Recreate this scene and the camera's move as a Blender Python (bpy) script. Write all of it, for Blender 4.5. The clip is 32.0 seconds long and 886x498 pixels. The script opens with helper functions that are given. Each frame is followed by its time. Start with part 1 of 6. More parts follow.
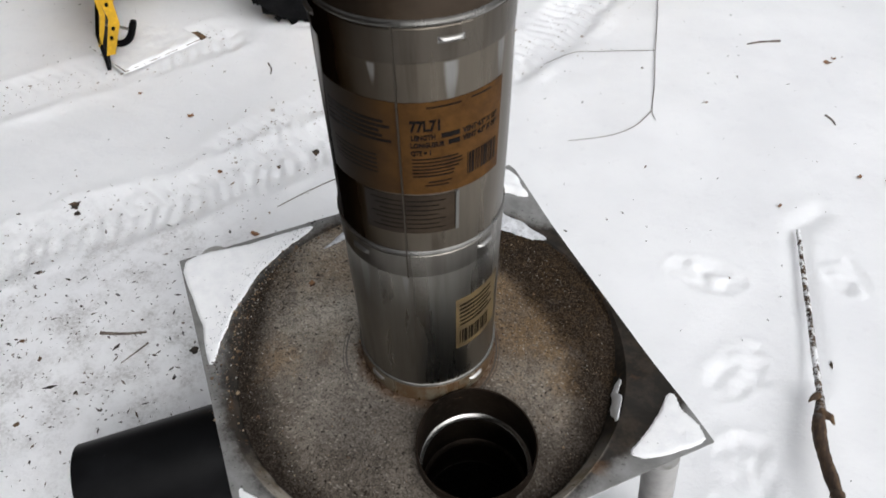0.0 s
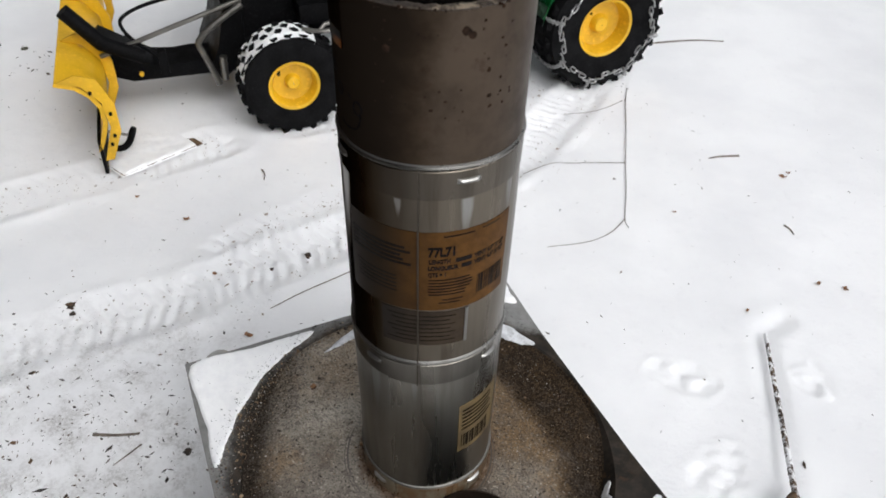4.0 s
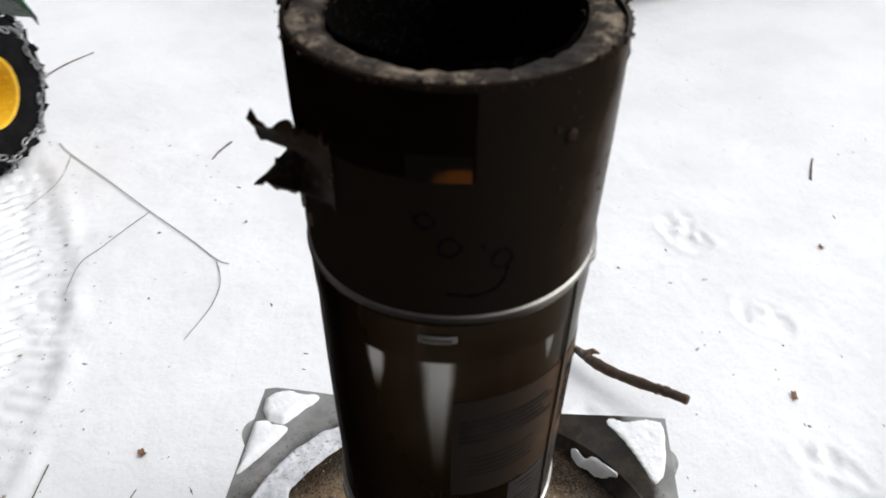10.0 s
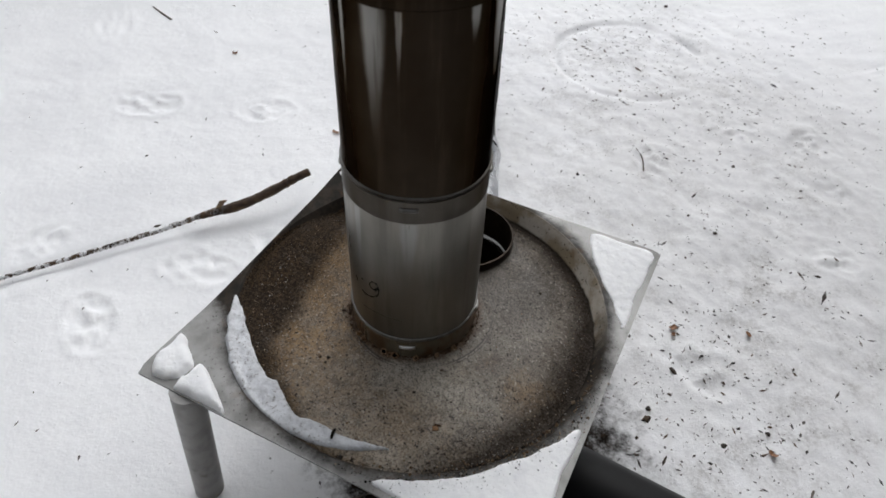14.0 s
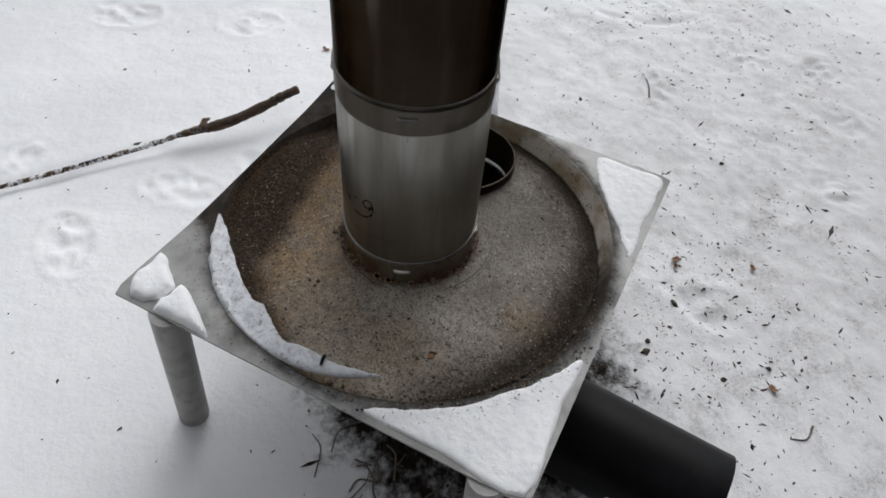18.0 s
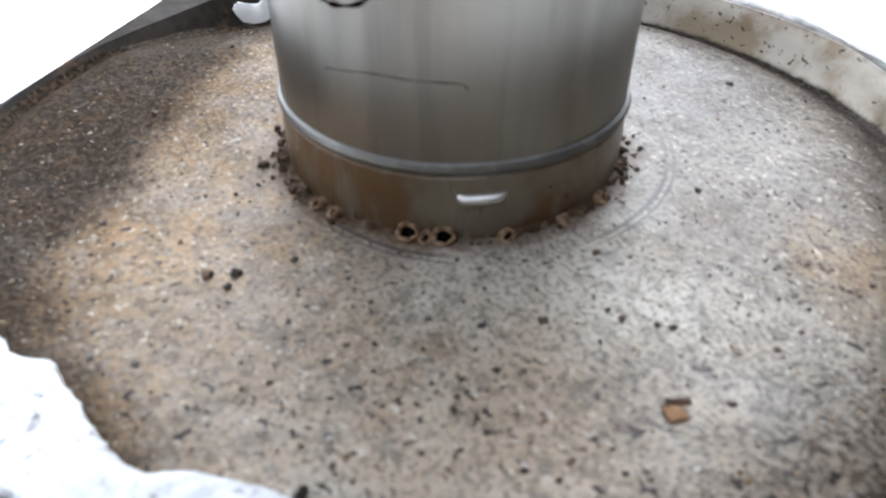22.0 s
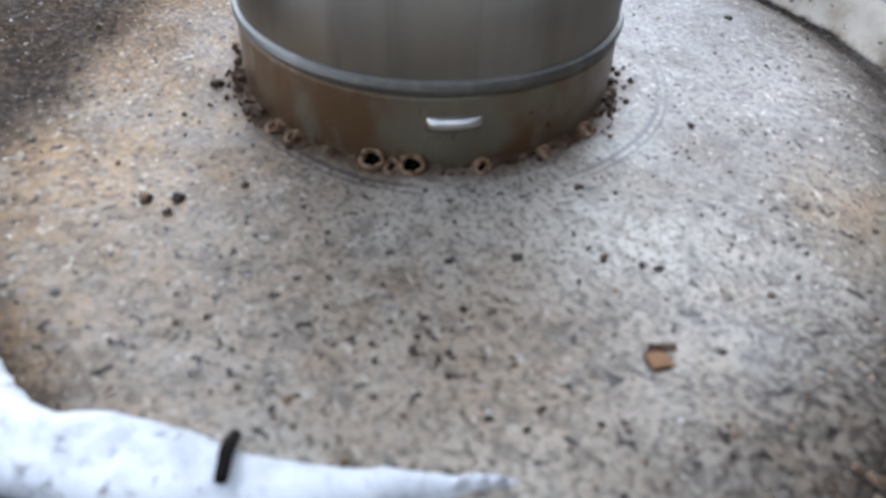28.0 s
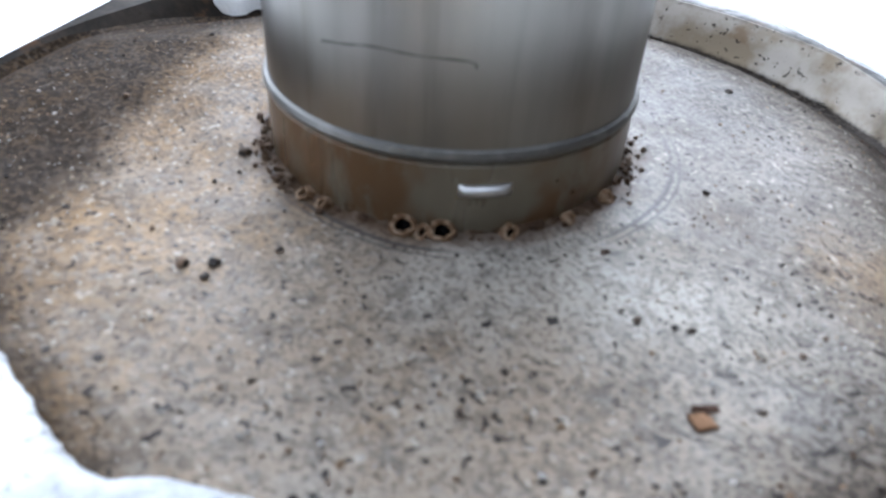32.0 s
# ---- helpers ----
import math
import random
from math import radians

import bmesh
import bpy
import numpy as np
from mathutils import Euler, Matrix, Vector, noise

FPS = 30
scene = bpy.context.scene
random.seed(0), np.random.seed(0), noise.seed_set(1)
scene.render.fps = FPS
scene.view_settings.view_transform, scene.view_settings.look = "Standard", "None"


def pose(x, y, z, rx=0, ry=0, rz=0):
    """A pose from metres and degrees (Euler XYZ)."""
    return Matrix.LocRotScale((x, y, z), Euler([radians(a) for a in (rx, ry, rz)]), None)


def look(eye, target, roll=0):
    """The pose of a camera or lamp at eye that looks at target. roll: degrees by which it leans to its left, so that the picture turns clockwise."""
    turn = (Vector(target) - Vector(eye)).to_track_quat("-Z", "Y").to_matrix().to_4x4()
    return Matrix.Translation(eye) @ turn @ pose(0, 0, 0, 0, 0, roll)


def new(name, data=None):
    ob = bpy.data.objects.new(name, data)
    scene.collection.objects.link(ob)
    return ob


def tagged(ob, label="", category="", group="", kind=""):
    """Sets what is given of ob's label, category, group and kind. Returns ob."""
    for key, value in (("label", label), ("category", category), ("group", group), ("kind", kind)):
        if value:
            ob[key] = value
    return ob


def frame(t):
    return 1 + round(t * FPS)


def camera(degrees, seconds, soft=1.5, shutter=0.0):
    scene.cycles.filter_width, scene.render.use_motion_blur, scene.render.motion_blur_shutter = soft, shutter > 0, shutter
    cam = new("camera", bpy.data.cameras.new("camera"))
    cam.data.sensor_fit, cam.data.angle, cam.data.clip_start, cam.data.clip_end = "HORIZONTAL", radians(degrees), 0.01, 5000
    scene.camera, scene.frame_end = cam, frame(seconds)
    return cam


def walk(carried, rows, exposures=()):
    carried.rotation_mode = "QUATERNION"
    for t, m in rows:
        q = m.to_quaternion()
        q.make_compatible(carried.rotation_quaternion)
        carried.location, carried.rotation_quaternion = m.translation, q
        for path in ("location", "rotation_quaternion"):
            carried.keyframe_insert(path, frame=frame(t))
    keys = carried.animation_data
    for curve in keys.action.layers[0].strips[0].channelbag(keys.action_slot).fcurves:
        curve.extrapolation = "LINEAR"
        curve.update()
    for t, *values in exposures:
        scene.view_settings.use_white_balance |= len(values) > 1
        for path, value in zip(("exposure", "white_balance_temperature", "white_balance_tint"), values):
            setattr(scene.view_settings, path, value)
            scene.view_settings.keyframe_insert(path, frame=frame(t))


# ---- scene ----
# ---- camera and its walk ----
cam = camera(63.9, 32.0, soft=1.7, shutter=0.25)
cam.data.dof.use_dof, cam.data.dof.focus_distance, cam.data.dof.aperture_fstop = True, 1.3, 10.0
ROWS = [
    (0, 0.3062, -0.6035, 1.3185, 42.18, 0.65, 22.47),
    (0.5, 0.2898, -0.6090, 1.3293, 44.11, -0.41, 22.46),
    (1, 0.2814, -0.6166, 1.3360, 44.83, -0.96, 23.30),
    (1.5, 0.2846, -0.6261, 1.3165, 42.89, -1.35, 23.17),
    (2, 0.2804, -0.6447, 1.2812, 38.77, -1.13, 22.81),
    (2.5, 0.2654, -0.6668, 1.2698, 36.97, -1.46, 21.07),
    (3, 0.2574, -0.6558, 1.3113, 41.51, -1.39, 20.27),
    (3.5, 0.2493, -0.6378, 1.3669, 46.76, -1.24, 19.88),
    (5.5, 0.4162, -0.8381, 1.4211, 52.16, -1.06, 26.33),
    (6, 0.4161, -0.8593, 1.4060, 50.82, 0.26, 26.54),
    (6.5, 0.3210, -0.8179, 1.3866, 49.73, -0.86, 19.49),
    (7, 0.1592, -0.7759, 1.3908, 51.63, -0.38, 7.67),
    (7.5, 0.0511, -0.6827, 1.3561, 51.45, -0.14, 0.33),
    (8, -0.0700, -0.5138, 1.3397, 49.79, 0.35, -7.84),
    (8.5, -0.1682, -0.4582, 1.3299, 49.16, -0.18, -22.33),
    (9, -0.2711, -0.4330, 1.3337, 49.68, -1.48, -31.12),
    (9.5, -0.2876, -0.4005, 1.3326, 51.87, -1.46, -34.74),
    (10, -0.2678, -0.3151, 1.3191, 49.82, -0.41, -39.51),
    (10.5, -0.3558, -0.1789, 1.3256, 49.37, -0.01, -65.86),
    (11, -0.4793, -0.1110, 1.3300, 50.01, -0.33, -79.13),
    (11.5, -0.6245, -0.0325, 1.3319, 51.36, 0.83, -85.08),
    (12, -0.7021, 0.0928, 1.3428, 51.58, 0.24, -92.82),
    (12.5, -0.7183, 0.2153, 1.3717, 53.93, 0.68, -104.83),
    (13, -0.7554, 0.2396, 1.3449, 51.39, -0.95, -107.19),
    (13.5, -0.7750, 0.2535, 1.2961, 44.50, -2.29, -107.75),
    (15.5, -0.7544, 0.2362, 1.3065, 48.83, -0.47, -109.85),
    (16, -0.7507, 0.2440, 1.2382, 40.79, -1.89, -110.43),
    (16.5, -0.7323, 0.2505, 1.2245, 37.69, -2.48, -108.57),
    (17, -0.7401, 0.2534, 1.2328, 38.49, -1.62, -107.49),
    (17.5, -0.7476, 0.2570, 1.2265, 37.30, -2.12, -107.27),
    (18, -0.7367, 0.2510, 1.2283, 39.95, -3.39, -107.89),
    (18.5, -0.6907, 0.2133, 1.1726, 39.56, -2.66, -108.96),
    (19, -0.5801, 0.1704, 1.0729, 39.87, -1.08, -110.97),
    (19.5, -0.4472, 0.2170, 0.9911, 40.40, 0.90, -121.76),
    (20, -0.3901, 0.2325, 0.7526, 40.18, 1.99, -123.11),
    (20.5, -0.3586, 0.2088, 0.5918, 47.29, -0.26, -125.00),
    (21, -0.3695, 0.2005, 0.5655, 50.36, -0.97, -123.78),
    (21.5, -0.3553, 0.2095, 0.5611, 51.08, -0.41, -123.20),
    (22, -0.3416, 0.2287, 0.5730, 51.26, -0.45, -120.30),
    (22.5, -0.3339, 0.2312, 0.5780, 51.45, -0.81, -118.72),
    (23, -0.3348, 0.2228, 0.5688, 50.26, -1.49, -119.39),
    (23.5, -0.3355, 0.2083, 0.5517, 48.66, -2.41, -119.83),
    (24, -0.3392, 0.1993, 0.5510, 48.42, -3.48, -120.01),
    (24.5, -0.3354, 0.2040, 0.5504, 48.22, -3.23, -120.38),
    (26.5, -0.3530, 0.1897, 0.5359, 47.36, -2.70, -121.27),
    (27, -0.3407, 0.1982, 0.5406, 48.05, -2.14, -121.28),
    (27.5, -0.3321, 0.2099, 0.5436, 48.21, -2.19, -120.35),
    (28, -0.3298, 0.2123, 0.5418, 47.77, -2.53, -120.36),
    (28.5, -0.3241, 0.2167, 0.5384, 47.25, -2.19, -120.34),
    (29, -0.3180, 0.2176, 0.5454, 47.47, -2.10, -120.02),
    (29.5, -0.3144, 0.2123, 0.5466, 47.63, -2.03, -120.87),
    (30, -0.3161, 0.2118, 0.5431, 47.71, -1.98, -120.96),
    (30.5, -0.3364, 0.1951, 0.5353, 47.42, -2.08, -122.63),
    (31, -0.3331, 0.1962, 0.5411, 49.29, -2.78, -122.98),
    (31.5, -0.3292, 0.2129, 0.5381, 51.25, -3.56, -122.16),
    (32, -0.3216, 0.2358, 0.5429, 53.26, -3.40, -121.62),
]
EXPOSE = [(0, 0.2, 6350, 10), (6, 0.35, 6400, 10), (8, 0.55, 6450, 10), (9.5, 0.43, 6400, 10), (10.5, 0.25, 6350, 10), (11.5, 0.1, 6350, 10), (13, 0.0, 6350, 10), (16, -0.1, 6300, 10), (19, -0.1, 6300, 10),
          (20.0, -0.02, 6400, 10), (20.4, 0.6, 6350, 10), (20.8, 1.3, 6200, 10), (23, 1.82, 5600, 10), (28, 1.70, 5400, 10), (32, 1.70, 5400, 10)]
walk(cam, [(t, pose(x, y, z, rx, ry, rz)) for t, x, y, z, rx, ry, rz in ROWS], EXPOSE)

# ---- overcast daylight ----
SUN_UP, SUN_TURN = 45.0, 125.0
world = bpy.data.worlds.new("overcast_sky")
scene.world = world
world.use_nodes = True
wn, wl = world.node_tree.nodes, world.node_tree.links
sky = wn.new("ShaderNodeTexSky")
sky.sky_type, sky.sun_disc = "NISHITA", False
sky.sun_elevation, sky.sun_rotation = radians(SUN_UP), radians(SUN_TURN)
sky.dust_density = 4.0
pale = wn.new("ShaderNodeHueSaturation")
pale.inputs["Saturation"].default_value = 0.12
wl.new(sky.outputs[0], pale.inputs["Color"])
wl.new(pale.outputs[0], wn["Background"].inputs["Color"])
wn["Background"].inputs["Strength"].default_value = 0.15
sun_data = bpy.data.lights.new("sun", "SUN")
sun_data.energy, sun_data.angle, sun_data.color = 0.55, radians(70), (1.0, 0.98, 0.95)
sun = new("sun", sun_data)
sun.matrix_world = look((math.sin(radians(SUN_TURN)) * 9, math.cos(radians(SUN_TURN)) * 9, 9 * math.tan(radians(SUN_UP))), (0, 0, 0))


# ---- materials ----
class Mat:
    """A node material: a small wrapper that keeps the code short."""

    def __init__(self, name, rough=0.6, metal=0.0, spec=0.5):
        self.m = bpy.data.materials.new(name)
        self.m.use_nodes = True
        self.n, self.l = self.m.node_tree.nodes, self.m.node_tree.links
        self.b = self.n["Principled BSDF"]
        self.b.inputs["Roughness"].default_value = rough
        self.b.inputs["Metallic"].default_value = metal
        self.b.inputs["Specular IOR Level"].default_value = spec
        self.co = self.n.new("ShaderNodeTexCoord").outputs["Object"]

    def put(self, socket, value):
        if hasattr(value, "links"):
            self.l.new(value, socket)
        elif isinstance(value, (tuple, list)) and len(value) == 3 and len(socket.default_value) == 4:
            socket.default_value = (*value, 1)
        else:
            socket.default_value = value

    def set(self, key, value):
        self.put(self.b.inputs[key], value)
        return self

    def noise(self, scale, detail=3, rough=0.55, vec=None, distort=0.0):
        t = self.n.new("ShaderNodeTexNoise")
        t.inputs["Scale"].default_value, t.inputs["Detail"].default_value = scale, detail
        t.inputs["Roughness"].default_value, t.inputs["Distortion"].default_value = rough, distort
        self.l.new(vec or self.co, t.inputs["Vector"])
        return t.outputs["Fac"]

    def cells(self, scale, out="Distance", vec=None):
        t = self.n.new("ShaderNodeTexVoronoi")
        t.inputs["Scale"].default_value = scale
        self.l.new(vec or self.co, t.inputs["Vector"])
        return t.outputs[out]

    def ramp(self, value, *stops):
        t = self.n.new("ShaderNodeValToRGB")
        e = t.color_ramp.elements
        while len(e) < len(stops):
            e.new(0.5)
        for el, (p, c) in zip(e, stops):
            el.position = p
            el.color = (*c, 1) if isinstance(c, tuple) else (c, c, c, 1)
        self.l.new(value, t.inputs[0])
        return t.outputs[0]

    def mix(self, fac, a, b, how="MIX"):
        t = self.n.new("ShaderNodeMix")
        t.data_type, t.blend_type = "RGBA", how
        self.put(t.inputs[0], fac)
        self.put(t.inputs[6], a)
        self.put(t.inputs[7], b)
        return t.outputs[2]

    def math(self, op, a, b=0.0, c=None, clamp=False):
        t = self.n.new("ShaderNodeMath")
        t.operation, t.use_clamp = op, clamp
        self.put(t.inputs[0], a)
        self.put(t.inputs[1], b)
        if c is not None:
            self.put(t.inputs[2], c)
        return t.outputs[0]

    def span(self, value, a, b, lo=0.0, hi=1.0):
        t = self.n.new("ShaderNodeMapRange")
        t.interpolation_type = "SMOOTHSTEP"
        for i, v in enumerate((value, a, b, lo, hi)):
            self.put(t.inputs[i], v)
        return t.outputs[0]

    def stretch(self, sx, sy, sz):
        t = self.n.new("ShaderNodeMapping")
        t.inputs["Scale"].default_value = (sx, sy, sz)
        self.l.new(self.co, t.inputs["Vector"])
        return t.outputs[0]

    def axis(self, k):
        t = self.n.new("ShaderNodeSeparateXYZ")
        self.l.new(self.co, t.inputs[0])
        return t.outputs[k]

    def dist(self, p, flat=True):
        t = self.n.new("ShaderNodeVectorMath")
        t.operation = "SUBTRACT"
        self.l.new(self.co, t.inputs[0])
        t.inputs[1].default_value = p
        out = t.outputs[0]
        if flat:
            m = self.n.new("ShaderNodeVectorMath")
            m.operation = "MULTIPLY"
            self.l.new(out, m.inputs[0])
            m.inputs[1].default_value = (1, 1, 0)
            out = m.outputs[0]
        t = self.n.new("ShaderNodeVectorMath")
        t.operation = "LENGTH"
        self.l.new(out, t.inputs[0])
        return t.outputs["Value"]

    def bump(self, value, strength=0.3, distance=0.01):
        t = self.n.new("ShaderNodeBump")
        t.inputs["Strength"].default_value, t.inputs["Distance"].default_value = strength, distance
        self.l.new(value, t.inputs["Height"])
        if self.b.inputs["Normal"].links:
            self.l.new(self.b.inputs["Normal"].links[0].from_socket, t.inputs["Normal"])
        self.l.new(t.outputs[0], self.b.inputs["Normal"])
        return self

    def island(self):
        return self.n.new("ShaderNodeNewGeometry").outputs["Random Per Island"]

    def chance(self):
        return self.n.new("ShaderNodeObjectInfo").outputs["Random"]


def plain(name, colour, rough=0.5, metal=0.0, vary=0.25, scale=30.0, bump=0.1, spec=0.5):
    """A painted or moulded surface with grime at two scales."""
    m = Mat(name, rough, metal, spec)
    fine, wide = m.noise(scale * 6, 4), m.noise(scale * 0.5, 3)
    dark = tuple(c * (1 - vary) for c in colour)
    c = m.mix(m.span(wide, 0.35, 0.7), colour, dark)
    c = m.mix(m.span(fine, 0.5, 0.75, 0, 0.6), c, tuple(min(1, x * 1.25 + 0.01) for x in colour))
    m.set("Base Color", c)
    m.set("Roughness", m.span(wide, 0.3, 0.7, rough * 0.85, min(1, rough * 1.2)))
    if bump:
        m.bump(fine, bump, 0.002)
    return m


# snow: two tones, soft clumps, fine crystals; under the stove bare earth, spread wider to paint the shade there
PIPE = (0.0133, 0.0114)
TOP = 0.347
snow = Mat("snow", 0.55, spec=0.25)
big, small, grit = snow.noise(2.5, 4), snow.noise(28, 5, 0.6), snow.noise(260, 3, 0.7)
tone = snow.mix(snow.span(big, 0.35, 0.68), (0.88, 0.885, 0.895), (0.82, 0.825, 0.84))
tone = snow.mix(snow.span(small, 0.58, 0.8, 0, 0.35), tone, (0.70, 0.70, 0.72))
worn = snow.math("ADD", snow.dist((-0.10, -0.10, 0)), snow.math("ADD", snow.math("MULTIPLY", snow.math("SUBTRACT", snow.noise(9, 6, 0.65), 0.5), 0.30), snow.math("MULTIPLY", snow.math("SUBTRACT", snow.noise(48, 5, 0.75), 0.5), 0.20)))
bare = snow.span(worn, 0.22, 0.35, 1, 0)
gx_, gy_ = snow.axis(0), snow.axis(1)
# wet bare ground under the car; its dark colour also paints the car's shade
wet = snow.math("MULTIPLY", snow.math("MULTIPLY", snow.span(gx_, 2.2, 2.5), snow.span(gy_, 1.9, 2.2)), snow.math("MULTIPLY", snow.span(gx_, 6.5, 6.2), snow.span(gy_, 3.5, 3.2)))
bare = snow.math("MAXIMUM", bare, wet)
# bark dust trodden into the snow by the stove and along the tracks
dusty = snow.math("MAXIMUM", snow.span(snow.dist((-0.10, -0.85, 0)), 0.8, 0.2), snow.math("MAXIMUM", snow.span(snow.dist((-0.80, -0.06, 0)), 0.60, 0.15), snow.math("MAXIMUM", snow.span(snow.dist((1.05, -1.15, 0)), 0.75, 0.2, 0, 0.8), snow.math("MAXIMUM", snow.span(snow.dist((-0.36, -0.70, 0)), 0.55, 0.2, 0, 0.9), snow.span(snow.dist((0.45, -1.0, 0)), 0.9, 0.3, 0, 0.7)))))
dusty = snow.math("MULTIPLY", dusty, snow.math("MULTIPLY", snow.math("MULTIPLY", snow.span(snow.noise(13, 6, 0.7), 0.38, 0.64), snow.span(snow.noise(4.2, 3, 0.6), 0.40, 0.58, 0.25, 1.0)), snow.span(snow.noise(120, 4, 0.75), 0.40, 0.62, 0.35, 1.0)))
# snow round (0.25, -1.25) toned greyer, with an uneven edge
trodden_grey = snow.math("ADD", snow.dist((0.25, -1.25, 0)), snow.math("MULTIPLY", snow.math("SUBTRACT", snow.noise(5, 4, 0.6), 0.5), 0.9))
tone = snow.mix(snow.span(trodden_grey, 1.15, 0.45, 0, 0.65), tone, (0.66, 0.655, 0.655))
tone = snow.mix(snow.math("MULTIPLY", dusty, 0.75), tone, (0.34, 0.325, 0.31))
earth = snow.ramp(snow.noise(70, 6, 0.7), (0.3, (0.006, 0.005, 0.004)), (0.55, (0.022, 0.016, 0.012)), (0.72, (0.06, 0.045, 0.033)), (0.82, (0.45, 0.45, 0.46)))
snow.set("Base Color", snow.mix(bare, tone, earth))
snow.set("Roughness", snow.span(bare, 0, 1, 0.5, 0.95))
snow.set("Specular IOR Level", snow.span(bare, 0, 1, 0.25, 0.03))
snow.bump(big, 0.10, 0.03).bump(small, 0.22, 0.010).bump(snow.noise(85, 4, 0.7), 0.3, 0.005).bump(grit, 0.35, 0.002)

fresh = Mat("settled_snow", 0.6, spec=0.2)
fs, fg = fresh.noise(40, 5, 0.6), fresh.noise(330, 3, 0.7)
sootfall = fresh.span(fresh.cells(95), 0.05, 0.1, 0.75, 0)
sootfall = fresh.math("MULTIPLY", sootfall, fresh.span(fresh.noise(24, 3), 0.42, 0.58))
fresh.set("Base Color", fresh.mix(sootfall, fresh.mix(fresh.span(fs, 0.4, 0.7), (0.90, 0.905, 0.91), (0.84, 0.845, 0.86)), (0.10, 0.09, 0.08)))
fresh.bump(fs, 0.5, 0.006).bump(fg, 0.4, 0.0015)

ashy_snow = Mat("ash_flecked_snow", 0.6, spec=0.2)
an = ashy_snow.noise(60, 5, 0.7)
dirt = ashy_snow.math("MULTIPLY", ashy_snow.span(ashy_snow.noise(150, 4, 0.75), 0.53, 0.66, 0, 0.85), ashy_snow.span(ashy_snow.noise(22, 4), 0.38, 0.60, 0.15, 1))
ashy_snow.set("Base Color", ashy_snow.mix(dirt, ashy_snow.mix(ashy_snow.span(an, 0.4, 0.7), (0.66, 0.675, 0.70), (0.46, 0.47, 0.49)), (0.12, 0.105, 0.09)))
ashy_snow.bump(an, 0.4, 0.006).bump(ashy_snow.noise(330, 3, 0.7), 0.4, 0.0015)

# galvanised sheet of the stove top, heat-stained and sooty round the dish
plate = Mat("galvanised_sheet", 0.42, 0.85)
rad = plate.dist((0.012, 0.0, 0))
px_, py_ = plate.axis(0), plate.axis(1)
blot, scr = plate.noise(14, 5, 0.6), plate.noise(60, 4, 0.6, plate.stretch(1, 7, 1))
ragged_n = plate.math("SUBTRACT", plate.noise(34, 6, 0.75), 0.5)
zinc = plate.mix(plate.span(blot, 0.35, 0.7), (0.30, 0.297, 0.29), (0.19, 0.187, 0.18))
zinc = plate.mix(plate.span(scr, 0.55, 0.8, 0, 0.3), zinc, (0.40, 0.40, 0.39))
# soot: a band outside the dish, broad towards the corner away from the feed, and thinner by the feed
reach = plate.math("ADD", plate.span(plate.dist((0.30, 0.17, 0)), 0.30, 0.10, 0.340, 0.46), plate.math("MULTIPLY", ragged_n, 0.05))
sootband = plate.span(plate.math("SUBTRACT", rad, reach), -0.02, 0.018, 0.93, 0)
zinc = plate.mix(sootband, zinc, plate.mix(plate.span(plate.noise(24, 5, 0.7), 0.4, 0.65), (0.010, 0.0075, 0.0055), (0.032, 0.023, 0.015)))
tan_wall = plate.math("MULTIPLY", plate.span(plate.math("ADD", rad, plate.math("MULTIPLY", ragged_n, 0.008)), 0.308, 0.311), plate.span(plate.math("ADD", rad, plate.math("MULTIPLY", ragged_n, 0.008)), 0.331, 0.325))
tan_wall = plate.math("MULTIPLY", tan_wall, plate.math("MULTIPLY", plate.span(py_, -0.02, -0.16), plate.span(plate.math("ADD", px_, plate.math("MULTIPLY", ragged_n, 0.1)), -0.17, -0.06)))
zinc = plate.mix(plate.math("MULTIPLY", tan_wall, 0.85), zinc, plate.mix(plate.span(blot, 0.4, 0.6), (0.55, 0.50, 0.43), (0.32, 0.26, 0.18)))
rust = plate.math("MULTIPLY", plate.span(plate.noise(19, 6, 0.65), 0.56, 0.68), plate.span(rad, 0.375, 0.31))
zinc = plate.mix(plate.math("MULTIPLY", rust, 0.5), zinc, (0.16, 0.085, 0.038))
# narrow near-black line along the groove, its edge broken by noise
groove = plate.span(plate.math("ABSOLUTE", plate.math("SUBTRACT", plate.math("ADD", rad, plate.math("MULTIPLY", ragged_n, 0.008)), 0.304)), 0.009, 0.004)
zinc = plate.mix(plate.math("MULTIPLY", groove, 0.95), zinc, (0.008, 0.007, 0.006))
spatter = plate.math("MULTIPLY", plate.span(plate.noise(170, 3, 0.6), 0.62, 0.68), plate.span(rad, 0.40, 0.34))
zinc = plate.mix(plate.math("MULTIPLY", spatter, 0.8), zinc, (0.03, 0.025, 0.02))
plate.set("Base Color", zinc)
plate.set("Metallic", plate.span(plate.math("ADD", sootband, plate.math("ADD", rust, tan_wall)), 0.05, 0.6, 0.45, 0.0))
plate.set("Specular IOR Level", plate.span(sootband, 0.0, 0.8, 0.35, 0.02))
plate.set("Roughness", plate.span(blot, 0.3, 0.7, 0.48, 0.62))
plate.bump(blot, 0.08, 0.004).bump(plate.noise(300, 3), 0.12, 0.0008)

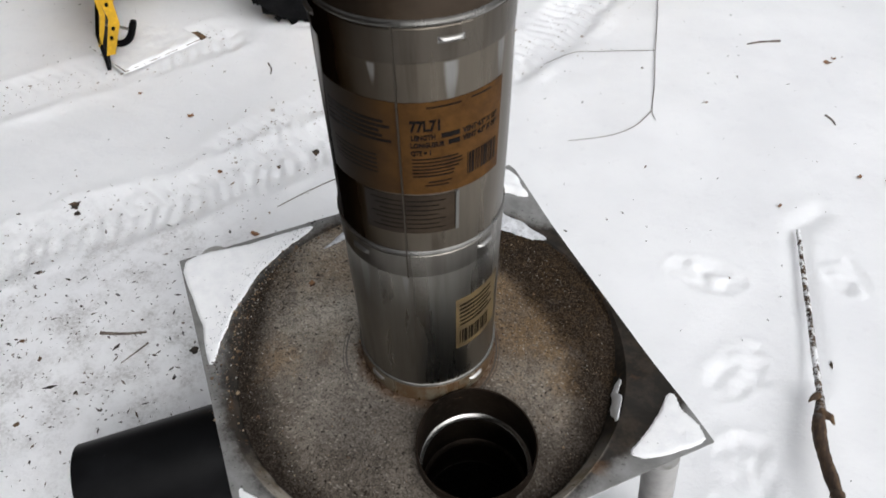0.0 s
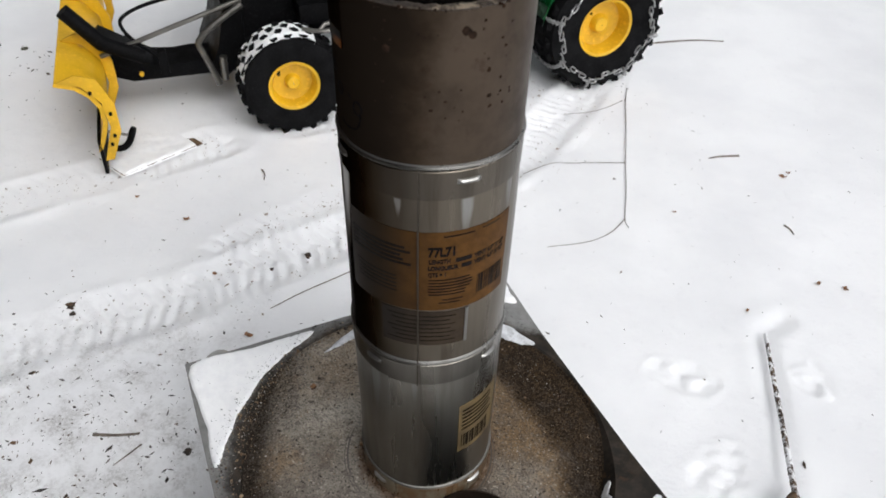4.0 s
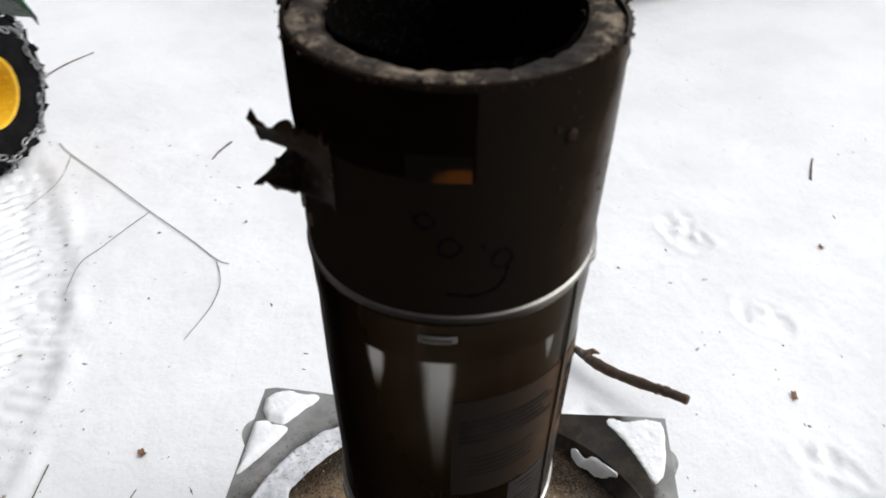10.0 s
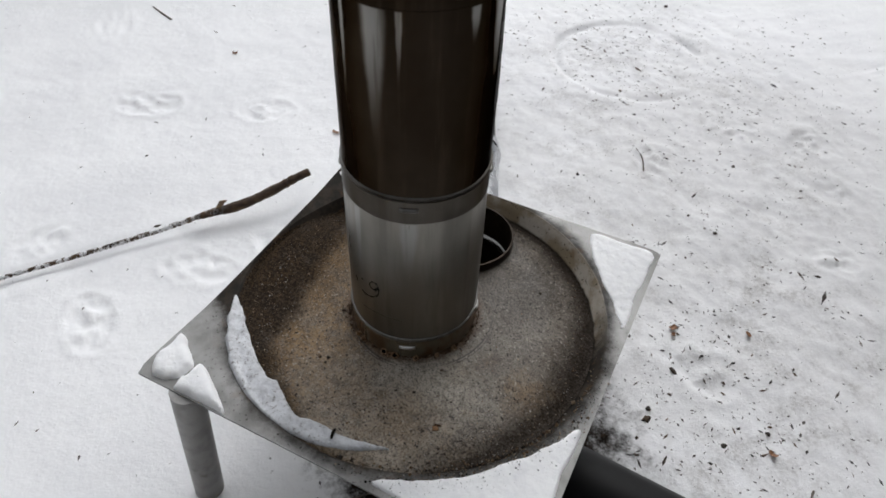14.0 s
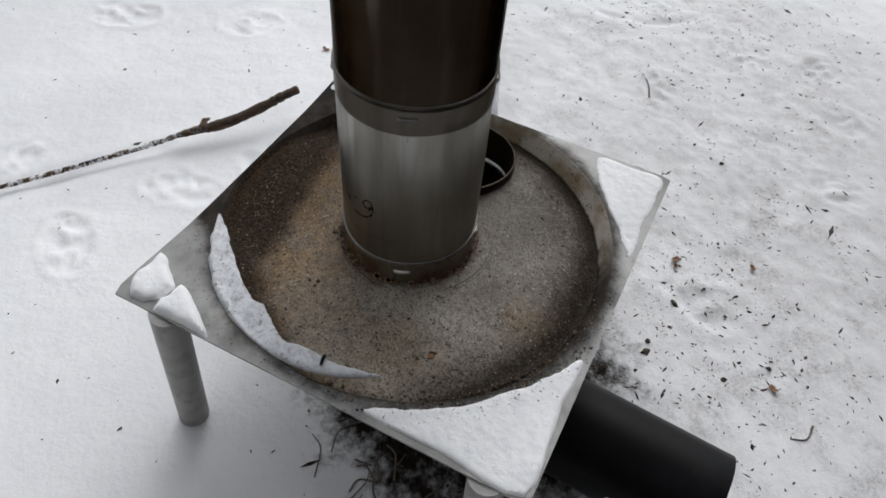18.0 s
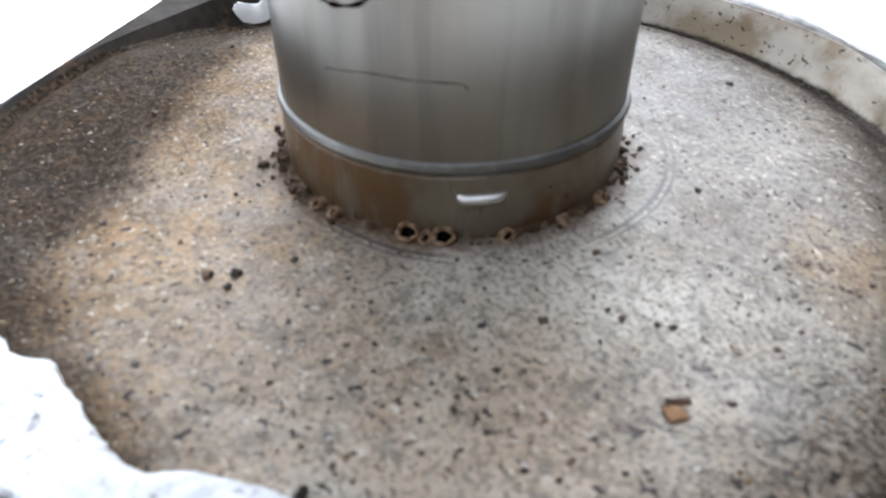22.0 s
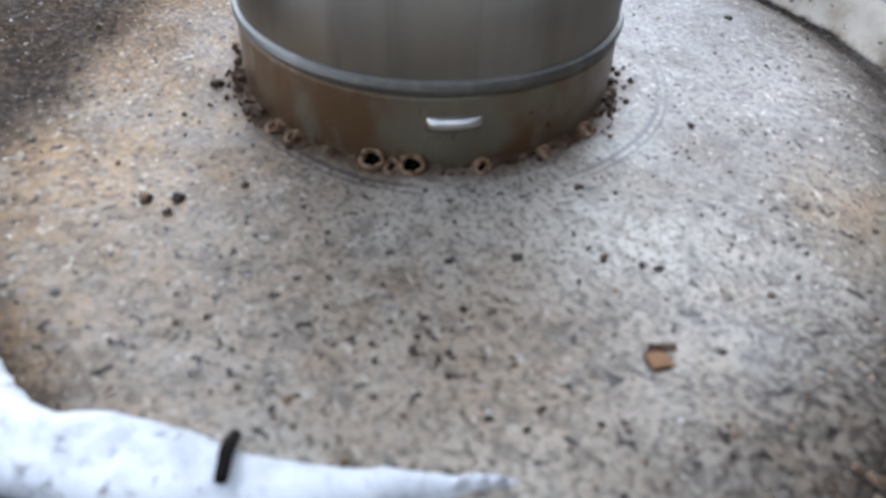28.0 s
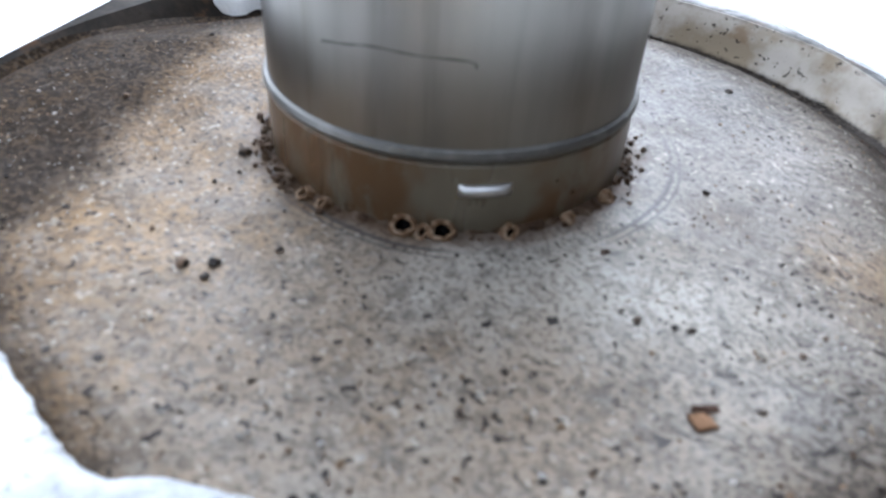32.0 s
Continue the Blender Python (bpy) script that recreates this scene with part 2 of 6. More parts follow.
# ashy clay fill of the dish: coarse grit, tan blooms, soot at the edge, a scribed ring
fill = Mat("ashy_clay", 0.5, spec=0.45)
fr = fill.dist((0.012, 0.0, 0))
pr = fill.dist((*PIPE, 0))
fy = fill.axis(1)
wander = fill.math("SUBTRACT", fill.noise(11, 5, 0.65), 0.5)
base = fill.mix(fill.span(fill.noise(10, 5, 0.6), 0.36, 0.64), (0.232, 0.206, 0.174), (0.135, 0.117, 0.097))
tan_side = fill.span(fill.math("ADD", fy, fill.math("MULTIPLY", wander, 0.35)), -0.06, 0.12)
base = fill.mix(fill.math("MULTIPLY", tan_side, fill.span(fill.noise(17, 5, 0.65), 0.38, 0.60, 0.30, 0.88)), base, (0.285, 0.186, 0.090))
pale_at = fill.math("ADD", fill.dist((-0.06, -0.12, 0)), fill.math("MULTIPLY", wander, 0.14))
base = fill.mix(fill.span(pale_at, 0.13, 0.06, 0, 0.3), base, (0.33, 0.31, 0.285))
# sheen on the clay beside the pipe, painted as a paler patch
pale_sheen = fill.math("ADD", fill.dist((-0.180, 0.080, 0)), fill.math("MULTIPLY", wander, 0.16))
base = fill.mix(fill.span(pale_sheen, 0.19, 0.06, 0, 0.85), base, (0.50, 0.465, 0.405))
for place, size in (((0.10, 0.175, 0), 0.09), ((-0.20, 0.10, 0), 0.10), ((0.15, 0.09, 0), 0.08), ((-0.12, 0.17, 0), 0.09), ((-0.21, -0.115, 0), 0.06)):
    d = fill.math("ADD", fill.dist(place), fill.math("MULTIPLY", fill.math("SUBTRACT", fill.noise(26, 5, 0.7), 0.5), 0.12))
    base = fill.mix(fill.span(d, size, size * 0.15, 0, 0.6), base, (0.235, 0.158, 0.085))
coarse, medium = fill.noise(85, 5, 0.75), fill.noise(300, 3, 0.7)
base = fill.mix(fill.span(coarse, 0.44, 0.66, 0, 0.6), base, (0.070, 0.058, 0.046))
base = fill.mix(fill.span(medium, 0.47, 0.62, 0, 0.62), base, (0.046, 0.039, 0.032))
base = fill.mix(fill.span(fill.noise(150, 3, 0.7, fill.stretch(1.13, 0.93, 1)), 0.48, 0.74, 0, 0.5), base, (0.31, 0.29, 0.26))
base = fill.mix(fill.span(fill.noise(150, 2, 0.5), 0.64, 0.69, 0, 0.9), base, (0.016, 0.013, 0.011))
base = fill.mix(fill.span(fill.noise(210, 2, 0.5, fill.stretch(0.9, 1.1, 1)), 0.63, 0.69, 0, 0.5), base, (0.56, 0.52, 0.45))
edge = fill.math("ADD", fr, fill.math("MULTIPLY", fill.math("SUBTRACT", fill.noise(15, 6, 0.75), 0.5), 0.075))
edge = fill.math("ADD", edge, fill.span(fill.dist((0.22, 0.20, 0)), 0.34, 0.05, 0, 0.045))
edge = fill.math("ADD", edge, fill.span(fill.dist((0.13, 0.20, 0)), 0.17, 0.04, 0, 0.03))
edge = fill.math("SUBTRACT", edge, fill.span(fill.dist((-0.20, 0.13, 0)), 0.19, 0.06, 0, 0.060))
base = fill.mix(1.0, base, (0.92, 0.90, 0.88), "MULTIPLY")
soot_mask = fill.math("MULTIPLY", fill.span(edge, 0.235, 0.302), fill.span(medium, 0.40, 0.56, 0.80, 0.97))
soot_mask = fill.math("MAXIMUM", soot_mask, fill.math("MULTIPLY", fill.span(fill.math("ADD", fill.dist((0.20, -0.18, 0)), fill.math("MULTIPLY", wander, 0.12)), 0.19, 0.08, 0, 0.75), fill.span(medium, 0.40, 0.58, 0.7, 1.0)))
soot_mask = fill.math("MAXIMUM", soot_mask, fill.math("MULTIPLY", fill.span(fill.math("ADD", fill.dist((0.19, 0.17, 0)), fill.math("MULTIPLY", wander, 0.16)), 0.20, 0.05, 0, 0.50), fill.span(medium, 0.40, 0.58, 0.6, 1.0)))
soot_mask = fill.math("MAXIMUM", soot_mask, fill.math("MULTIPLY", fill.span(fill.math("ADD", fill.dist((0.03, -0.22, 0)), fill.math("MULTIPLY", wander, 0.16)), 0.21, 0.06, 0, 0.5), fill.span(medium, 0.40, 0.58, 0.6, 1.0)))
soot_mask = fill.math("MAXIMUM", soot_mask, fill.math("MULTIPLY", fill.span(fill.math("ADD", fill.dist((-0.300, 0.020, 0)), fill.math("MULTIPLY", wander, 0.12)), 0.125, 0.045, 0, 0.75), fill.span(medium, 0.40, 0.58, 0.7, 1.0)))
base = fill.mix(soot_mask, base, (0.014, 0.010, 0.0075))
fill.set("Specular IOR Level", fill.math("MULTIPLY", fill.span(edge, 0.20, 0.285, 0.17, 0.02), fill.span(fill.dist((0.19, 0.17, 0)), 0.24, 0.08, 1.0, 0.4)))
foot_stain = fill.math("ADD", pr, fill.math("MULTIPLY", fill.math("SUBTRACT", fill.noise(40, 5, 0.7), 0.5), 0.03))
base = fill.mix(fill.span(foot_stain, 0.126, 0.113, 0, 0.7), base, (0.085, 0.048, 0.026))
wob_ring = fill.math("MULTIPLY", fill.noise(5, 2), 0.010)
scribe = fill.dist((0.005, 0.0, 0))
for r0, w0, k0 in ((0.1300, 0.0016, 0.85), (0.1345, 0.0012, 0.7), (0.1285, 0.0010, 0.5)):
    at_ring = fill.math("ABSOLUTE", fill.math("SUBTRACT", fill.math("ADD", scribe, wob_ring), r0))
    base = fill.mix(fill.math("MULTIPLY", fill.span(at_ring, w0, w0 * 0.3), fill.span(fill.noise(8, 3), 0.36, 0.54, 0.1, k0)), base, (0.06, 0.055, 0.05))
fill.set("Base Color", base)
fill.set("Roughness", fill.span(fill.noise(30, 4), 0.35, 0.7, 0.42, 0.62))
fill.bump(coarse, 0.10, 0.004).bump(medium, 0.16, 0.0025)


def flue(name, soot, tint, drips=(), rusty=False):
    """Stainless flue skin. soot: how far it is darkened, by smoke browning and by shade painted towards -X; drips:
    (angle, width) of streaks that meltwater washed clean below drip_top.
    """
    m = Mat(name, 0.3, 1.0)
    brush = m.noise(9, 4, 0.5, m.stretch(5, 5, 0.5))
    wide = m.noise(6, 4, 0.6)
    c = m.mix(m.span(brush, 0.35, 0.7), tint, tuple(v * 0.82 for v in tint))
    # the dim reflection on the -X side is put into the colour, with uneven browning
    smoke_shade = m.math("ADD", m.span(m.axis(0), 0.095, -0.055, 0, 0.62), m.math("MULTIPLY", wide, 0.3))
    smoke_shade = m.span(m.math("ADD", smoke_shade, soot), 0.30, 1.02)
    angle = m.math("MULTIPLY", m.math("ARCTAN2", m.axis(1), m.axis(0)), 57.2958)
    high = m.axis(2)
    for turn, wide_deg, top, long in drips:
        off = m.math("ABSOLUTE", m.math("SUBTRACT", m.math("ADD", angle, m.math("MULTIPLY", m.math("SUBTRACT", m.noise(30, 2), 0.5), 2.0)), turn))
        run = m.span(high, top - long, top - 0.01)
        slim = m.span(high, top - long, top, 0.35, 1.0)
        wash = m.math("MULTIPLY", m.span(off, m.math("MULTIPLY", slim, wide_deg), m.math("MULTIPLY", slim, wide_deg * 0.4)), m.math("MULTIPLY", run, 0.85))
        wash = m.math("MULTIPLY", wash, m.span(high, top + 0.001, top - 0.002))
        smoke_shade = m.math("MULTIPLY", smoke_shade, m.math("SUBTRACT", 1.0, wash))
        c = m.mix(wash, c, (0.36, 0.355, 0.34))
    c = m.mix(smoke_shade, c, (0.009, 0.0068, 0.005) if soot > 0.2 else (0.0205, 0.0138, 0.0088))
    c = m.mix(m.span(m.noise(45, 5, 0.7), 0.66, 0.74, 0, min(1, max(0, soot) * 1.6)), c, (0.05, 0.028, 0.016))
    streak = m.noise(10, 4, 0.6, m.stretch(5, 5, 0.35))
    c = m.mix(m.span(streak, 0.52, 0.68, 0, 0.2 if soot < 0 else 0.45), c, (0.055, 0.042, 0.030))
    if rusty:
        stain = m.math("MULTIPLY", m.span(m.noise(34, 5, 0.7, m.stretch(1, 1, 0.6)), 0.38, 0.56), m.span(m.noise(14, 3), 0.34, 0.52))
        c = m.mix(m.math("MULTIPLY", stain, 0.8), c, (0.12, 0.058, 0.020))
    m.set("Base Color", c)
    m.set("Metallic", 1.0)
    m.set("Specular Tint", m.mix(smoke_shade, (0.8, 0.8, 0.8), (0.10, 0.09, 0.08)))
    m.set("Roughness", m.math("ADD", m.span(brush, 0.3, 0.7, 0.26, 0.32), m.math("MULTIPLY", smoke_shade, 0.1)))
    m.bump(m.noise(4, 2), 0.1, 0.004).bump(m.noise(220, 3), 0.03, 0.0006)
    return m


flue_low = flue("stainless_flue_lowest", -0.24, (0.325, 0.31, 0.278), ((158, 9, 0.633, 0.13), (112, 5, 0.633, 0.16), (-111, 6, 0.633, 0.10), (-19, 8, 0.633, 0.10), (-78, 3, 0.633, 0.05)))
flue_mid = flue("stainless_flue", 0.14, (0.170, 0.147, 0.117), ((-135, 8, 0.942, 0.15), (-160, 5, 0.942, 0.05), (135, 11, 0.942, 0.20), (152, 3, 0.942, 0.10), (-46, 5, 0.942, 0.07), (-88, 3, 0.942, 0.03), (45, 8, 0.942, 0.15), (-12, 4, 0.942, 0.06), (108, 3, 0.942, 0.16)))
flue_top = Mat("heat_scaled_flue", 0.5, 0.3, 0.2)
ft_wide, ft_fine = flue_top.noise(9, 5, 0.65), flue_top.noise(60, 5, 0.7)
ft_c = flue_top.mix(flue_top.span(ft_wide, 0.35, 0.68), (0.060, 0.043, 0.029), (0.027, 0.0180, 0.0115))
ft_c = flue_top.mix(flue_top.span(ft_fine, 0.56, 0.74, 0, 0.45), ft_c, (0.028, 0.018, 0.012))
ft_rust = flue_top.math("MULTIPLY", flue_top.span(flue_top.noise(24, 6, 0.7), 0.55, 0.66), flue_top.span(flue_top.axis(2), 1.02, 1.14, 0.25, 0.9))
ft_c = flue_top.mix(ft_rust, ft_c, (0.034, 0.019, 0.011))
# soot near the top, plus the dim -X side painted in along x
ft_soot_shade = flue_top.math("ADD", flue_top.span(flue_top.axis(0), 0.092, -0.036, 0.0, 0.95), flue_top.math("MULTIPLY", flue_top.math("SUBTRACT", ft_wide, 0.5), 0.5))
ft_soot_shade = flue_top.math("ADD", ft_soot_shade, flue_top.span(flue_top.axis(2), 1.06, 1.15, 0.0, 0.14))
flue_top.set("Base Color", flue_top.mix(flue_top.span(ft_soot_shade, 0.08, 0.90, 0, 0.97), ft_c, (0.0128, 0.0094, 0.0070)))
flue_top.set("Specular IOR Level", flue_top.span(ft_soot_shade, 0.02, 0.6, 0.25, 0.0))
flue_top.set("Metallic", flue_top.span(ft_soot_shade, 0.0, 0.45, 0.45, 0.0))
flue_top.set("Roughness", flue_top.span(ft_wide, 0.3, 0.7, 0.42, 0.58))
flue_top.bump(ft_fine, 0.12, 0.0012)
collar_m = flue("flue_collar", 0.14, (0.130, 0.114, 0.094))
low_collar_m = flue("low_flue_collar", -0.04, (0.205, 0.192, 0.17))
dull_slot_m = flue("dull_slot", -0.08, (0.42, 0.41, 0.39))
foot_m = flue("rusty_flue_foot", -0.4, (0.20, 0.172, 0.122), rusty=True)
foot_m.set("Metallic", 0.35)
foot_m.b.inputs["Roughness"].links[0].from_node.inputs[1].default_value = 0.2
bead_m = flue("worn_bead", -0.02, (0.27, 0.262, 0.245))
glint_m = plain("polished_seam", (0.40, 0.39, 0.37), 0.22, 1.0, 0.3, 20, 0.02)
scratch_m = plain("faint_scratch", (0.05, 0.046, 0.042), 0.5, 0.5, 0.3, 60, 0, 0.2)
foot_bead_m = plain("pale_bead", (0.25, 0.243, 0.225), 0.5, 1.0, 0.45, 16, 0.05)
slot_m = plain("pressed_slot", (0.62, 0.61, 0.59), 0.3, 1.0, 0.1, 10, 0.0)
scab_m = Mat("rust_scab", 0.85, spec=0.1)
scab_m.set("Base Color", scab_m.ramp(scab_m.noise(160, 5, 0.7), (0.35, (0.007, 0.0045, 0.003)), (0.6, (0.024, 0.013, 0.008)), (0.8, (0.07, 0.042, 0.024))))
mortar_m = Mat("crumbly_mortar", 0.9, spec=0.2)
mortar_m.set("Base Color", mortar_m.ramp(mortar_m.noise(75, 5, 0.7), (0.32, (0.02, 0.012, 0.008)), (0.5, (0.075, 0.045, 0.026)), (0.70, (0.19, 0.145, 0.105))))
mortar_m.bump(mortar_m.noise(220, 4, 0.7), 0.5, 0.003)
lip_m = Mat("crusted_lip", 0.85, spec=0.2)
lip_m.set("Base Color", lip_m.ramp(lip_m.noise(170, 4, 0.7), (0.32, (0.07, 0.035, 0.018)), (0.5, (0.22, 0.135, 0.075)), (0.68, (0.42, 0.32, 0.22))))
lip_m.bump(lip_m.noise(400, 3, 0.7), 0.4, 0.002)
wool = Mat("mineral_wool", 0.95)
wool.set("Base Color", wool.ramp(wool.noise(26, 7, 0.8), (0.36, (0.010, 0.007, 0.005)), (0.50, (0.045, 0.030, 0.019)), (0.60, (0.33, 0.265, 0.19))))
wool.bump(wool.noise(150, 5, 0.8), 0.9, 0.008)
soot_m = plain("black_soot", (0.0028, 0.0025, 0.0022), 0.95, 0, 0.4, 40, 0.4, 0.0)
tube_m = plain("sooty_stovepipe", (0.030, 0.0215, 0.0155), 0.45, 0.6, 0.7, 18, 0.12, 0.1)
kraft = Mat("brown_label", 0.5, spec=0.05)
kf = kraft.noise(40, 5, 0.65)
kraft.set("Base Color", kraft.mix(kraft.span(kf, 0.35, 0.7), (0.086, 0.041, 0.0115), (0.048, 0.022, 0.0070)))
# label's dim -X half is put into its colour, as on the flue
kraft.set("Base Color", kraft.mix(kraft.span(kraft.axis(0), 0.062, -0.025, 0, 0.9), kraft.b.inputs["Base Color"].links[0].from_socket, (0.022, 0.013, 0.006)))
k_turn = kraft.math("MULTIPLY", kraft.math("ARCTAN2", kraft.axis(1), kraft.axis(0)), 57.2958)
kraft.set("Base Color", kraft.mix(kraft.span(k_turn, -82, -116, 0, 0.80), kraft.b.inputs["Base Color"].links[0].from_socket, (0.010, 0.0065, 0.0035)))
kraft.bump(kraft.noise(90, 3), 0.1, 0.001)
kraft_dark = Mat("smoked_label", 0.45, spec=0.15)
kd = kraft_dark.noise(25, 5, 0.65)
kraft_dark.set("Base Color", kraft_dark.mix(kraft_dark.span(kd, 0.35, 0.7), (0.0055, 0.0034, 0.002), (0.0028, 0.002, 0.0015)))
kraft_dark.b.inputs["Specular IOR Level"].default_value = 0.0
kraft_dark.b.inputs["Roughness"].default_value = 0.65
flap_m = plain("curled_wrapper", (0.020, 0.0088, 0.0028), 0.38, 0, 0.85, 30, 0.3, 0.03)
# brighter orange copy of the wrapper; its golden highlights are in the colour
highlit_m = plain("highlit_wrapper", (0.030, 0.0115, 0.0022), 0.5, 0, 0.8, 34, 0.3, 0.03)
# orange glow of light through the paper, painted as a fading colour
orange_m = Mat("lit_label_corner", 0.6, spec=0.04)
o_turn = orange_m.math("MULTIPLY", orange_m.math("ARCTAN2", orange_m.axis(1), orange_m.axis(0)), 57.2958)
o_fade = orange_m.math("ADD", orange_m.math("MULTIPLY", orange_m.span(o_turn, -143, -128), orange_m.span(orange_m.axis(2), 1.108, 1.097)), orange_m.math("MULTIPLY", orange_m.math("SUBTRACT", orange_m.noise(70, 4), 0.5), 0.9))
orange_m.set("Base Color", orange_m.mix(orange_m.span(o_fade, 0.25, 0.85), (0.004, 0.0025, 0.0015), (0.105, 0.033, 0.004)))
foil_m = Mat("brown_foil_label", 0.5, 0.3, 0.2)
foil_m.set("Base Color", foil_m.mix(foil_m.span(foil_m.noise(26, 5, 0.65), 0.35, 0.7), (0.046, 0.032, 0.020), (0.022, 0.0145, 0.009)))
# shade of the -X side mixed into the foil's colour
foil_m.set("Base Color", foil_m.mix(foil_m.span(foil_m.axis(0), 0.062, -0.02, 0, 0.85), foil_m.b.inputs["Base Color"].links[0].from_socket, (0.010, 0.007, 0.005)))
gold = Mat("gold_label", 0.4)
gold.set("Base Color", gold.mix(gold.span(gold.noise(30, 4), 0.35, 0.7), (0.125, 0.086, 0.036), (0.06, 0.041, 0.019)))
ink = plain("black_ink", (0.006, 0.0045, 0.0035), 0.6, 0, 0.3, 60, 0, 0.08)
marker = plain("marker_pen", (0.004, 0.004, 0.005), 0.9, 0, 0.3, 60, 0, 0.01)
post_m = Mat("weathered_post", 0.5)
pn = post_m.noise(22, 5, 0.65)
pc = post_m.mix(post_m.span(pn, 0.4, 0.7), (0.36, 0.352, 0.34), (0.25, 0.242, 0.23))
scuff = post_m.math("MULTIPLY", post_m.span(post_m.cells(34), 0.42, 0.3), post_m.span(post_m.noise(9, 3), 0.58, 0.68))
post_m.set("Base Color", post_m.mix(scuff, pc, (0.10, 0.11, 0.06)))
post_m.bump(pn, 0.15, 0.002)
galv = Mat("bright_duct", 0.28, 1.0)
gs = galv.cells(38, "Color")
galv.set("Base Color", galv.mix(galv.span(gs, 0.1, 0.9), (0.62, 0.63, 0.64), (0.45, 0.46, 0.48)))
galv.set("Roughness", galv.span(gs, 0.1, 0.9, 0.22, 0.38))
galv.bump(galv.noise(25, 3), 0.1, 0.003)
black_pipe = Mat("black_stovepipe", 0.36, spec=0.07)
bn = black_pipe.noise(8, 5, 0.65)
bc = black_pipe.mix(black_pipe.span(bn, 0.4, 0.7), (0.004, 0.004, 0.0045), (0.008, 0.008, 0.009))
frost = black_pipe.math("MULTIPLY", black_pipe.span(black_pipe.noise(60, 5, 0.75), 0.62, 0.72), black_pipe.span(black_pipe.noise(7, 3), 0.55, 0.68))
black_pipe.set("Base Color", black_pipe.mix(black_pipe.math("MULTIPLY", frost, 0.75), bc, (0.30, 0.31, 0.33)))
black_pipe.bump(bn, 0.06, 0.004)
chip_dark = plain("dark_bark_chip", (0.055, 0.026, 0.012), 0.7, 0, 0.5, 90, 0.2, 0.2)
dark_wood = plain("charred_twig", (0.012, 0.009, 0.007), 0.8, 0, 0.5, 90, 0.3, 0.1)
chip_tan = plain("tan_bark_chip", (0.22, 0.12, 0.06), 0.8, 0, 0.4, 90, 0.2, 0.2)
bark = Mat("bark", 0.85)
bf = bark.noise(60, 6, 0.7, bark.stretch(1, 0.25, 1))
bark.set("Base Color", bark.ramp(bf, (0.3, (0.018, 0.012, 0.008)), (0.5, (0.085, 0.05, 0.025)), (0.7, (0.20, 0.125, 0.06))))
bark.bump(bf, 0.8, 0.004)
snowy_bark = Mat("snow_crusted_bark", 0.85)
sb = snowy_bark.noise(60, 6, 0.7, snowy_bark.stretch(1, 0.25, 1))
sbc = snowy_bark.ramp(sb, (0.3, (0.012, 0.008, 0.006)), (0.5, (0.055, 0.032, 0.018)), (0.7, (0.16, 0.10, 0.05)))
thin = snowy_bark.math("MULTIPLY", snowy_bark.span(snowy_bark.axis(1), 0.30, 0.46), snowy_bark.span(snowy_bark.noise(60, 5, 0.75), 0.47, 0.54))
snowy_bark.set("Base Color", snowy_bark.mix(thin, sbc, (0.84, 0.845, 0.855)))
snowy_bark.bump(sb, 0.8, 0.004)
twig_m = plain("dry_twig", (0.17, 0.14, 0.115), 0.8, 0, 0.5, 60, 0.2)
leaf_m = plain("dry_leaf", (0.23, 0.11, 0.05), 0.7, 0, 0.5, 60, 0.2)
rubber = plain("tyre_rubber", (0.006, 0.006, 0.0065), 0.75, 0, 0.4, 30, 0.3, 0.06)
yellow = plain("yellow_paint", (0.70, 0.40, 0.008), 0.42, 0, 0.22, 14, 0.05)
green = plain("green_paint", (0.003, 0.055, 0.014), 0.26, 0, 0.45, 9, 0.04, 0.3)
black_iron = plain("black_paint", (0.0035, 0.0035, 0.004), 0.5, 0, 0.4, 20, 0.15, 0.06)
steel = plain("bare_steel", (0.24, 0.23, 0.21), 0.4, 1.0, 0.35, 30, 0.1)
chain_m = plain("galvanised_chain", (0.38, 0.38, 0.38), 0.45, 1.0, 0.4, 60, 0.1)
mat_rubber = plain("wet_foot_mat", (0.020, 0.016, 0.014), 0.5, 0, 0.5, 25, 0.4, 0.25)
redwood = Mat("red_brown_wood", 0.75)
rw = redwood.noise(18, 5, 0.65, redwood.stretch(0.4, 6, 6))
redwood.set("Base Color", redwood.mix(redwood.span(rw, 0.35, 0.7), (0.20, 0.062, 0.034), (0.085, 0.030, 0.018)))
redwood.bump(rw, 0.3, 0.004)
stone_m = plain("mossy_stone", (0.12, 0.12, 0.09), 0.9, 0, 0.5, 12, 0.6)
car_paint = plain("dark_car_paint", (0.006, 0.0065, 0.008), 0.28, 0.0, 0.3, 8, 0.02, 0.25)
car_trim = plain("black_bumper", (0.008, 0.0085, 0.009), 0.55, 0, 0.35, 25, 0.2, 0.2)
glass = Mat("car_glass", 0.05)
glass.set("Base Color", (0.02, 0.025, 0.03)).set("Roughness", 0.05)
lamp_m = Mat("clear_lens", 0.1)
lamp_m.set("Base Color", (0.6, 0.6, 0.6)).set("Roughness", 0.12)
siding = Mat("dark_siding", 0.8)
sd = siding.noise(14, 5, 0.65, siding.stretch(0.3, 0.3, 6))
siding.set("Base Color", siding.mix(siding.span(sd, 0.35, 0.7), (0.05, 0.042, 0.034), (0.028, 0.022, 0.018)))
siding.bump(sd, 0.3, 0.01)


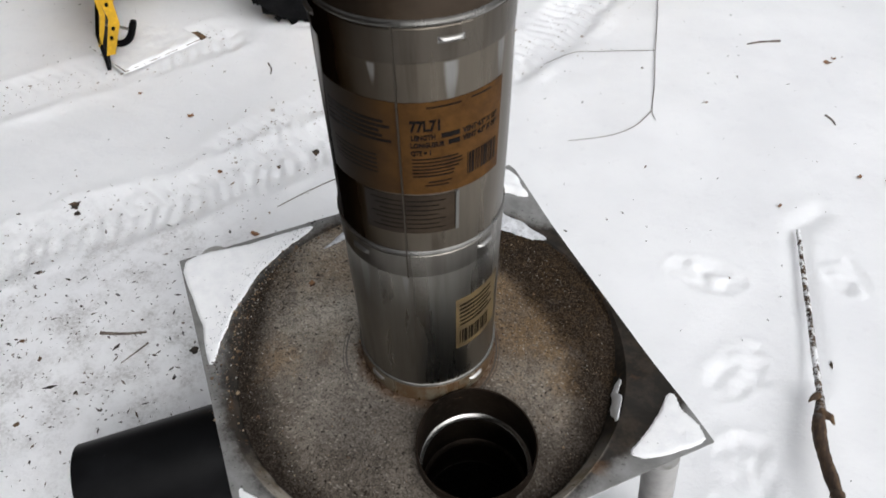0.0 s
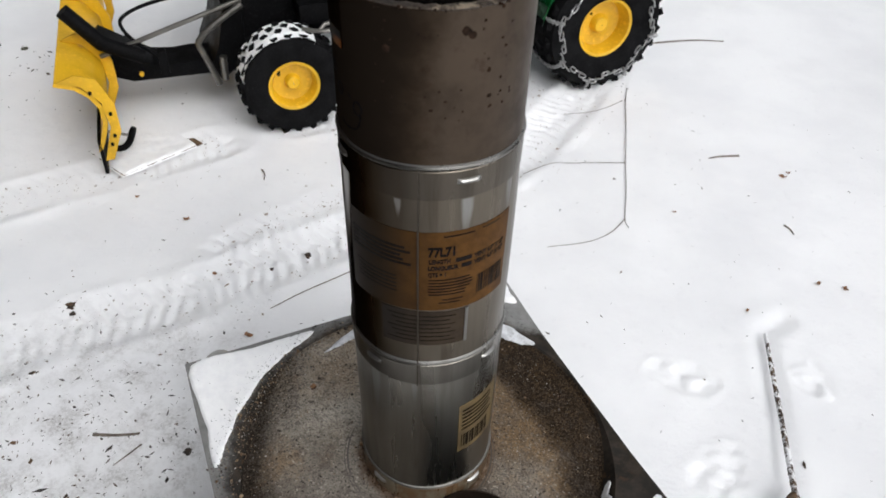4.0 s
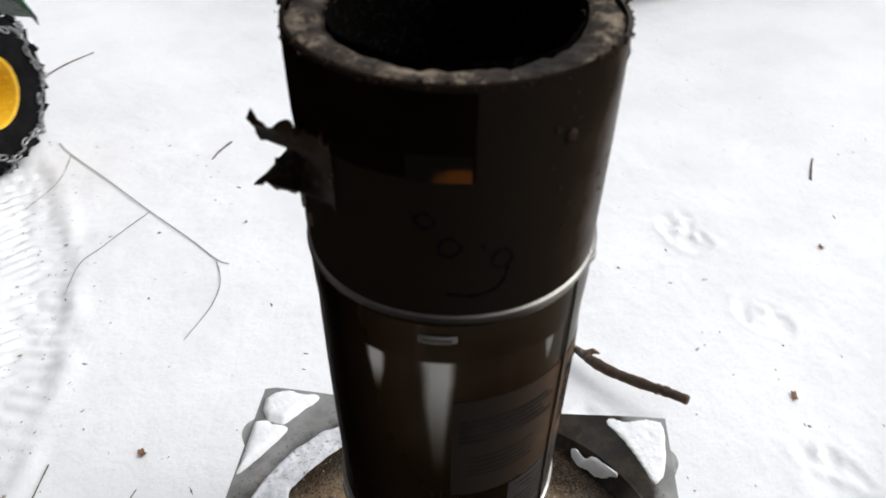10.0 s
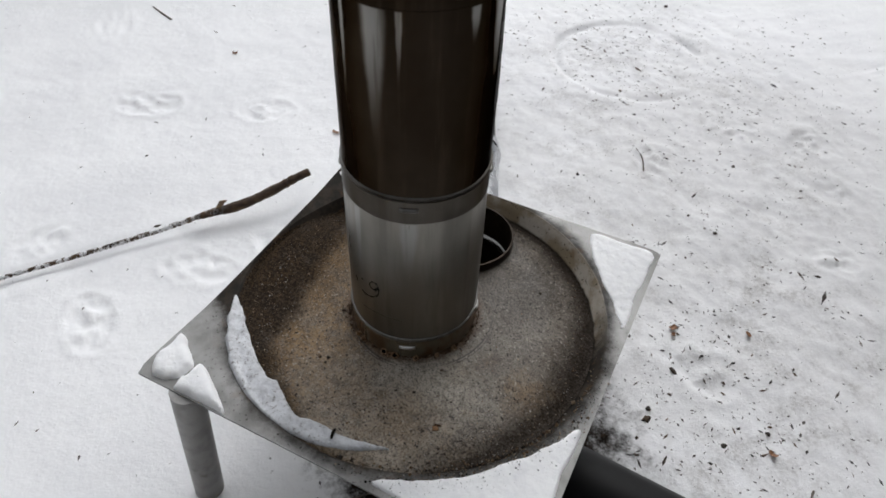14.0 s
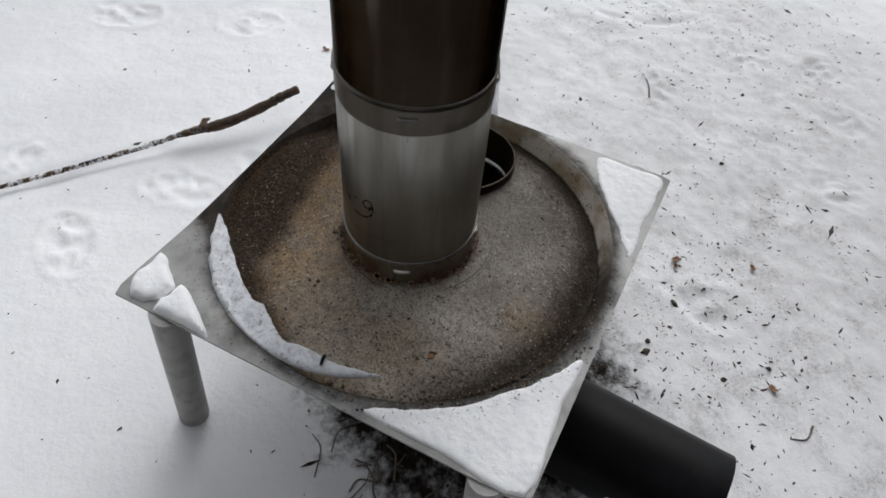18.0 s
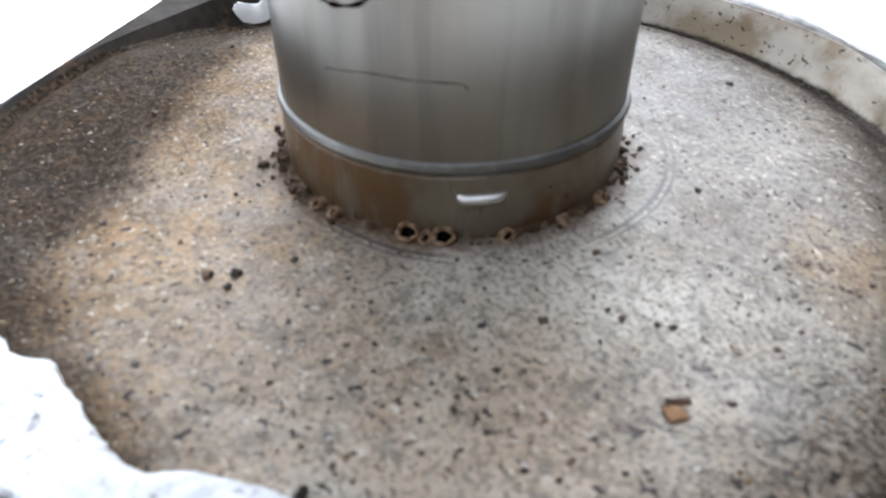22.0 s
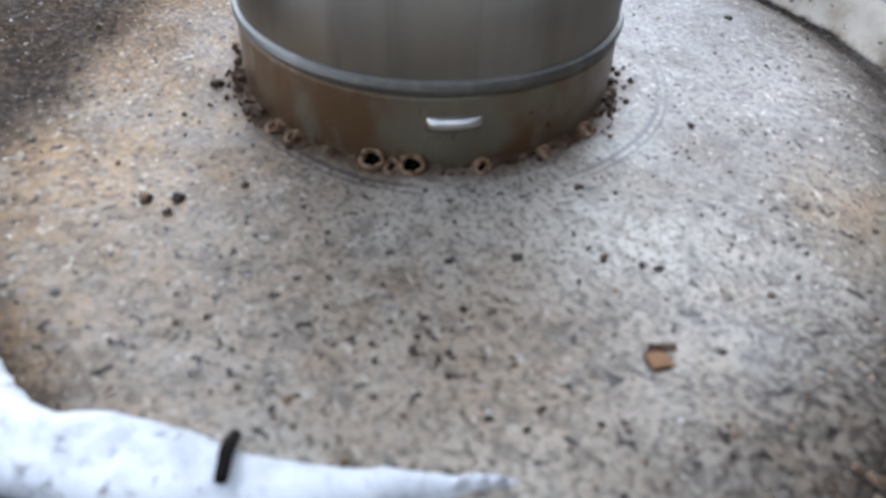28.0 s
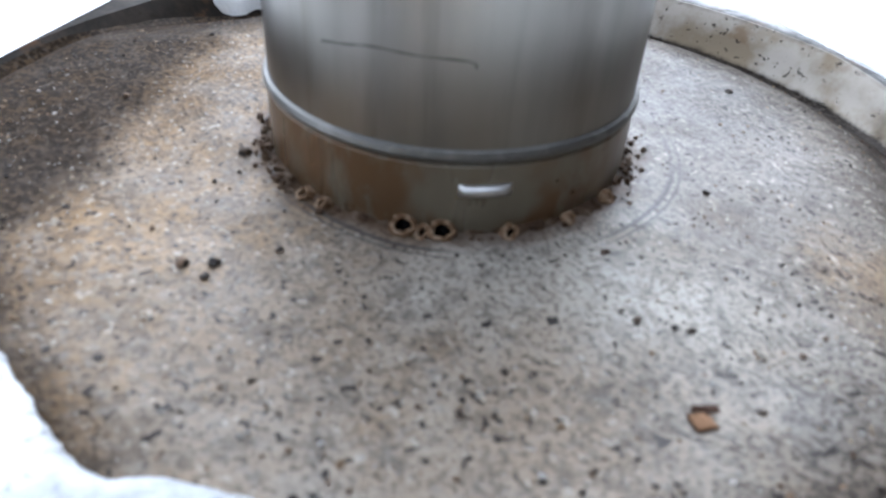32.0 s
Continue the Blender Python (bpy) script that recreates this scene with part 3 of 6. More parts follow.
# ---- building helpers ----
def as_mesh(name, bm, mat, smooth=True):
    if isinstance(bm, bmesh.types.BMesh):
        bmesh.ops.recalc_face_normals(bm, faces=bm.faces)
        me = bpy.data.meshes.new(name)
        bm.to_mesh(me)
        bm.free()
    else:
        me = bm
    me.materials.append(mat.m)
    if smooth:
        me.shade_smooth()
        me.set_sharp_from_angle(angle=radians(38))
    return me


def part(name, bm, mat, parent, label="", smooth=True, m=None):
    ob = new(name, as_mesh(name, bm, mat, smooth))
    ob.parent = parent
    if m is not None:
        ob.matrix_basis = m
    return tagged(ob, label)


def thing(name, label, category, m=None, group="", kind=""):
    ob = new(name)
    ob.empty_display_size = 0.05
    ob.matrix_basis = m or Matrix()
    return tagged(ob, label, category, group, kind)


def solid(name, bm, mat, label, category, m=None, group="", kind="", smooth=True):
    ob = new(name, as_mesh(name, bm, mat, smooth))
    ob.matrix_basis = m or Matrix()
    return tagged(ob, label, category, group, kind)


def lathe(profile, segs=48, closed=False, bm=None, axis="z", wobble=None):
    """Turns (radius, height) round an axis. closed: the profile is a loop."""
    bm = bm or bmesh.new()
    rings = []
    for r, h in profile:
        ring = []
        for k in range(segs):
            a = 2 * math.pi * k / segs
            rr = r + (wobble(a, h) if wobble else 0)
            p = (rr * math.cos(a), rr * math.sin(a), h) if axis == "z" else (rr * math.cos(a), h, rr * math.sin(a))
            ring.append(bm.verts.new(p))
        rings.append(ring)
    pairs = list(zip(rings, rings[1:])) + ([(rings[-1], rings[0])] if closed else [])
    for a, b in pairs:
        for k in range(segs):
            bm.faces.new((a[k], a[(k + 1) % segs], b[(k + 1) % segs], b[k]))
    return bm


def box(sx, sy, sz, bevel=0.004, at=(0, 0, 0), bm=None, turn=None):
    out = bm or bmesh.new()
    b = bmesh.new()
    bmesh.ops.create_cube(b, size=1)
    bmesh.ops.scale(b, vec=(sx, sy, sz), verts=b.verts)
    if bevel:
        bmesh.ops.bevel(b, geom=list(b.edges), offset=bevel, segments=2, affect="EDGES", profile=0.7)
    m = Matrix.Translation(at) @ (turn or Matrix())
    bmesh.ops.transform(b, matrix=m, verts=b.verts)
    me = bpy.data.meshes.new("tmp")
    b.to_mesh(me)
    b.free()
    out.from_mesh(me)
    bpy.data.meshes.remove(me)
    return out


def sweep(points, radii, sides=8, bm=None, caps=True):
    """A round bar along points, with a radius for each."""
    bm = bm or bmesh.new()
    pts = [Vector(p) for p in points]
    if not hasattr(radii, "__len__"):
        radii = [radii] * len(pts)
    rings, side = [], None
    for i, p in enumerate(pts):
        d = (pts[min(i + 1, len(pts) - 1)] - pts[max(i - 1, 0)]).normalized()
        if side is None:
            side = d.orthogonal().normalized()
        side = (side - d * side.dot(d)).normalized()
        up = d.cross(side)
        rings.append([bm.verts.new(p + (side * math.cos(2 * math.pi * k / sides) + up * math.sin(2 * math.pi * k / sides)) * radii[i]) for k in range(sides)])
    for a, b in zip(rings, rings[1:]):
        for k in range(sides):
            bm.faces.new((a[k], a[(k + 1) % sides], b[(k + 1) % sides], b[k]))
    if caps:
        bm.faces.new(rings[0])
        bm.faces.new(rings[-1])
    return bm


def smooth_line(points, n=6):
    """A rounded line through points (Catmull-Rom)."""
    p = [Vector(q) for q in points]
    p = [p[0] * 2 - p[1], *p, p[-1] * 2 - p[-2]]
    out = []
    for a, b, c, d in zip(p, p[1:], p[2:], p[3:]):
        for k in range(n):
            t = k / n
            out.append(0.5 * (2 * b + (c - a) * t + (2 * a - 5 * b + 4 * c - d) * t * t + (3 * b - a - 3 * c + d) * t ** 3))
    return out + [p[-2]]


def prism(outline, depth, bevel=0.0, axis="y"):
    """An outline in the x-z plane, given thickness along y, centred."""
    bm = bmesh.new()
    a = [bm.verts.new((x, -depth / 2, z)) for x, z in outline]
    b = [bm.verts.new((x, depth / 2, z)) for x, z in outline]
    bm.faces.new(a)
    bm.faces.new(b)
    for k in range(len(a)):
        j = (k + 1) % len(a)
        bm.faces.new((a[k], a[j], b[j], b[k]))
    bmesh.ops.recalc_face_normals(bm, faces=bm.faces)
    if bevel:
        bmesh.ops.bevel(bm, geom=list(bm.edges), offset=bevel, segments=2, affect="EDGES", profile=0.7)
    return bm


def dents(a, h):
    """Slight unevenness of the flue's skin."""
    return 0.0005 * math.sin(2 * a + h * 9) + 0.0004 * math.sin(5 * a + h * 23)


def on_pipe(angle, z, r):
    a = radians(angle)
    return Vector((r * math.cos(a), r * math.sin(a), z))


def wrap(a0, a1, z0, z1, r, nu=24, nv=6, thick=0.0006, curl=None, ragged=0.0):
    """A thin sheet that follows the flue between two angles and two heights."""
    bm = bmesh.new()
    front, back = [], []
    for j in range(nv + 1):
        f, b = [], []
        for i in range(nu + 1):
            u, v = i / nu, j / nv
            a, z, rr = a0 + (a1 - a0) * u, z0 + (z1 - z0) * v, r
            if ragged and (i in (0, nu) or j in (0, nv)):
                a += ragged * 40 * (noise.noise((i * 1.7, j * 2.3, z0 * 50)))
                z += ragged * 0.3 * noise.noise((i * 2.1 + 9, j * 1.9, z0 * 50))
            off = curl(u, v) if curl else 0
            rr += dents(radians(a), z)
            f.append(bm.verts.new(on_pipe(a, z, rr + off)))
            b.append(bm.verts.new(on_pipe(a, z, rr + off - thick)))
        front.append(f)
        back.append(b)
    for j in range(nv):
        for i in range(nu):
            bm.faces.new((front[j][i], front[j][i + 1], front[j + 1][i + 1], front[j + 1][i]))
            bm.faces.new((back[j][i], back[j + 1][i], back[j + 1][i + 1], back[j][i + 1]))
    rim = [(0, i) for i in range(nu)] + [(j, nu) for j in range(nv)] + [(nv, i) for i in range(nu, 0, -1)] + [(j, 0) for j in range(nv, 0, -1)]
    for k in range(len(rim)):
        (j, i), (q, p) = rim[k], rim[(k + 1) % len(rim)]
        bm.faces.new((front[j][i], back[j][i], back[q][p], front[q][p]))
    return bm


def pen(points, r, width=0.003, thick=0.0005):
    """A pen stroke on the flue through (angle, height) points."""
    bm = bmesh.new()
    line = smooth_line([(a, z, 0) for a, z in points], 8)
    prev = None
    for i, p in enumerate(line):
        q, o = line[min(i + 1, len(line) - 1)], line[max(i - 1, 0)]
        d = Vector((radians(q.x - o.x) * r, q.y - o.y)).normalized()
        w = width * (0.75 + 0.35 * math.sin(i * 0.9)) / 2
        s = Vector((-d.y, d.x)) * w
        r0 = r + dents(radians(p.x), p.y)
        pair = [bm.verts.new(on_pipe(p.x + math.degrees(k * s.x / r), p.y + k * s.y, r0)) for k in (1, -1)]
        low = [bm.verts.new(on_pipe(p.x + math.degrees(k * s.x / r), p.y + k * s.y, r0 - thick)) for k in (1, -1)]
        if prev:
            bm.faces.new((prev[0], pair[0], pair[1], prev[1]))
            bm.faces.new((prev[0], prev[2], low[0], pair[0]))
            bm.faces.new((prev[1], pair[1], low[1], prev[3]))
        prev = pair + low
    return bm


def letters(text, size, m, bend=None, thick=0.0003):
    """Text as a mesh, flat, or bent round the flue by bend(x, y)."""
    cu = bpy.data.curves.new("writing", "FONT")
    cu.body, cu.size, cu.extrude, cu.resolution_u, cu.offset = text, size, thick, 2, size * 0.045
    ob = bpy.data.objects.new("writing", cu)
    scene.collection.objects.link(ob)
    me = bpy.data.meshes.new_from_object(ob.evaluated_get(bpy.context.evaluated_depsgraph_get()))
    bpy.data.objects.remove(ob)
    bm = bmesh.new()
    bm.from_mesh(me)
    bpy.data.meshes.remove(me)
    for v in bm.verts:
        v.co = bend(*v.co) if bend else m @ v.co
    return bm


# ---- the snowy ground ----
def bell(d, w):
    return np.exp(-(d / w) ** 2)


def near_line(X, Y, line):
    """Distance to a broken line and the way along it."""
    best, along, run = np.full(X.shape, 9e9), np.zeros(X.shape), 0.0
    for (ax, ay), (bx, by) in zip(line, line[1:]):
        ln = math.hypot(bx - ax, by - ay)
        t = np.clip(((X - ax) * (bx - ax) + (Y - ay) * (by - ay)) / ln ** 2, 0, 1)
        d = np.hypot(X - ax - t * (bx - ax), Y - ay - t * (by - ay))
        along = np.where(d < best, run + t * ln, along)
        best = np.minimum(best, d)
        run += ln
    return best, along


TRACKS = [([(-2.6, -1.6), (-1.33, -0.15), (-1.08, 0.2), (-0.87, 0.42), (-0.67, 0.72), (-0.5, 0.95), (-0.36, 1.14), (-0.2, 1.5), (-0.1, 2.1)], 0.085, 0.016),
          ([(-2.9, -1.1), (-1.85, 0.3), (-1.57, 0.7), (-1.25, 1.15)], 0.085, 0.015),
          ([(-1.06, 1.36), (-0.62, 1.72), (-0.3, 2.05)], 0.075, 0.012),
          ([(-0.9, 0.62), (-0.7, 0.98), (-0.52, 1.29), (-0.45, 1.7)], 0.06, 0.006)]
STEPS = [(0.446, 0.649, 20), (0.566, 0.416, 70), (0.60, 0.182, 80), (0.77, 0.79, 120), (-0.06, -0.62, 30), (0.714, -1.284, 150), (0.583, -1.45, 20),
         (0.374, -1.365, 160), (0.152, -1.17, 10), (1.35, 0.5, 60), (0.62, -0.92, 165), (0.9, -0.2, 80), (1.2, 0.15, 95), (1.75, -0.35, 70), (1.9, 0.6, 30),
         (1.5, 1.05, 110), (2.3, -0.9, 140), (2.1, -1.5, 20), (1.6, -2.0, 100), (0.9, -2.0, 40), (2.6, 0.2, 80), (1.05, 1.1, 60)]


LATTICE = {}


def lumps(X, Y, s, seed):
    """Smooth value noise at two scales."""
    if seed not in LATTICE:
        LATTICE[seed] = np.random.RandomState(seed).rand(128, 128) * 2 - 1
    grid = LATTICE[seed]
    out, a = np.zeros(X.shape), 0.62 + seed
    u = (X * math.cos(a) - Y * math.sin(a)) * s / 3.0 + 500.3
    v = (X * math.sin(a) + Y * math.cos(a)) * s / 3.0 + 500.7
    for k, w in ((1.0, 1.0), (2.1, 0.5)):
        i, j = np.floor(u * k).astype(int), np.floor(v * k).astype(int)
        p, q = u * k - i, v * k - j
        p, q = p * p * (3 - 2 * p), q * q * (3 - 2 * q)
        g = lambda di, dj: grid[(i + di) % 128, (j + dj) % 128]
        out = out + w * ((g(0, 0) * (1 - p) + g(1, 0) * p) * (1 - q) + (g(0, 1) * (1 - p) + g(1, 1) * p) * q)
    return out * 1.1


def ground_height(X, Y):
    X, Y = np.asarray(X, float), np.asarray(Y, float)
    z = 0.006 * lumps(X, Y, 4, 1) + 0.0025 * lumps(X, Y, 17, 2) + 0.0008 * lumps(X, Y, 60, 3)
    rough = bell(np.hypot(X - 1.2, Y + 1.3), 1.1) + 0.8 * bell(np.hypot(X - 0.1, Y + 0.8), 0.55) + 0.5 * bell(np.hypot(X + 0.8, Y + 0.3), 0.4)
    z += rough * (0.0034 * lumps(X, Y, 20, 4) + 0.0018 * lumps(X, Y, 62, 5) + 0.0012 * lumps(X, Y, 150, 15))
    for line, half, deep in TRACKS:
        d, s = near_line(X, Y, line)
        inside = 1 / (1 + np.exp(np.minimum((d - half - 0.018 * lumps(X, Y, 40, 9)) / 0.014, 60))) * np.clip(0.75 + 0.7 * lumps(X, Y, 9, 10), 0.3, 1)
        lug = np.sin(s * 150 + d * 45 + 1.5 * lumps(X, Y, 20, 8))
        z += inside * (-0.6 * deep + 0.0050 * lug + 0.0035 * lumps(X, Y, 120, 6)) + 0.25 * deep * bell(d - half - 0.03, 0.03) * (1 + lumps(X, Y, 30, 11))
    for x, y, turn in STEPS:
        a = radians(turn)
        u, v = (X - x) * math.cos(a) + (Y - y) * math.sin(a), -(X - x) * math.sin(a) + (Y - y) * math.cos(a)
        e = np.hypot(u / 0.085, v / 0.062) + 0.30 * lumps(X, Y, 40, 12)
        z += (-0.0028 + 0.0065 * np.maximum(lumps(X, Y, 120, 13), -0.5)) / (1 + np.exp(np.minimum((e - 0.85) / 0.09, 60))) + 0.0016 * bell(e - 1.1, 0.14) * (1 + lumps(X, Y, 30, 16))
    e = np.hypot(X - 1.2, Y + 1.15)
    z += -0.004 / (1 + np.exp(np.minimum((e - 0.26) / 0.012, 60))) - 0.013 * bell(e - 0.265, 0.015) * np.clip(0.25 + 1.1 * lumps(X, Y, 16, 14), 0, 1)
    d, s = near_line(X, Y, [(0.72, 0.45), (0.69, 0.6), (0.645, 0.9), (0.70, 0.98)])
    z += -0.006 * bell(d, 0.025) + 0.002 * bell(d - 0.05, 0.025)
    return z


def spaced(lo, hi, step, far):
    inner = list(np.arange(lo, hi + step / 2, step))
    out, s = [], step
    left, right = [], []
    while lo - sum(left) > -far:
        s *= 1.09
        left.append(s)
    s = step
    while hi + sum(right) < far:
        s *= 1.09
        right.append(s)
    a = lo - np.cumsum(left)[::-1]
    return np.concatenate([a, inner, hi + np.cumsum(right)])


gx, gy = spaced(-1.9, 1.6, 0.009, 400), spaced(-1.6, 1.9, 0.009, 400)
GX, GY = np.meshgrid(gx, gy)
GZ = ground_height(GX, GY) * np.where(np.hypot(GX, GY) > 30, 0.0, 1.0)
gverts = np.stack([GX, GY, GZ], -1).reshape(-1, 3)
w, hgt = len(gx), len(gy)
gi = (np.arange(hgt - 1)[:, None] * w + np.arange(w - 1)[None]).ravel()
gme = bpy.data.meshes.new("ground")
gme.from_pydata(gverts.tolist(), [], np.stack([gi, gi + 1, gi + w + 1, gi + w], 1).tolist())
tagged(solid("ground", gme, snow, "trodden snow over a yard with tyre tracks and footprints", "snow"), kind="structure")


def lie(x, y, z=0.0):
    return float(ground_height(x, y)) + z


# unseen dark board walls behind the walk, added to block skylight and darken reflections
def wall(name, length, m):
    bm = bmesh.new()
    for k in range(30):
        box(length, 0.03, 0.175, 0.003, (0, 0, 0.09 + k * 0.18), bm, Matrix.Rotation(radians(4), 4, "X"))
    box(length, 0.12, 5.45, 0.0, (0, 0.09, 2.72), bm)
    tagged(solid(name, bm, siding, "unseen dark board wall added to block skylight", "wall", m, smooth=False), kind="structure")


wall("sky_block_west", 6.0, pose(-1.5, -3.95, 0, 0, 0, 90))
wall("sky_block_south", 2.6, pose(-0.2, -3.6, 0, 0, 0, 180))
wall("sky_block_return", 3.5, pose(-3.25, -0.95, 0, 0, 0, 180))
wall("sky_block_far", 9.0, pose(-5.0, 3.5, 0, 0, 0, 90))


# ---- the stove: square sheet with a pressed dish, clay fill, feed tube, legs ----
HALF = 0.4775
DISH = Vector((0.012, 0.0))
FEED = Vector((0.153, -0.134))
FEED_R = 0.091


def dish_z(r):
    """Height of the dish at a distance from its middle."""
    rs = [0.0, 0.10, 0.15, 0.20, 0.25, 0.28, 0.297, 0.306, 0.312, 0.318, 0.324, 0.330, 9]
    zs = [-0.0155, -0.0165, -0.0165, -0.018, -0.0215, -0.027, -0.034, -0.036, -0.030, -0.016, -0.005, -0.0005, 0.0]
    return TOP + float(np.interp(r, rs, zs))


def ease(v, a, b):
    t = min(1.0, max(0.0, (v - a) / (b - a)))
    return t * t * (3 - 2 * t)


def banked(x, y):
    """How far ash has filled the groove: fully along one side of the dish, not at all along the other."""
    turn = math.degrees(math.atan2(y - DISH.y, x - DISH.x)) % 360
    return ease(turn, 5, 40) * ease(turn, 206, 168)


def sag(x, y):
    """The sheet's free edges on two sides hang a little."""
    r = math.hypot(x - DISH.x, y - DISH.y)
    return -0.010 * ease(abs(x + y), 0.34, 0.46) * ease(abs(x - y), 0.46, 0.2) * ease(r, 0.306, 0.328)


def surf(x, y):
    r = math.hypot(x - DISH.x, y - DISH.y)
    z = dish_z(r)
    full = banked(x, y)
    z += full * ease(r, 0.16, 0.24) * max(0.0, TOP - 0.0150 - z)
    z += full * ease(math.atan2(y, x - DISH.x) % 6.2832, 1.1, 1.85) * ease(r, 0.235, 0.290) * max(0.0, TOP - 0.0060 - z)
    return z + sag(x, y)


def rim_reach(a):
    """How far the square's edge lies from the dish's middle at an angle."""
    best = 9.0
    for sx in (1, -1):
        for sy in (1, -1):
            k = sx * math.cos(a) + sy * math.sin(a)
            if k > 1e-6:
                best = min(best, (HALF - sx * DISH.x - sy * DISH.y) / k)
    return best


stove = thing("stove", "low stove with square galvanised top and round ashy dish", "stove")
SEG = 192
angles = [2 * math.pi * k / SEG for k in range(SEG)]
bm = bmesh.new()
rows_up = []
for r in (0.285, 0.297, 0.306, 0.312, 0.318, 0.324):
    rows_up.append([(r, dish_z(r)) for a in angles])
for t in (0.0, 0.5, 1.0):
    rows_up.append([(0.3275 + (max(rim_reach(a), 0.3285) - 0.3275) * t, TOP + 0.0015 * math.sin(a * 3 + 1) * t) for a in angles])
vs = [[bm.verts.new((DISH.x + r * math.cos(a), DISH.y + r * math.sin(a), z + sag(DISH.x + r * math.cos(a), DISH.y + r * math.sin(a)))) for a, (r, z) in zip(angles, row)] for row in rows_up]
lo = [[bm.verts.new(v.co - Vector((0, 0, 0.0035))) for v in row] for row in vs]
for grid, flip in ((vs, 1), (lo, -1)):
    for p, q in zip(grid, grid[1:]):
        for k in range(SEG):
            j = (k + 1) % SEG
            bm.faces.new((p[k], p[j], q[j], q[k])[::flip])
for k in range(SEG):
    j = (k + 1) % SEG
    bm.faces.new((vs[-1][k], vs[-1][j], lo[-1][j], lo[-1][k]))
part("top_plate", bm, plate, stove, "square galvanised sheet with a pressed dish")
bm = bmesh.new()
grid = []
for i in range(41):
    t = i / 40
    row = []
    for a in angles:
        px, py = FEED.x + FEED_R * math.cos(a), FEED.y + FEED_R * math.sin(a)
        f, ox, oy = 0.309, FEED.x - DISH.x, FEED.y - DISH.y
        b = ox * math.cos(a) + oy * math.sin(a)
        for _ in range(3):
            reach = -b + math.sqrt(max(b * b - (ox * ox + oy * oy - f * f), 0))
            f = 0.309 + 0.0150 * banked(FEED.x + reach * math.cos(a), FEED.y + reach * math.sin(a))
        r = FEED_R + (reach - FEED_R) * t
        x, y = FEED.x + r * math.cos(a), FEED.y + r * math.sin(a)
        z = surf(x, y) + 0.0035 - 0.0025 * t ** 8
        z += 0.0012 * noise.noise((x * 22, y * 22, 3)) + 0.0006 * noise.noise((x * 90, y * 90, 7))
        row.append(bm.verts.new((x, y, z)))
    grid.append(row)
for p, q in zip(grid, grid[1:]):
    for k in range(SEG):
        j = (k + 1) % SEG
        bm.faces.new((p[k], p[j], q[j], q[k]))
part("clay_fill", bm, fill, stove, "rust-flecked grey clay and ash")
# feed tube: a short rim above the fill and two bright seams inside
tube = part("feed_tube", lathe([(FEED_R, -0.25), (FEED_R, -0.004), (FEED_R - 0.0005, 0.0), (FEED_R - 0.003, 0.0), (FEED_R - 0.0035, -0.004), (FEED_R - 0.0035, -0.25)], 64,
            wobble=lambda a, h: 0.0012 * math.sin(3 * a + 1)), tube_m, stove, "sooty open stovepipe mouth", m=Matrix.Translation((FEED.x, FEED.y, TOP + 0.004)))
for h in (-0.080, -0.165):
    part("seam_bead", lathe([(FEED_R - 0.0036, h - 0.006), (FEED_R - 0.008, h - 0.004), (FEED_R - 0.010, h), (FEED_R - 0.007, h + 0.005), (FEED_R - 0.0036, h + 0.007)], 64), glint_m if h == -0.080 else tube_m, tube, "inner bead")
part("tube_floor", lathe([(0.001, -0.245), (FEED_R - 0.004, -0.245)], 32), soot_m, tube)
for name_at, lean in (((-0.425, 0.035), (-0.015, 0.0)), ((-0.055, 0.405), (0.02, 0.03)), ((0.41, -0.045), (0.05, 0.012)), ((0.03, -0.42), (0.0, -0.02))):
    x, y = name_at
    foot = Vector((x + lean[0], y + lean[1], -0.03))
    part("leg", sweep([(x, y, TOP - 0.004), foot.lerp(Vector((x, y, TOP)), 0.5), foot], [0.0262, 0.0265, 0.027], 24), post_m, stove, "pale round post with mossy scuffs")

# ---- the flue: stainless sections with beads, collars, slots, labels ----
RAD = 0.1083
flue_ob = thing("chimney_pipe", "four stacked stainless flue sections, sooty towards the top", "chimney", Matrix.Translation((*PIPE, 0)))
BEADS = (0.379, 0.679, 0.986)
TOPZ = 1.152


LEVELS = [("flue_section", 0.379, 0.634, flue_low, 0), ("flue_section", 0.679, 0.943, flue_mid, 0), ("flue_section", 0.986, TOPZ, flue_top, 0)]
sections = []
for name, z0, z1, mt, _ in LEVELS:
    prof = [(RAD - 0.004, z0)] + [(RAD - 0.0012, z0 + (z1 - z0) * k / 8) for k in range(9)] + [(RAD - 0.004, z1)]
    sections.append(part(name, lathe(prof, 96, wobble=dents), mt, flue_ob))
tagged(sections[0], "clean grey lowest section")
tagged(sections[1], "dull steel section with brown labels")
tagged(sections[2], "smoke-browned top section, shade painted on its -X side")
slot_turns = ((157, 247, 337), (-19, -111, 158, 70), (-46, -135, 135, 45))
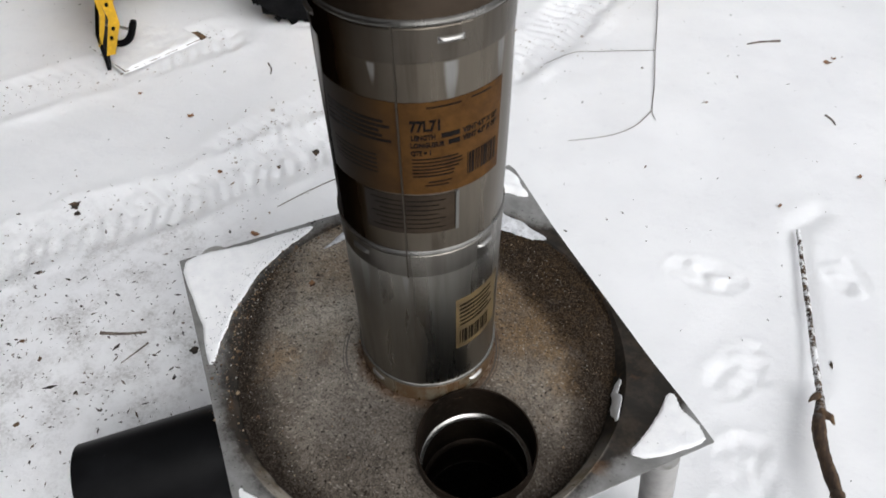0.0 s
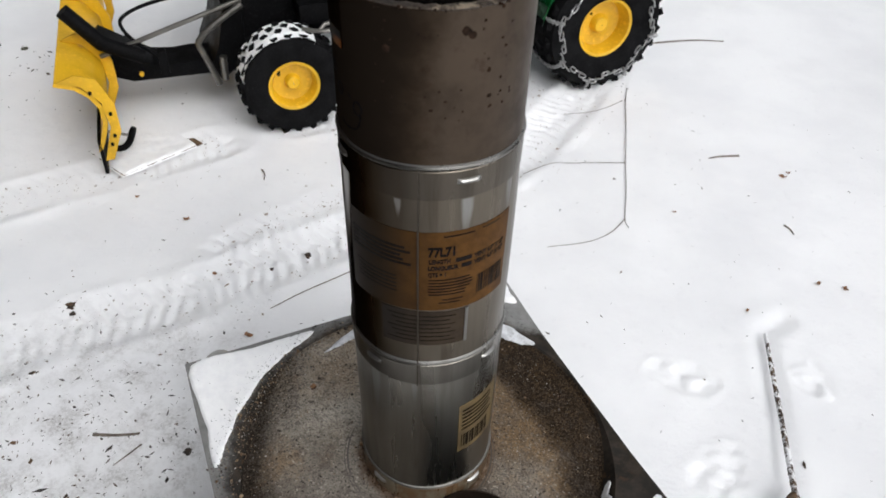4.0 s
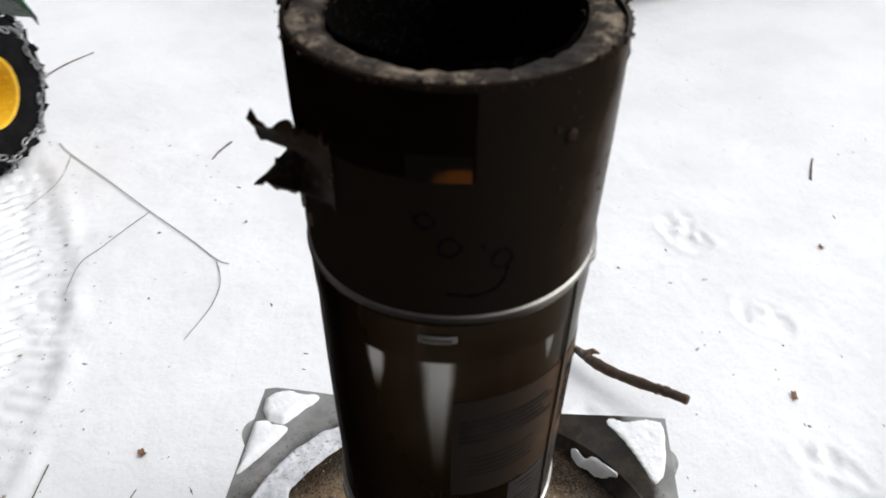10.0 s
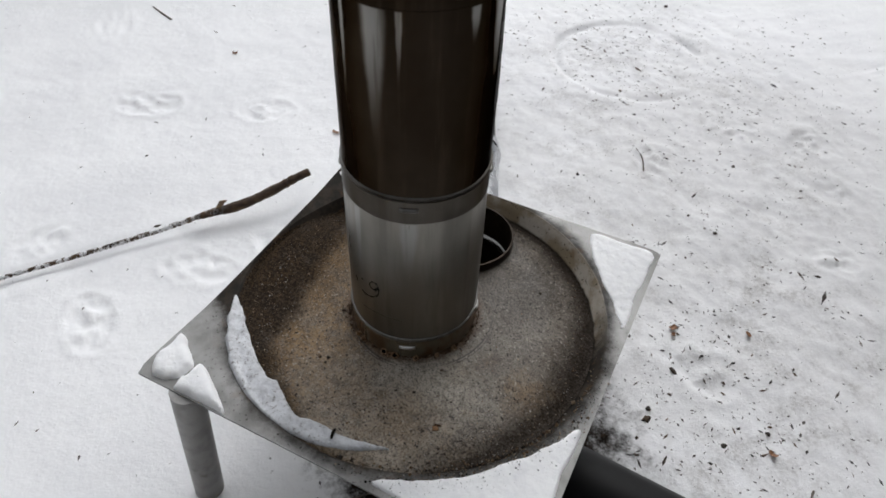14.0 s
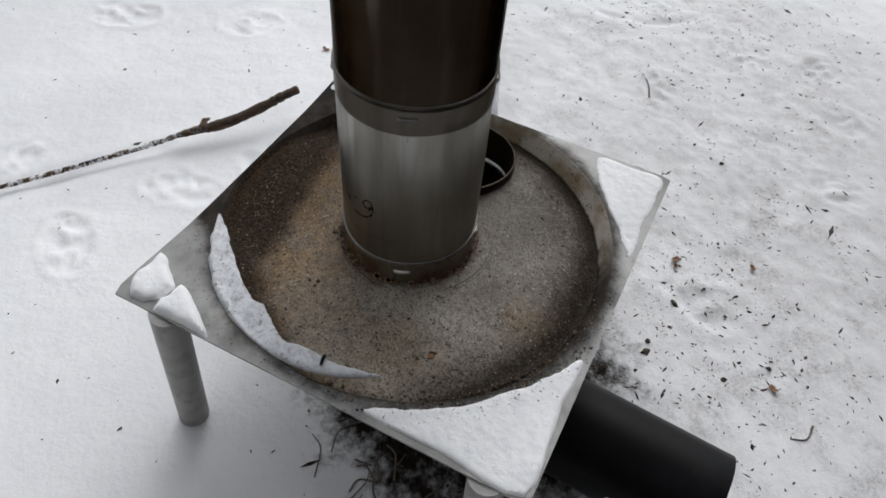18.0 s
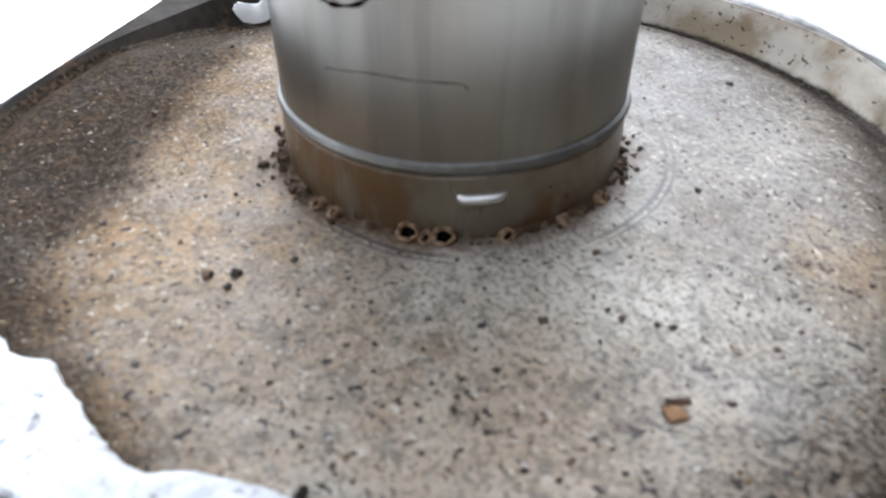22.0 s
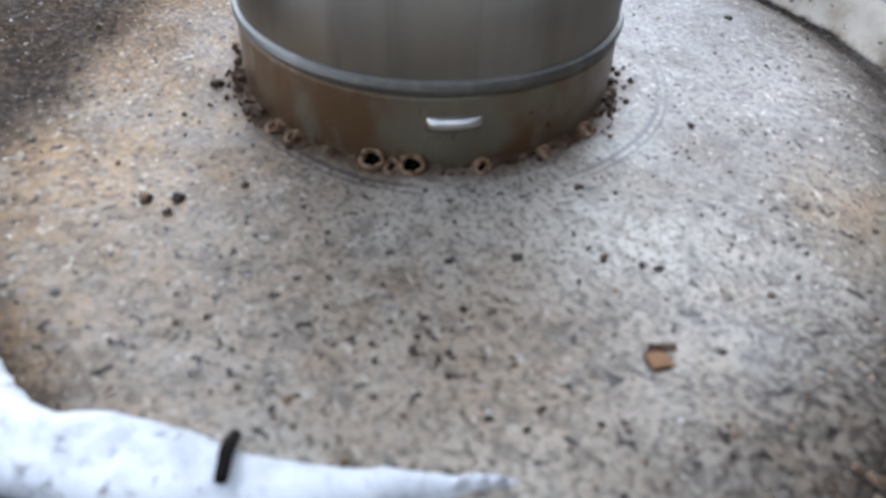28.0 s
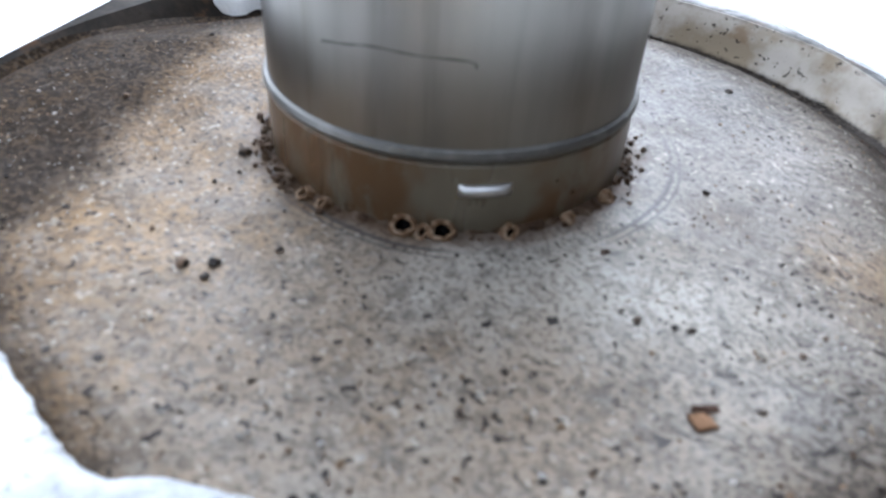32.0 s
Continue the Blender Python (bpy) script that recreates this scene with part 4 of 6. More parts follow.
for bead, lowest, turns in zip(BEADS, (0.333, 0.634, 0.943), slot_turns):
    c = part("collar", lathe([(RAD - 0.003, lowest), (RAD - 0.0004, lowest + 0.0008), (RAD + 0.0001, lowest + 0.02), (RAD - 0.0002, bead - 0.007), (RAD - 0.003, bead - 0.004)], 96, wobble=dents), foot_m if bead < 0.4 else low_collar_m if bead < 0.7 else collar_m, flue_ob, "spun collar with pressed slots")
    part("bead", lathe([(RAD - 0.003, bead - 0.0055), (RAD + 0.0006, bead - 0.0042), (RAD + 0.0017, bead - 0.0015), (RAD + 0.0008, bead + 0.0012), (RAD - 0.0022, bead + 0.0028)], 96, wobble=dents), foot_bead_m if bead < 0.4 else bead_m, flue_ob, "raised bright bead")
    for turn in turns:
        z = bead - 0.0195
        half = math.degrees(0.0135 / RAD)
        s = wrap(turn - half, turn + half, z - 0.0034, z + 0.0034, RAD + 0.0002, 16, 8, 0.002, lambda u, v: 0.0036 * max(0.0, 1 - (2 * u - 1) ** 6) * math.sin(math.pi * v) ** 0.7)
        part("slot", s, slot_m if bead < 0.4 else dull_slot_m, c, "pressed locking slot")
# folded seam down the front
part("seam", wrap(-76.1, -75.2, 0.634, 0.985, RAD + 0.0012, 2, 12, 0.002), collar_m, flue_ob)
# burnt-open top: outer skin, packed wool, inner liner
INNER = 0.078


def ragged(a, h):
    return 0.0016 * math.sin(7 * a) + 0.0022 * noise.noise((math.cos(a) * 9, math.sin(a) * 9, h * 60))


bm = bmesh.new()
rings = []
for r, base in ((INNER + 0.002, 1.146), (INNER + 0.008, 1.150), (0.092, 1.151), (0.100, 1.150), (RAD - 0.003, 1.147)):
    rings.append([bm.verts.new((r * math.cos(a), r * math.sin(a), base + 0.003 * noise.noise((r * math.cos(a) * 90, r * math.sin(a) * 90, 2)))) for a in angles])
for p, q in zip(rings, rings[1:]):
    for k in range(SEG):
        j = (k + 1) % SEG
        bm.faces.new((p[k], p[j], q[j], q[k]))
part("insulation", bm, wool, flue_ob, "crumbling mineral wool packing")
part("liner", lathe([(INNER, 0.36), (INNER, 1.10), (INNER + 0.001, 1.150), (INNER + 0.0028, 1.152), (INNER + 0.003, 1.10)], 72, wobble=lambda a, h: ragged(a, h) * (h > 1.14)), soot_m, flue_ob, "soot-black inner liner")
part("liner_floor", lathe([(0.001, 0.40), (INNER, 0.40)], 32), soot_m, flue_ob)
bm = bmesh.new()
for k in range(150):
    a = k * 137.5
    p = on_pipe(a, TOPZ - 0.002 + 0.004 * random.random(), RAD - 0.003 + 0.005 * random.random())
    b = bmesh.new()
    bmesh.ops.create_icosphere(b, subdivisions=1, radius=0.0007 + 0.0017 * random.random() ** 3)
    for v in b.verts:
        v.co = v.co * (0.5 + 0.8 * random.random()) + p
    me = bpy.data.meshes.new("tmp")
    b.to_mesh(me)
    b.free()
    bm.from_mesh(me)
    bpy.data.meshes.remove(me)
part("burnt_edge", bm, scab_m, flue_ob, "flaking burnt rim")
# crumbly mortar at the foot, with blown pits
bm = lathe([(RAD - 0.004, 0.327), (RAD + 0.0042, 0.3318), (RAD + 0.0026, 0.3338), (RAD + 0.0005, 0.3362), (RAD - 0.004, 0.338)], 192,
           wobble=lambda a, h: 0.005 * noise.noise((math.cos(a) * 7, math.sin(a) * 7, h * 90)) + 0.005 * noise.noise((math.cos(a) * 26, math.sin(a) * 26, h * 70)) if h < 0.3375 else 0)
part("mortar", bm, mortar_m, flue_ob, "burnt crumbly mortar round the foot")
rnd = random.Random(77)
bm = bmesh.new()
for _ in range(230):
    a = rnd.choice((rnd.gauss(222, 17), rnd.gauss(80, 13), rnd.uniform(0, 360)))
    s = 0.0006 + 0.0020 * rnd.random() ** 2
    r = RAD + abs(rnd.gauss(0.002, 0.006))
    p = on_pipe(a, surf(PIPE[0] + r * math.cos(radians(a)), PIPE[1] + r * math.sin(radians(a))) + 0.0042 + (0.004 * rnd.random() if r < RAD + 0.006 else 0), r)
    b = bmesh.new()
    bmesh.ops.create_icosphere(b, subdivisions=1, radius=s)
    for v in b.verts:
        v.co = v.co * (0.6 + 0.7 * rnd.random()) + p
    me = bpy.data.meshes.new("tmp")
    b.to_mesh(me)
    b.free()
    bm.from_mesh(me)
    bpy.data.meshes.remove(me)
tagged(part("mortar_rubble", bm, mortar_m, flue_ob, "crumbs of mortar round the foot"), kind="stuff")
for a, z, s in ((136.3, 0.3392, 0.0050), (141.3, 0.3365, 0.0032), (146.4, 0.3386, 0.0050), (164.4, 0.3370, 0.0036), (105, 0.337, 0.0035), (112, 0.3365, 0.0028), (183, 0.3362, 0.0024), (200, 0.3365, 0.003)):
    m = Matrix.Translation(on_pipe(a, z, RAD + 0.0052)) @ Matrix.Rotation(radians(a), 4, "Z") @ Matrix.Rotation(radians(48), 4, "Y")
    p = part("pit", lathe([(s + 0.0022, -0.007), (s + 0.0012, -0.0012), (s + 0.0002, 0.0008), (s - 0.0010, 0.0004), (s - 0.0018, -0.004)], 26, wobble=lambda t, h: 0.0006 * math.sin(2 * t + s * 900) + 0.0016 * noise.noise((math.cos(t) * 2.2 + s * 900, math.sin(t) * 2.2, h * 300))), lip_m, flue_ob, "blown pit with a burnt lip", m=m)
    part("pit_hole", lathe([(0.0002, -0.0030), (s + 0.0004, -0.0024)], 16), soot_m, p)

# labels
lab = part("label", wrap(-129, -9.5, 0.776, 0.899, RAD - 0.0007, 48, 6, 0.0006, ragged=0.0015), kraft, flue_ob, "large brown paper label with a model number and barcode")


def at(a0, z0):
    return lambda x, y, z: on_pipe(a0 + math.degrees(x * 0.74 / RAD), z0 + y, RAD - 0.00055 + dents(radians(a0 + math.degrees(x * 0.74 / RAD)), z0 + y) + z)


for text, a0, z0, size in (("77L71", -69.5, 0.864, 0.0185), ("LENGTH", -69, 0.8525, 0.0092), ('VENT 4.5" X 12"', -39, 0.8525, 0.0092), ("LONGUEUR", -69.5, 0.8425, 0.0092), ('VENT 4.5" X 12"', -39, 0.8425, 0.0092), ("QTE = 1", -69.5, 0.8325, 0.0085)):
    part("lettering", letters(text, size, None, at(a0, z0)), ink, lab, smooth=False)


def bars(parent, spots):
    for a0, a1, z0, z1 in spots:
        part("print_bar", wrap(a0, a1, z0, z1, RAD - 0.0004, max(2, int(abs(a1 - a0) / 4)), 1, 0.0006), ink, parent, smooth=False)


bars(lab, [(-52, -41, 0.8525, 0.859), (-48, -41, 0.8425, 0.849)])
bars(lab, [(-69, -42 + 3 * math.sin(k), 0.8255 - k * 0.0048, 0.8275 - k * 0.0048) for k in range(6)] + [(-60, -46, 0.7925, 0.7945), (-62, -48, 0.7875, 0.7895)])
bars(lab, [(-126, -84 + 4 * math.sin(k * 2), 0.872 - k * 0.0062, 0.8755 - k * 0.0062) for k in range(5)] + [(-122, -90, 0.826 - k * 0.006, 0.828 - k * 0.006) for k in range(5)] + [(-60, -40, 0.8915, 0.8935), (-34, -20, 0.8925, 0.8945)])
x, k = -36.0, 0
while x < -14:
    wid = (0.5, 0.9, 1.4, 0.6, 1.8)[(k * 7) % 5]
    bars(lab, [(x, x + wid, 0.793, 0.823)])
    x += wid + (0.7, 0.5, 1.0)[k % 3]
    k += 1
lab2 = part("label", wrap(-101, -42, 0.713, 0.773, RAD - 0.0007, 28, 5, 0.0006, ragged=0.003), foil_m, flue_ob, "smaller brown foil label with lifting corners, shade painted towards -X")
bars(lab2, [(-97 + 3 * (k % 3), -50 - 4 * (k % 2), 0.764 - k * 0.0072, 0.7654 - k * 0.0072) for k in range(7)])
part("label_edge", wrap(-43.6, -41.5, 0.713, 0.774, RAD + 0.0006, 3, 5, 0.0008), bead_m, lab2, "lifted pale edge")
lab3 = part("label", wrap(-43, 2, 0.462, 0.572, RAD - 0.0007, 20, 5, 0.0006, ragged=0.003), gold, flue_ob, "faded gold label with a barcode")
bars(lab3, [(-40, -8 + 5 * math.sin(k * 3), 0.556 - k * 0.0085, 0.560 - k * 0.0085) for k in range(6)])
for k in range(15):
    bars(lab3, [(-40 + k * 2.0, -39.2 + k * 2.0 + 0.5 * (k % 3), 0.472, 0.502)])
# smoked wrapper at the top with its torn corner and the flap that stands off
top_lab = part("label", wrap(108, 236, 1.094, 1.148, RAD - 0.0007, 48, 5, 0.0006, ragged=0.003), kraft_dark, flue_ob, "smoke-blackened wrapper, torn")
part("label_corner", wrap(215, 235, 1.0935, 1.111, RAD - 0.0003, 10, 4, 0.0006, ragged=0.004), orange_m, top_lab, "orange corner, light through the paper put into its colour")
part("label_rest", wrap(127, 158, 1.036, 1.066, RAD + 0.0002, 14, 4, 0.0012, lambda u, v: 0.002 * math.sin(u * 19) * math.sin(v * 5), 0.03), highlit_m, flue_ob, "wrinkled strip of torn wrapper")
part("label_rest", wrap(132, 168, 1.016, 1.030, RAD + 0.0002, 14, 2, 0.0012, lambda u, v: 0.0016 * math.sin(u * 23), 0.04), highlit_m, flue_ob, "wrinkled strip of torn wrapper")
part("flap", wrap(162, 188, 1.054, 1.102, RAD + 0.0004, 18, 12, 0.0010, lambda u, v: 0.026 * max(0, 1 - u * 1.3) ** 1.3 * (0.65 + 0.4 * math.sin(v * 8 + 1) + 0.15 * math.sin(v * 21)), 0.03), flap_m, flue_ob, "curled brown flap of torn wrapper")
part("flap", wrap(114, 133, 1.106, 1.142, RAD + 0.0003, 14, 10, 0.0010, lambda u, v: 0.011 * max(0, 1 - v * 1.05) ** 1.3 * math.sin(math.pi * min(1, 0.25 + u * 0.6)), 0.006), flap_m, flue_ob, "corner of the wrapper lifting from the pipe")
# marker scribbles
for pts in ([(-143, 1.066), (-139, 1.071), (-136, 1.064), (-140, 1.059), (-143, 1.066)], [(-135, 1.049), (-131, 1.053), (-127.5, 1.046), (-131, 1.039), (-135, 1.043), (-134, 1.05)],
            [(-121, 1.048), (-119.5, 1.043)], [(-116.5, 1.040), (-113, 1.043), (-110, 1.035), (-113, 1.028), (-117, 1.032), (-116.2, 1.040)], [(-132, 1.008), (-124, 1.006), (-116, 1.010), (-112.5, 1.018), (-111, 1.03)]):
    part("scribble", pen(pts, RAD - 0.0008, 0.0020), marker, flue_ob, "black marker stroke")
for pts in ([(128, 0.476), (131.5, 0.484), (129.5, 0.494), (124.5, 0.492), (122.8, 0.483), (127, 0.478), (131.5, 0.486), (131, 0.470), (125, 0.459), (117, 0.456), (113, 0.458)], [(104, 0.478), (107, 0.470)], [(113, 0.485), (115.5, 0.484)]):
    part("scribble", pen(pts, RAD - 0.0008, 0.0026), marker, flue_ob, "black marker stroke")
part("scratch", pen([(112, 0.4225), (120, 0.4245), (127, 0.4262), (136, 0.4255), (150, 0.4245), (152, 0.421)], RAD - 0.00095, 0.0007), scratch_m, flue_ob, "dark scratch")
bm = bmesh.new()
for a, z, s in [(-51.7, 1.132, 0.006), (-48, 1.128, 0.005), (-37, 1.062, 0.003), (-36, 1.05, 0.0025), (-92, 1.112, 0.005), (-38, 1.09, 0.003)] + [(random.uniform(-100, -20), random.uniform(1.04, 1.14), random.uniform(0.0008, 0.002)) for _ in range(40)] + [(random.uniform(-180, 180), random.uniform(0.345, 0.372), random.uniform(0.0006, 0.0018)) for _ in range(60)]:
    b = bmesh.new()
    bmesh.ops.create_icosphere(b, subdivisions=1, radius=1)
    for v in b.verts:
        q = v.co * (0.7 + 0.6 * random.random())
        v.co = on_pipe(a + math.degrees(q.x * s / RAD), z + q.y * s, RAD - 0.0006 + max(q.z, -0.2) * s * 0.25)
    me = bpy.data.meshes.new("tmp")
    b.to_mesh(me)
    b.free()
    bm.from_mesh(me)
    bpy.data.meshes.remove(me)
tagged(part("rust_scabs", bm, scab_m, flue_ob, "rust scabs and soot spots"), kind="stuff")


# ---- snow lying on the sheet ----
def inside(X, Y, poly):
    out = np.zeros(X.shape, bool)
    for (ax, ay), (bx, by) in zip(poly, poly[1:] + poly[:1]):
        with np.errstate(divide="ignore", invalid="ignore"):
            cut = ((ay > Y) != (by > Y)) & (X < (bx - ax) * (Y - ay) / (by - ay) + ax)
        out ^= cut
    return out


def drift(label, outline, high, soft, step=0.004, base=surf, seed=1, name="snow_patch", mt=None):
    """A patch of settled snow over an outline, rounded at its edge."""
    n = len(outline)
    poly = []
    for k in range(n):
        a, b, c, d = (Vector((*outline[(k + i) % n], 0)) for i in (-1, 0, 1, 2))
        for t in (0, 0.25, 0.5, 0.75):
            q = 0.5 * (2 * b + (c - a) * t + (2 * a - 5 * b + 4 * c - d) * t * t + (3 * b - a - 3 * c + d) * t ** 3)
            wob = 0.0042 * noise.noise((q.x * 60, q.y * 60, seed)) + 0.0028 * noise.noise((q.x * 190, q.y * 190, seed))
            poly.append((q.x + wob, q.y + wob * 0.7))
    xs, ys = [p[0] for p in poly], [p[1] for p in poly]
    X, Y = np.meshgrid(np.arange(min(xs) - 2 * step, max(xs) + 2 * step, step), np.arange(min(ys) - 2 * step, max(ys) + 2 * step, step))
    ins = inside(X, Y, poly)
    d, _ = near_line(X, Y, poly + poly[:1])
    bm = bmesh.new()
    keep = {}

    def vert(j, i):
        if (j, i) not in keep:
            x, y = X[j, i], Y[j, i]
            if ins[j, i]:
                up = high * (1 - math.exp(-((d[j, i] + 0.0006) / soft) ** 1.2)) * (0.9 + 0.25 * noise.noise((x * 30, y * 30, seed))) + 0.0012 * noise.noise((x * 120, y * 120, seed))
                k = min(1.0, d[j, i] / 0.007)
                z = surf(x, y) + (base(x, y) - surf(x, y)) * k * (2 - k) + max(up, 0.0008)
            else:
                best = None
                for (ax, ay), (bx, by) in zip(poly, poly[1:] + poly[:1]):
                    ll = (bx - ax) ** 2 + (by - ay) ** 2
                    t = min(1, max(0, ((x - ax) * (bx - ax) + (y - ay) * (by - ay)) / ll)) if ll > 0 else 0
                    px, py = ax + t * (bx - ax), ay + t * (by - ay)
                    e = (px - x) ** 2 + (py - y) ** 2
                    if best is None or e < best[0]:
                        best = (e, px, py)
                x, y = best[1], best[2]
                z = min(base(x, y), surf(x, y)) - 0.001
            keep[(j, i)] = bm.verts.new((x, y, z))
        return keep[(j, i)]

    for j in range(X.shape[0] - 1):
        for i in range(X.shape[1] - 1):
            if ins[j, i] or ins[j + 1, i] or ins[j, i + 1] or ins[j + 1, i + 1]:
                bm.faces.new((vert(j, i), vert(j, i + 1), vert(j + 1, i + 1), vert(j + 1, i)))
    bmesh.ops.remove_doubles(bm, verts=bm.verts, dist=0.0002)
    return solid(name, bm, mt or fresh, label, "snow", group="snow on the stove top")


drift("triangle of settled snow on the corner of the galvanised sheet", [(-0.463, 0.002), (-0.38, -0.083), (-0.300, -0.163), (-0.307, -0.12), (-0.318, -0.06), (-0.322, 0.0), (-0.317, 0.07), (-0.300, 0.125), (-0.288, 0.162), (-0.305, 0.160), (-0.38, 0.083)], 0.0045, 0.002, seed=2)
drift("thin wet snow on the corner of the galvanised sheet", [(0.002, -0.462), (0.045, -0.42), (0.088, -0.372), (0.03, -0.347), (-0.03, -0.333), (-0.085, -0.330), (-0.140, -0.322), (-0.085, -0.378), (-0.04, -0.424)], 0.0035, 0.002, seed=3)
drift("wedge of settled snow on the corner of the galvanised sheet", [(0.466, 0.0), (0.43, 0.036), (0.402, 0.062), (0.392, 0.02), (0.380, -0.025), (0.366, -0.066), (0.395, -0.062), (0.43, -0.038)], 0.0045, 0.002, seed=4)
drift("sliver of snow in the dish groove", [(0.326, 0.062), (0.333, 0.03), (0.340, -0.015), (0.331, -0.012), (0.323, 0.025), (0.319, 0.058)], 0.008, 0.005, 0.003, seed=5)
drift("lump of snow split by a bare streak of metal", [(0.058, 0.400), (0.02, 0.394), (-0.014, 0.388), (-0.03, 0.405), (-0.030, 0.432), (-0.012, 0.454), (0.015, 0.448), (0.042, 0.426)], 0.014, 0.005, seed=6)
drift("lump of snow hanging to the edge of the sheet", [(-0.014, 0.378), (-0.06, 0.362), (-0.118, 0.352), (-0.105, 0.368), (-0.075, 0.398), (-0.048, 0.424), (-0.034, 0.408)], 0.014, 0.005, seed=7)
drift("crescent of ash-flecked snow filling the dish groove", [(0.128, 0.307), (0.095, 0.322), (0.055, 0.331), (-0.01, 0.336), (-0.065, 0.327), (-0.115, 0.307), (-0.165, 0.275), (-0.208, 0.230), (-0.234, 0.180), (-0.247, 0.131), (-0.239, 0.1345), (-0.228, 0.157), (-0.2105, 0.181), (-0.196, 0.198), (-0.182, 0.2085), (-0.164, 0.2275), (-0.150, 0.248), (-0.106, 0.261), (-0.078, 0.2665), (-0.067, 0.280), (-0.025, 0.290), (0.047, 0.298), (0.09, 0.300)], 0.0085, 0.0028, step=0.0026, seed=8, mt=ashy_snow)

solid("twig_stub", sweep([(-0.1935, 0.1975, 0.3475), (-0.201, 0.202, 0.3525), (-0.211, 0.2065, 0.3545)], [0.0020, 0.0024, 0.0022], 8), dark_wood, "short dark twig standing in the snow crescent", "twig")

rnd = random.Random(19)
vs, fs = [], []
for _ in range(520):
    a, r = radians(rnd.uniform(128, 228)), 0.333 + abs(rnd.gauss(0, 0.014))
    x, y, s, k = DISH.x + r * math.cos(a), DISH.y + r * math.sin(a), 0.0005 * math.exp(rnd.gauss(0, 0.5)), len(vs)
    if abs(x) + abs(y) > HALF - 0.01:
        continue
    z = TOP + (0.0006 if r < 0.338 else 0.0068)
    t = rnd.uniform(0, 6.28)
    vs += [(x + s * math.cos(t + q), y + s * math.sin(t + q), z) for q in (0, 1.8, 3.3, 4.7)] + [(x, y, z + s * 1.6)]
    fs += [(k, k + 1, k + 4), (k + 1, k + 2, k + 4), (k + 2, k + 3, k + 4), (k + 3, k, k + 4)]
me = bpy.data.meshes.new("soot_flecks")
me.from_pydata(vs, [], fs)
tagged(solid("soot_flecks", me, soot_m, "soot flecks scattered along the snow edge on the sheet", "soot", smooth=False), kind="stuff")

# ---- crumbs on the dish ----
def crumbs(name, count, size, mt, label, spread, seed, flat=0.7):
    rnd = random.Random(seed)
    vs, fs = [], []
    for _ in range(count):
        while True:
            x, y = rnd.uniform(-0.3, 0.3), rnd.uniform(-0.3, 0.3)
            if math.hypot(x - DISH.x, y - DISH.y) < 0.296 and math.hypot(x - PIPE[0], y - PIPE[1]) > 0.114 and math.hypot(x - FEED.x, y - FEED.y) > 0.096 and rnd.random() < spread(x, y):
                break
        s = size * math.exp(rnd.gauss(0, 0.42))
        z = surf(x, y) + 0.0035
        k = len(vs)
        a = rnd.uniform(0, 6.28)
        for dx, dy, dz in ((1, 0, 0), (-0.4, 0.9, 0), (-0.6, -0.8, 0), (0.1, 0.05, 1.1), (0.5, 0.6, 0.7), (-0.5, 0.1, 0.8)):
            j = rnd.uniform(0.6, 1.3) * s
            vs.append((x + (dx * math.cos(a) - dy * math.sin(a)) * j, y + (dx * math.sin(a) + dy * math.cos(a)) * j, z - 0.3 * s + dz * j * flat))
        fs += [(k, k + 1, k + 2), (k, k + 4, k + 1), (k + 1, k + 5, k + 2), (k + 2, k + 3, k), (k, k + 3, k + 4), (k + 1, k + 4, k + 5), (k + 2, k + 5, k + 3), (k + 3, k + 5, k + 4)]
    me = bpy.data.meshes.new(name)
    me.from_pydata(vs, [], fs)
    return tagged(solid(name, me, mt, label, "grit", smooth=False), kind="stuff")


dark_crumb = Mat("charred_crumb", 0.8)
dark_crumb.set("Base Color", dark_crumb.ramp(dark_crumb.island(), (0.0, (0.015, 0.012, 0.010)), (0.7, (0.045, 0.032, 0.022)), (1.0, (0.12, 0.07, 0.035))))
pale_crumb = Mat("pale_grit", 0.75)
pale_crumb.set("Base Color", pale_crumb.ramp(pale_crumb.island(), (0.0, (0.14, 0.128, 0.11)), (0.6, (0.22, 0.205, 0.185)), (1.0, (0.40, 0.38, 0.35))))
tan_crumb = Mat("tan_grit", 0.8)
tan_crumb.set("Base Color", tan_crumb.ramp(tan_crumb.island(), (0.0, (0.10, 0.058, 0.03)), (0.6, (0.18, 0.12, 0.065)), (1.0, (0.30, 0.235, 0.16))))
crumbs("charred_crumbs", 900, 0.0010, dark_crumb, "scattered charred crumbs on the ashy dish", lambda x, y: 0.55 + 0.45 * (x < -0.1), 11)
crumbs("pale_grit", 1300, 0.0008, pale_crumb, "pale mineral grit bedded in the clay", lambda x, y: 0.25 + 0.5 * (math.hypot(x, y) > 0.17) * (math.hypot(x - DISH.x, y) < 0.27), 12, 0.3)
crumbs("tan_grit", 1200, 0.0008, tan_crumb, "tan and rusty grit near the dish edge", lambda x, y: min(1, max(0.08, (math.hypot(x, y) - 0.12) * 5)), 13, 0.5)
rnd = random.Random(23)
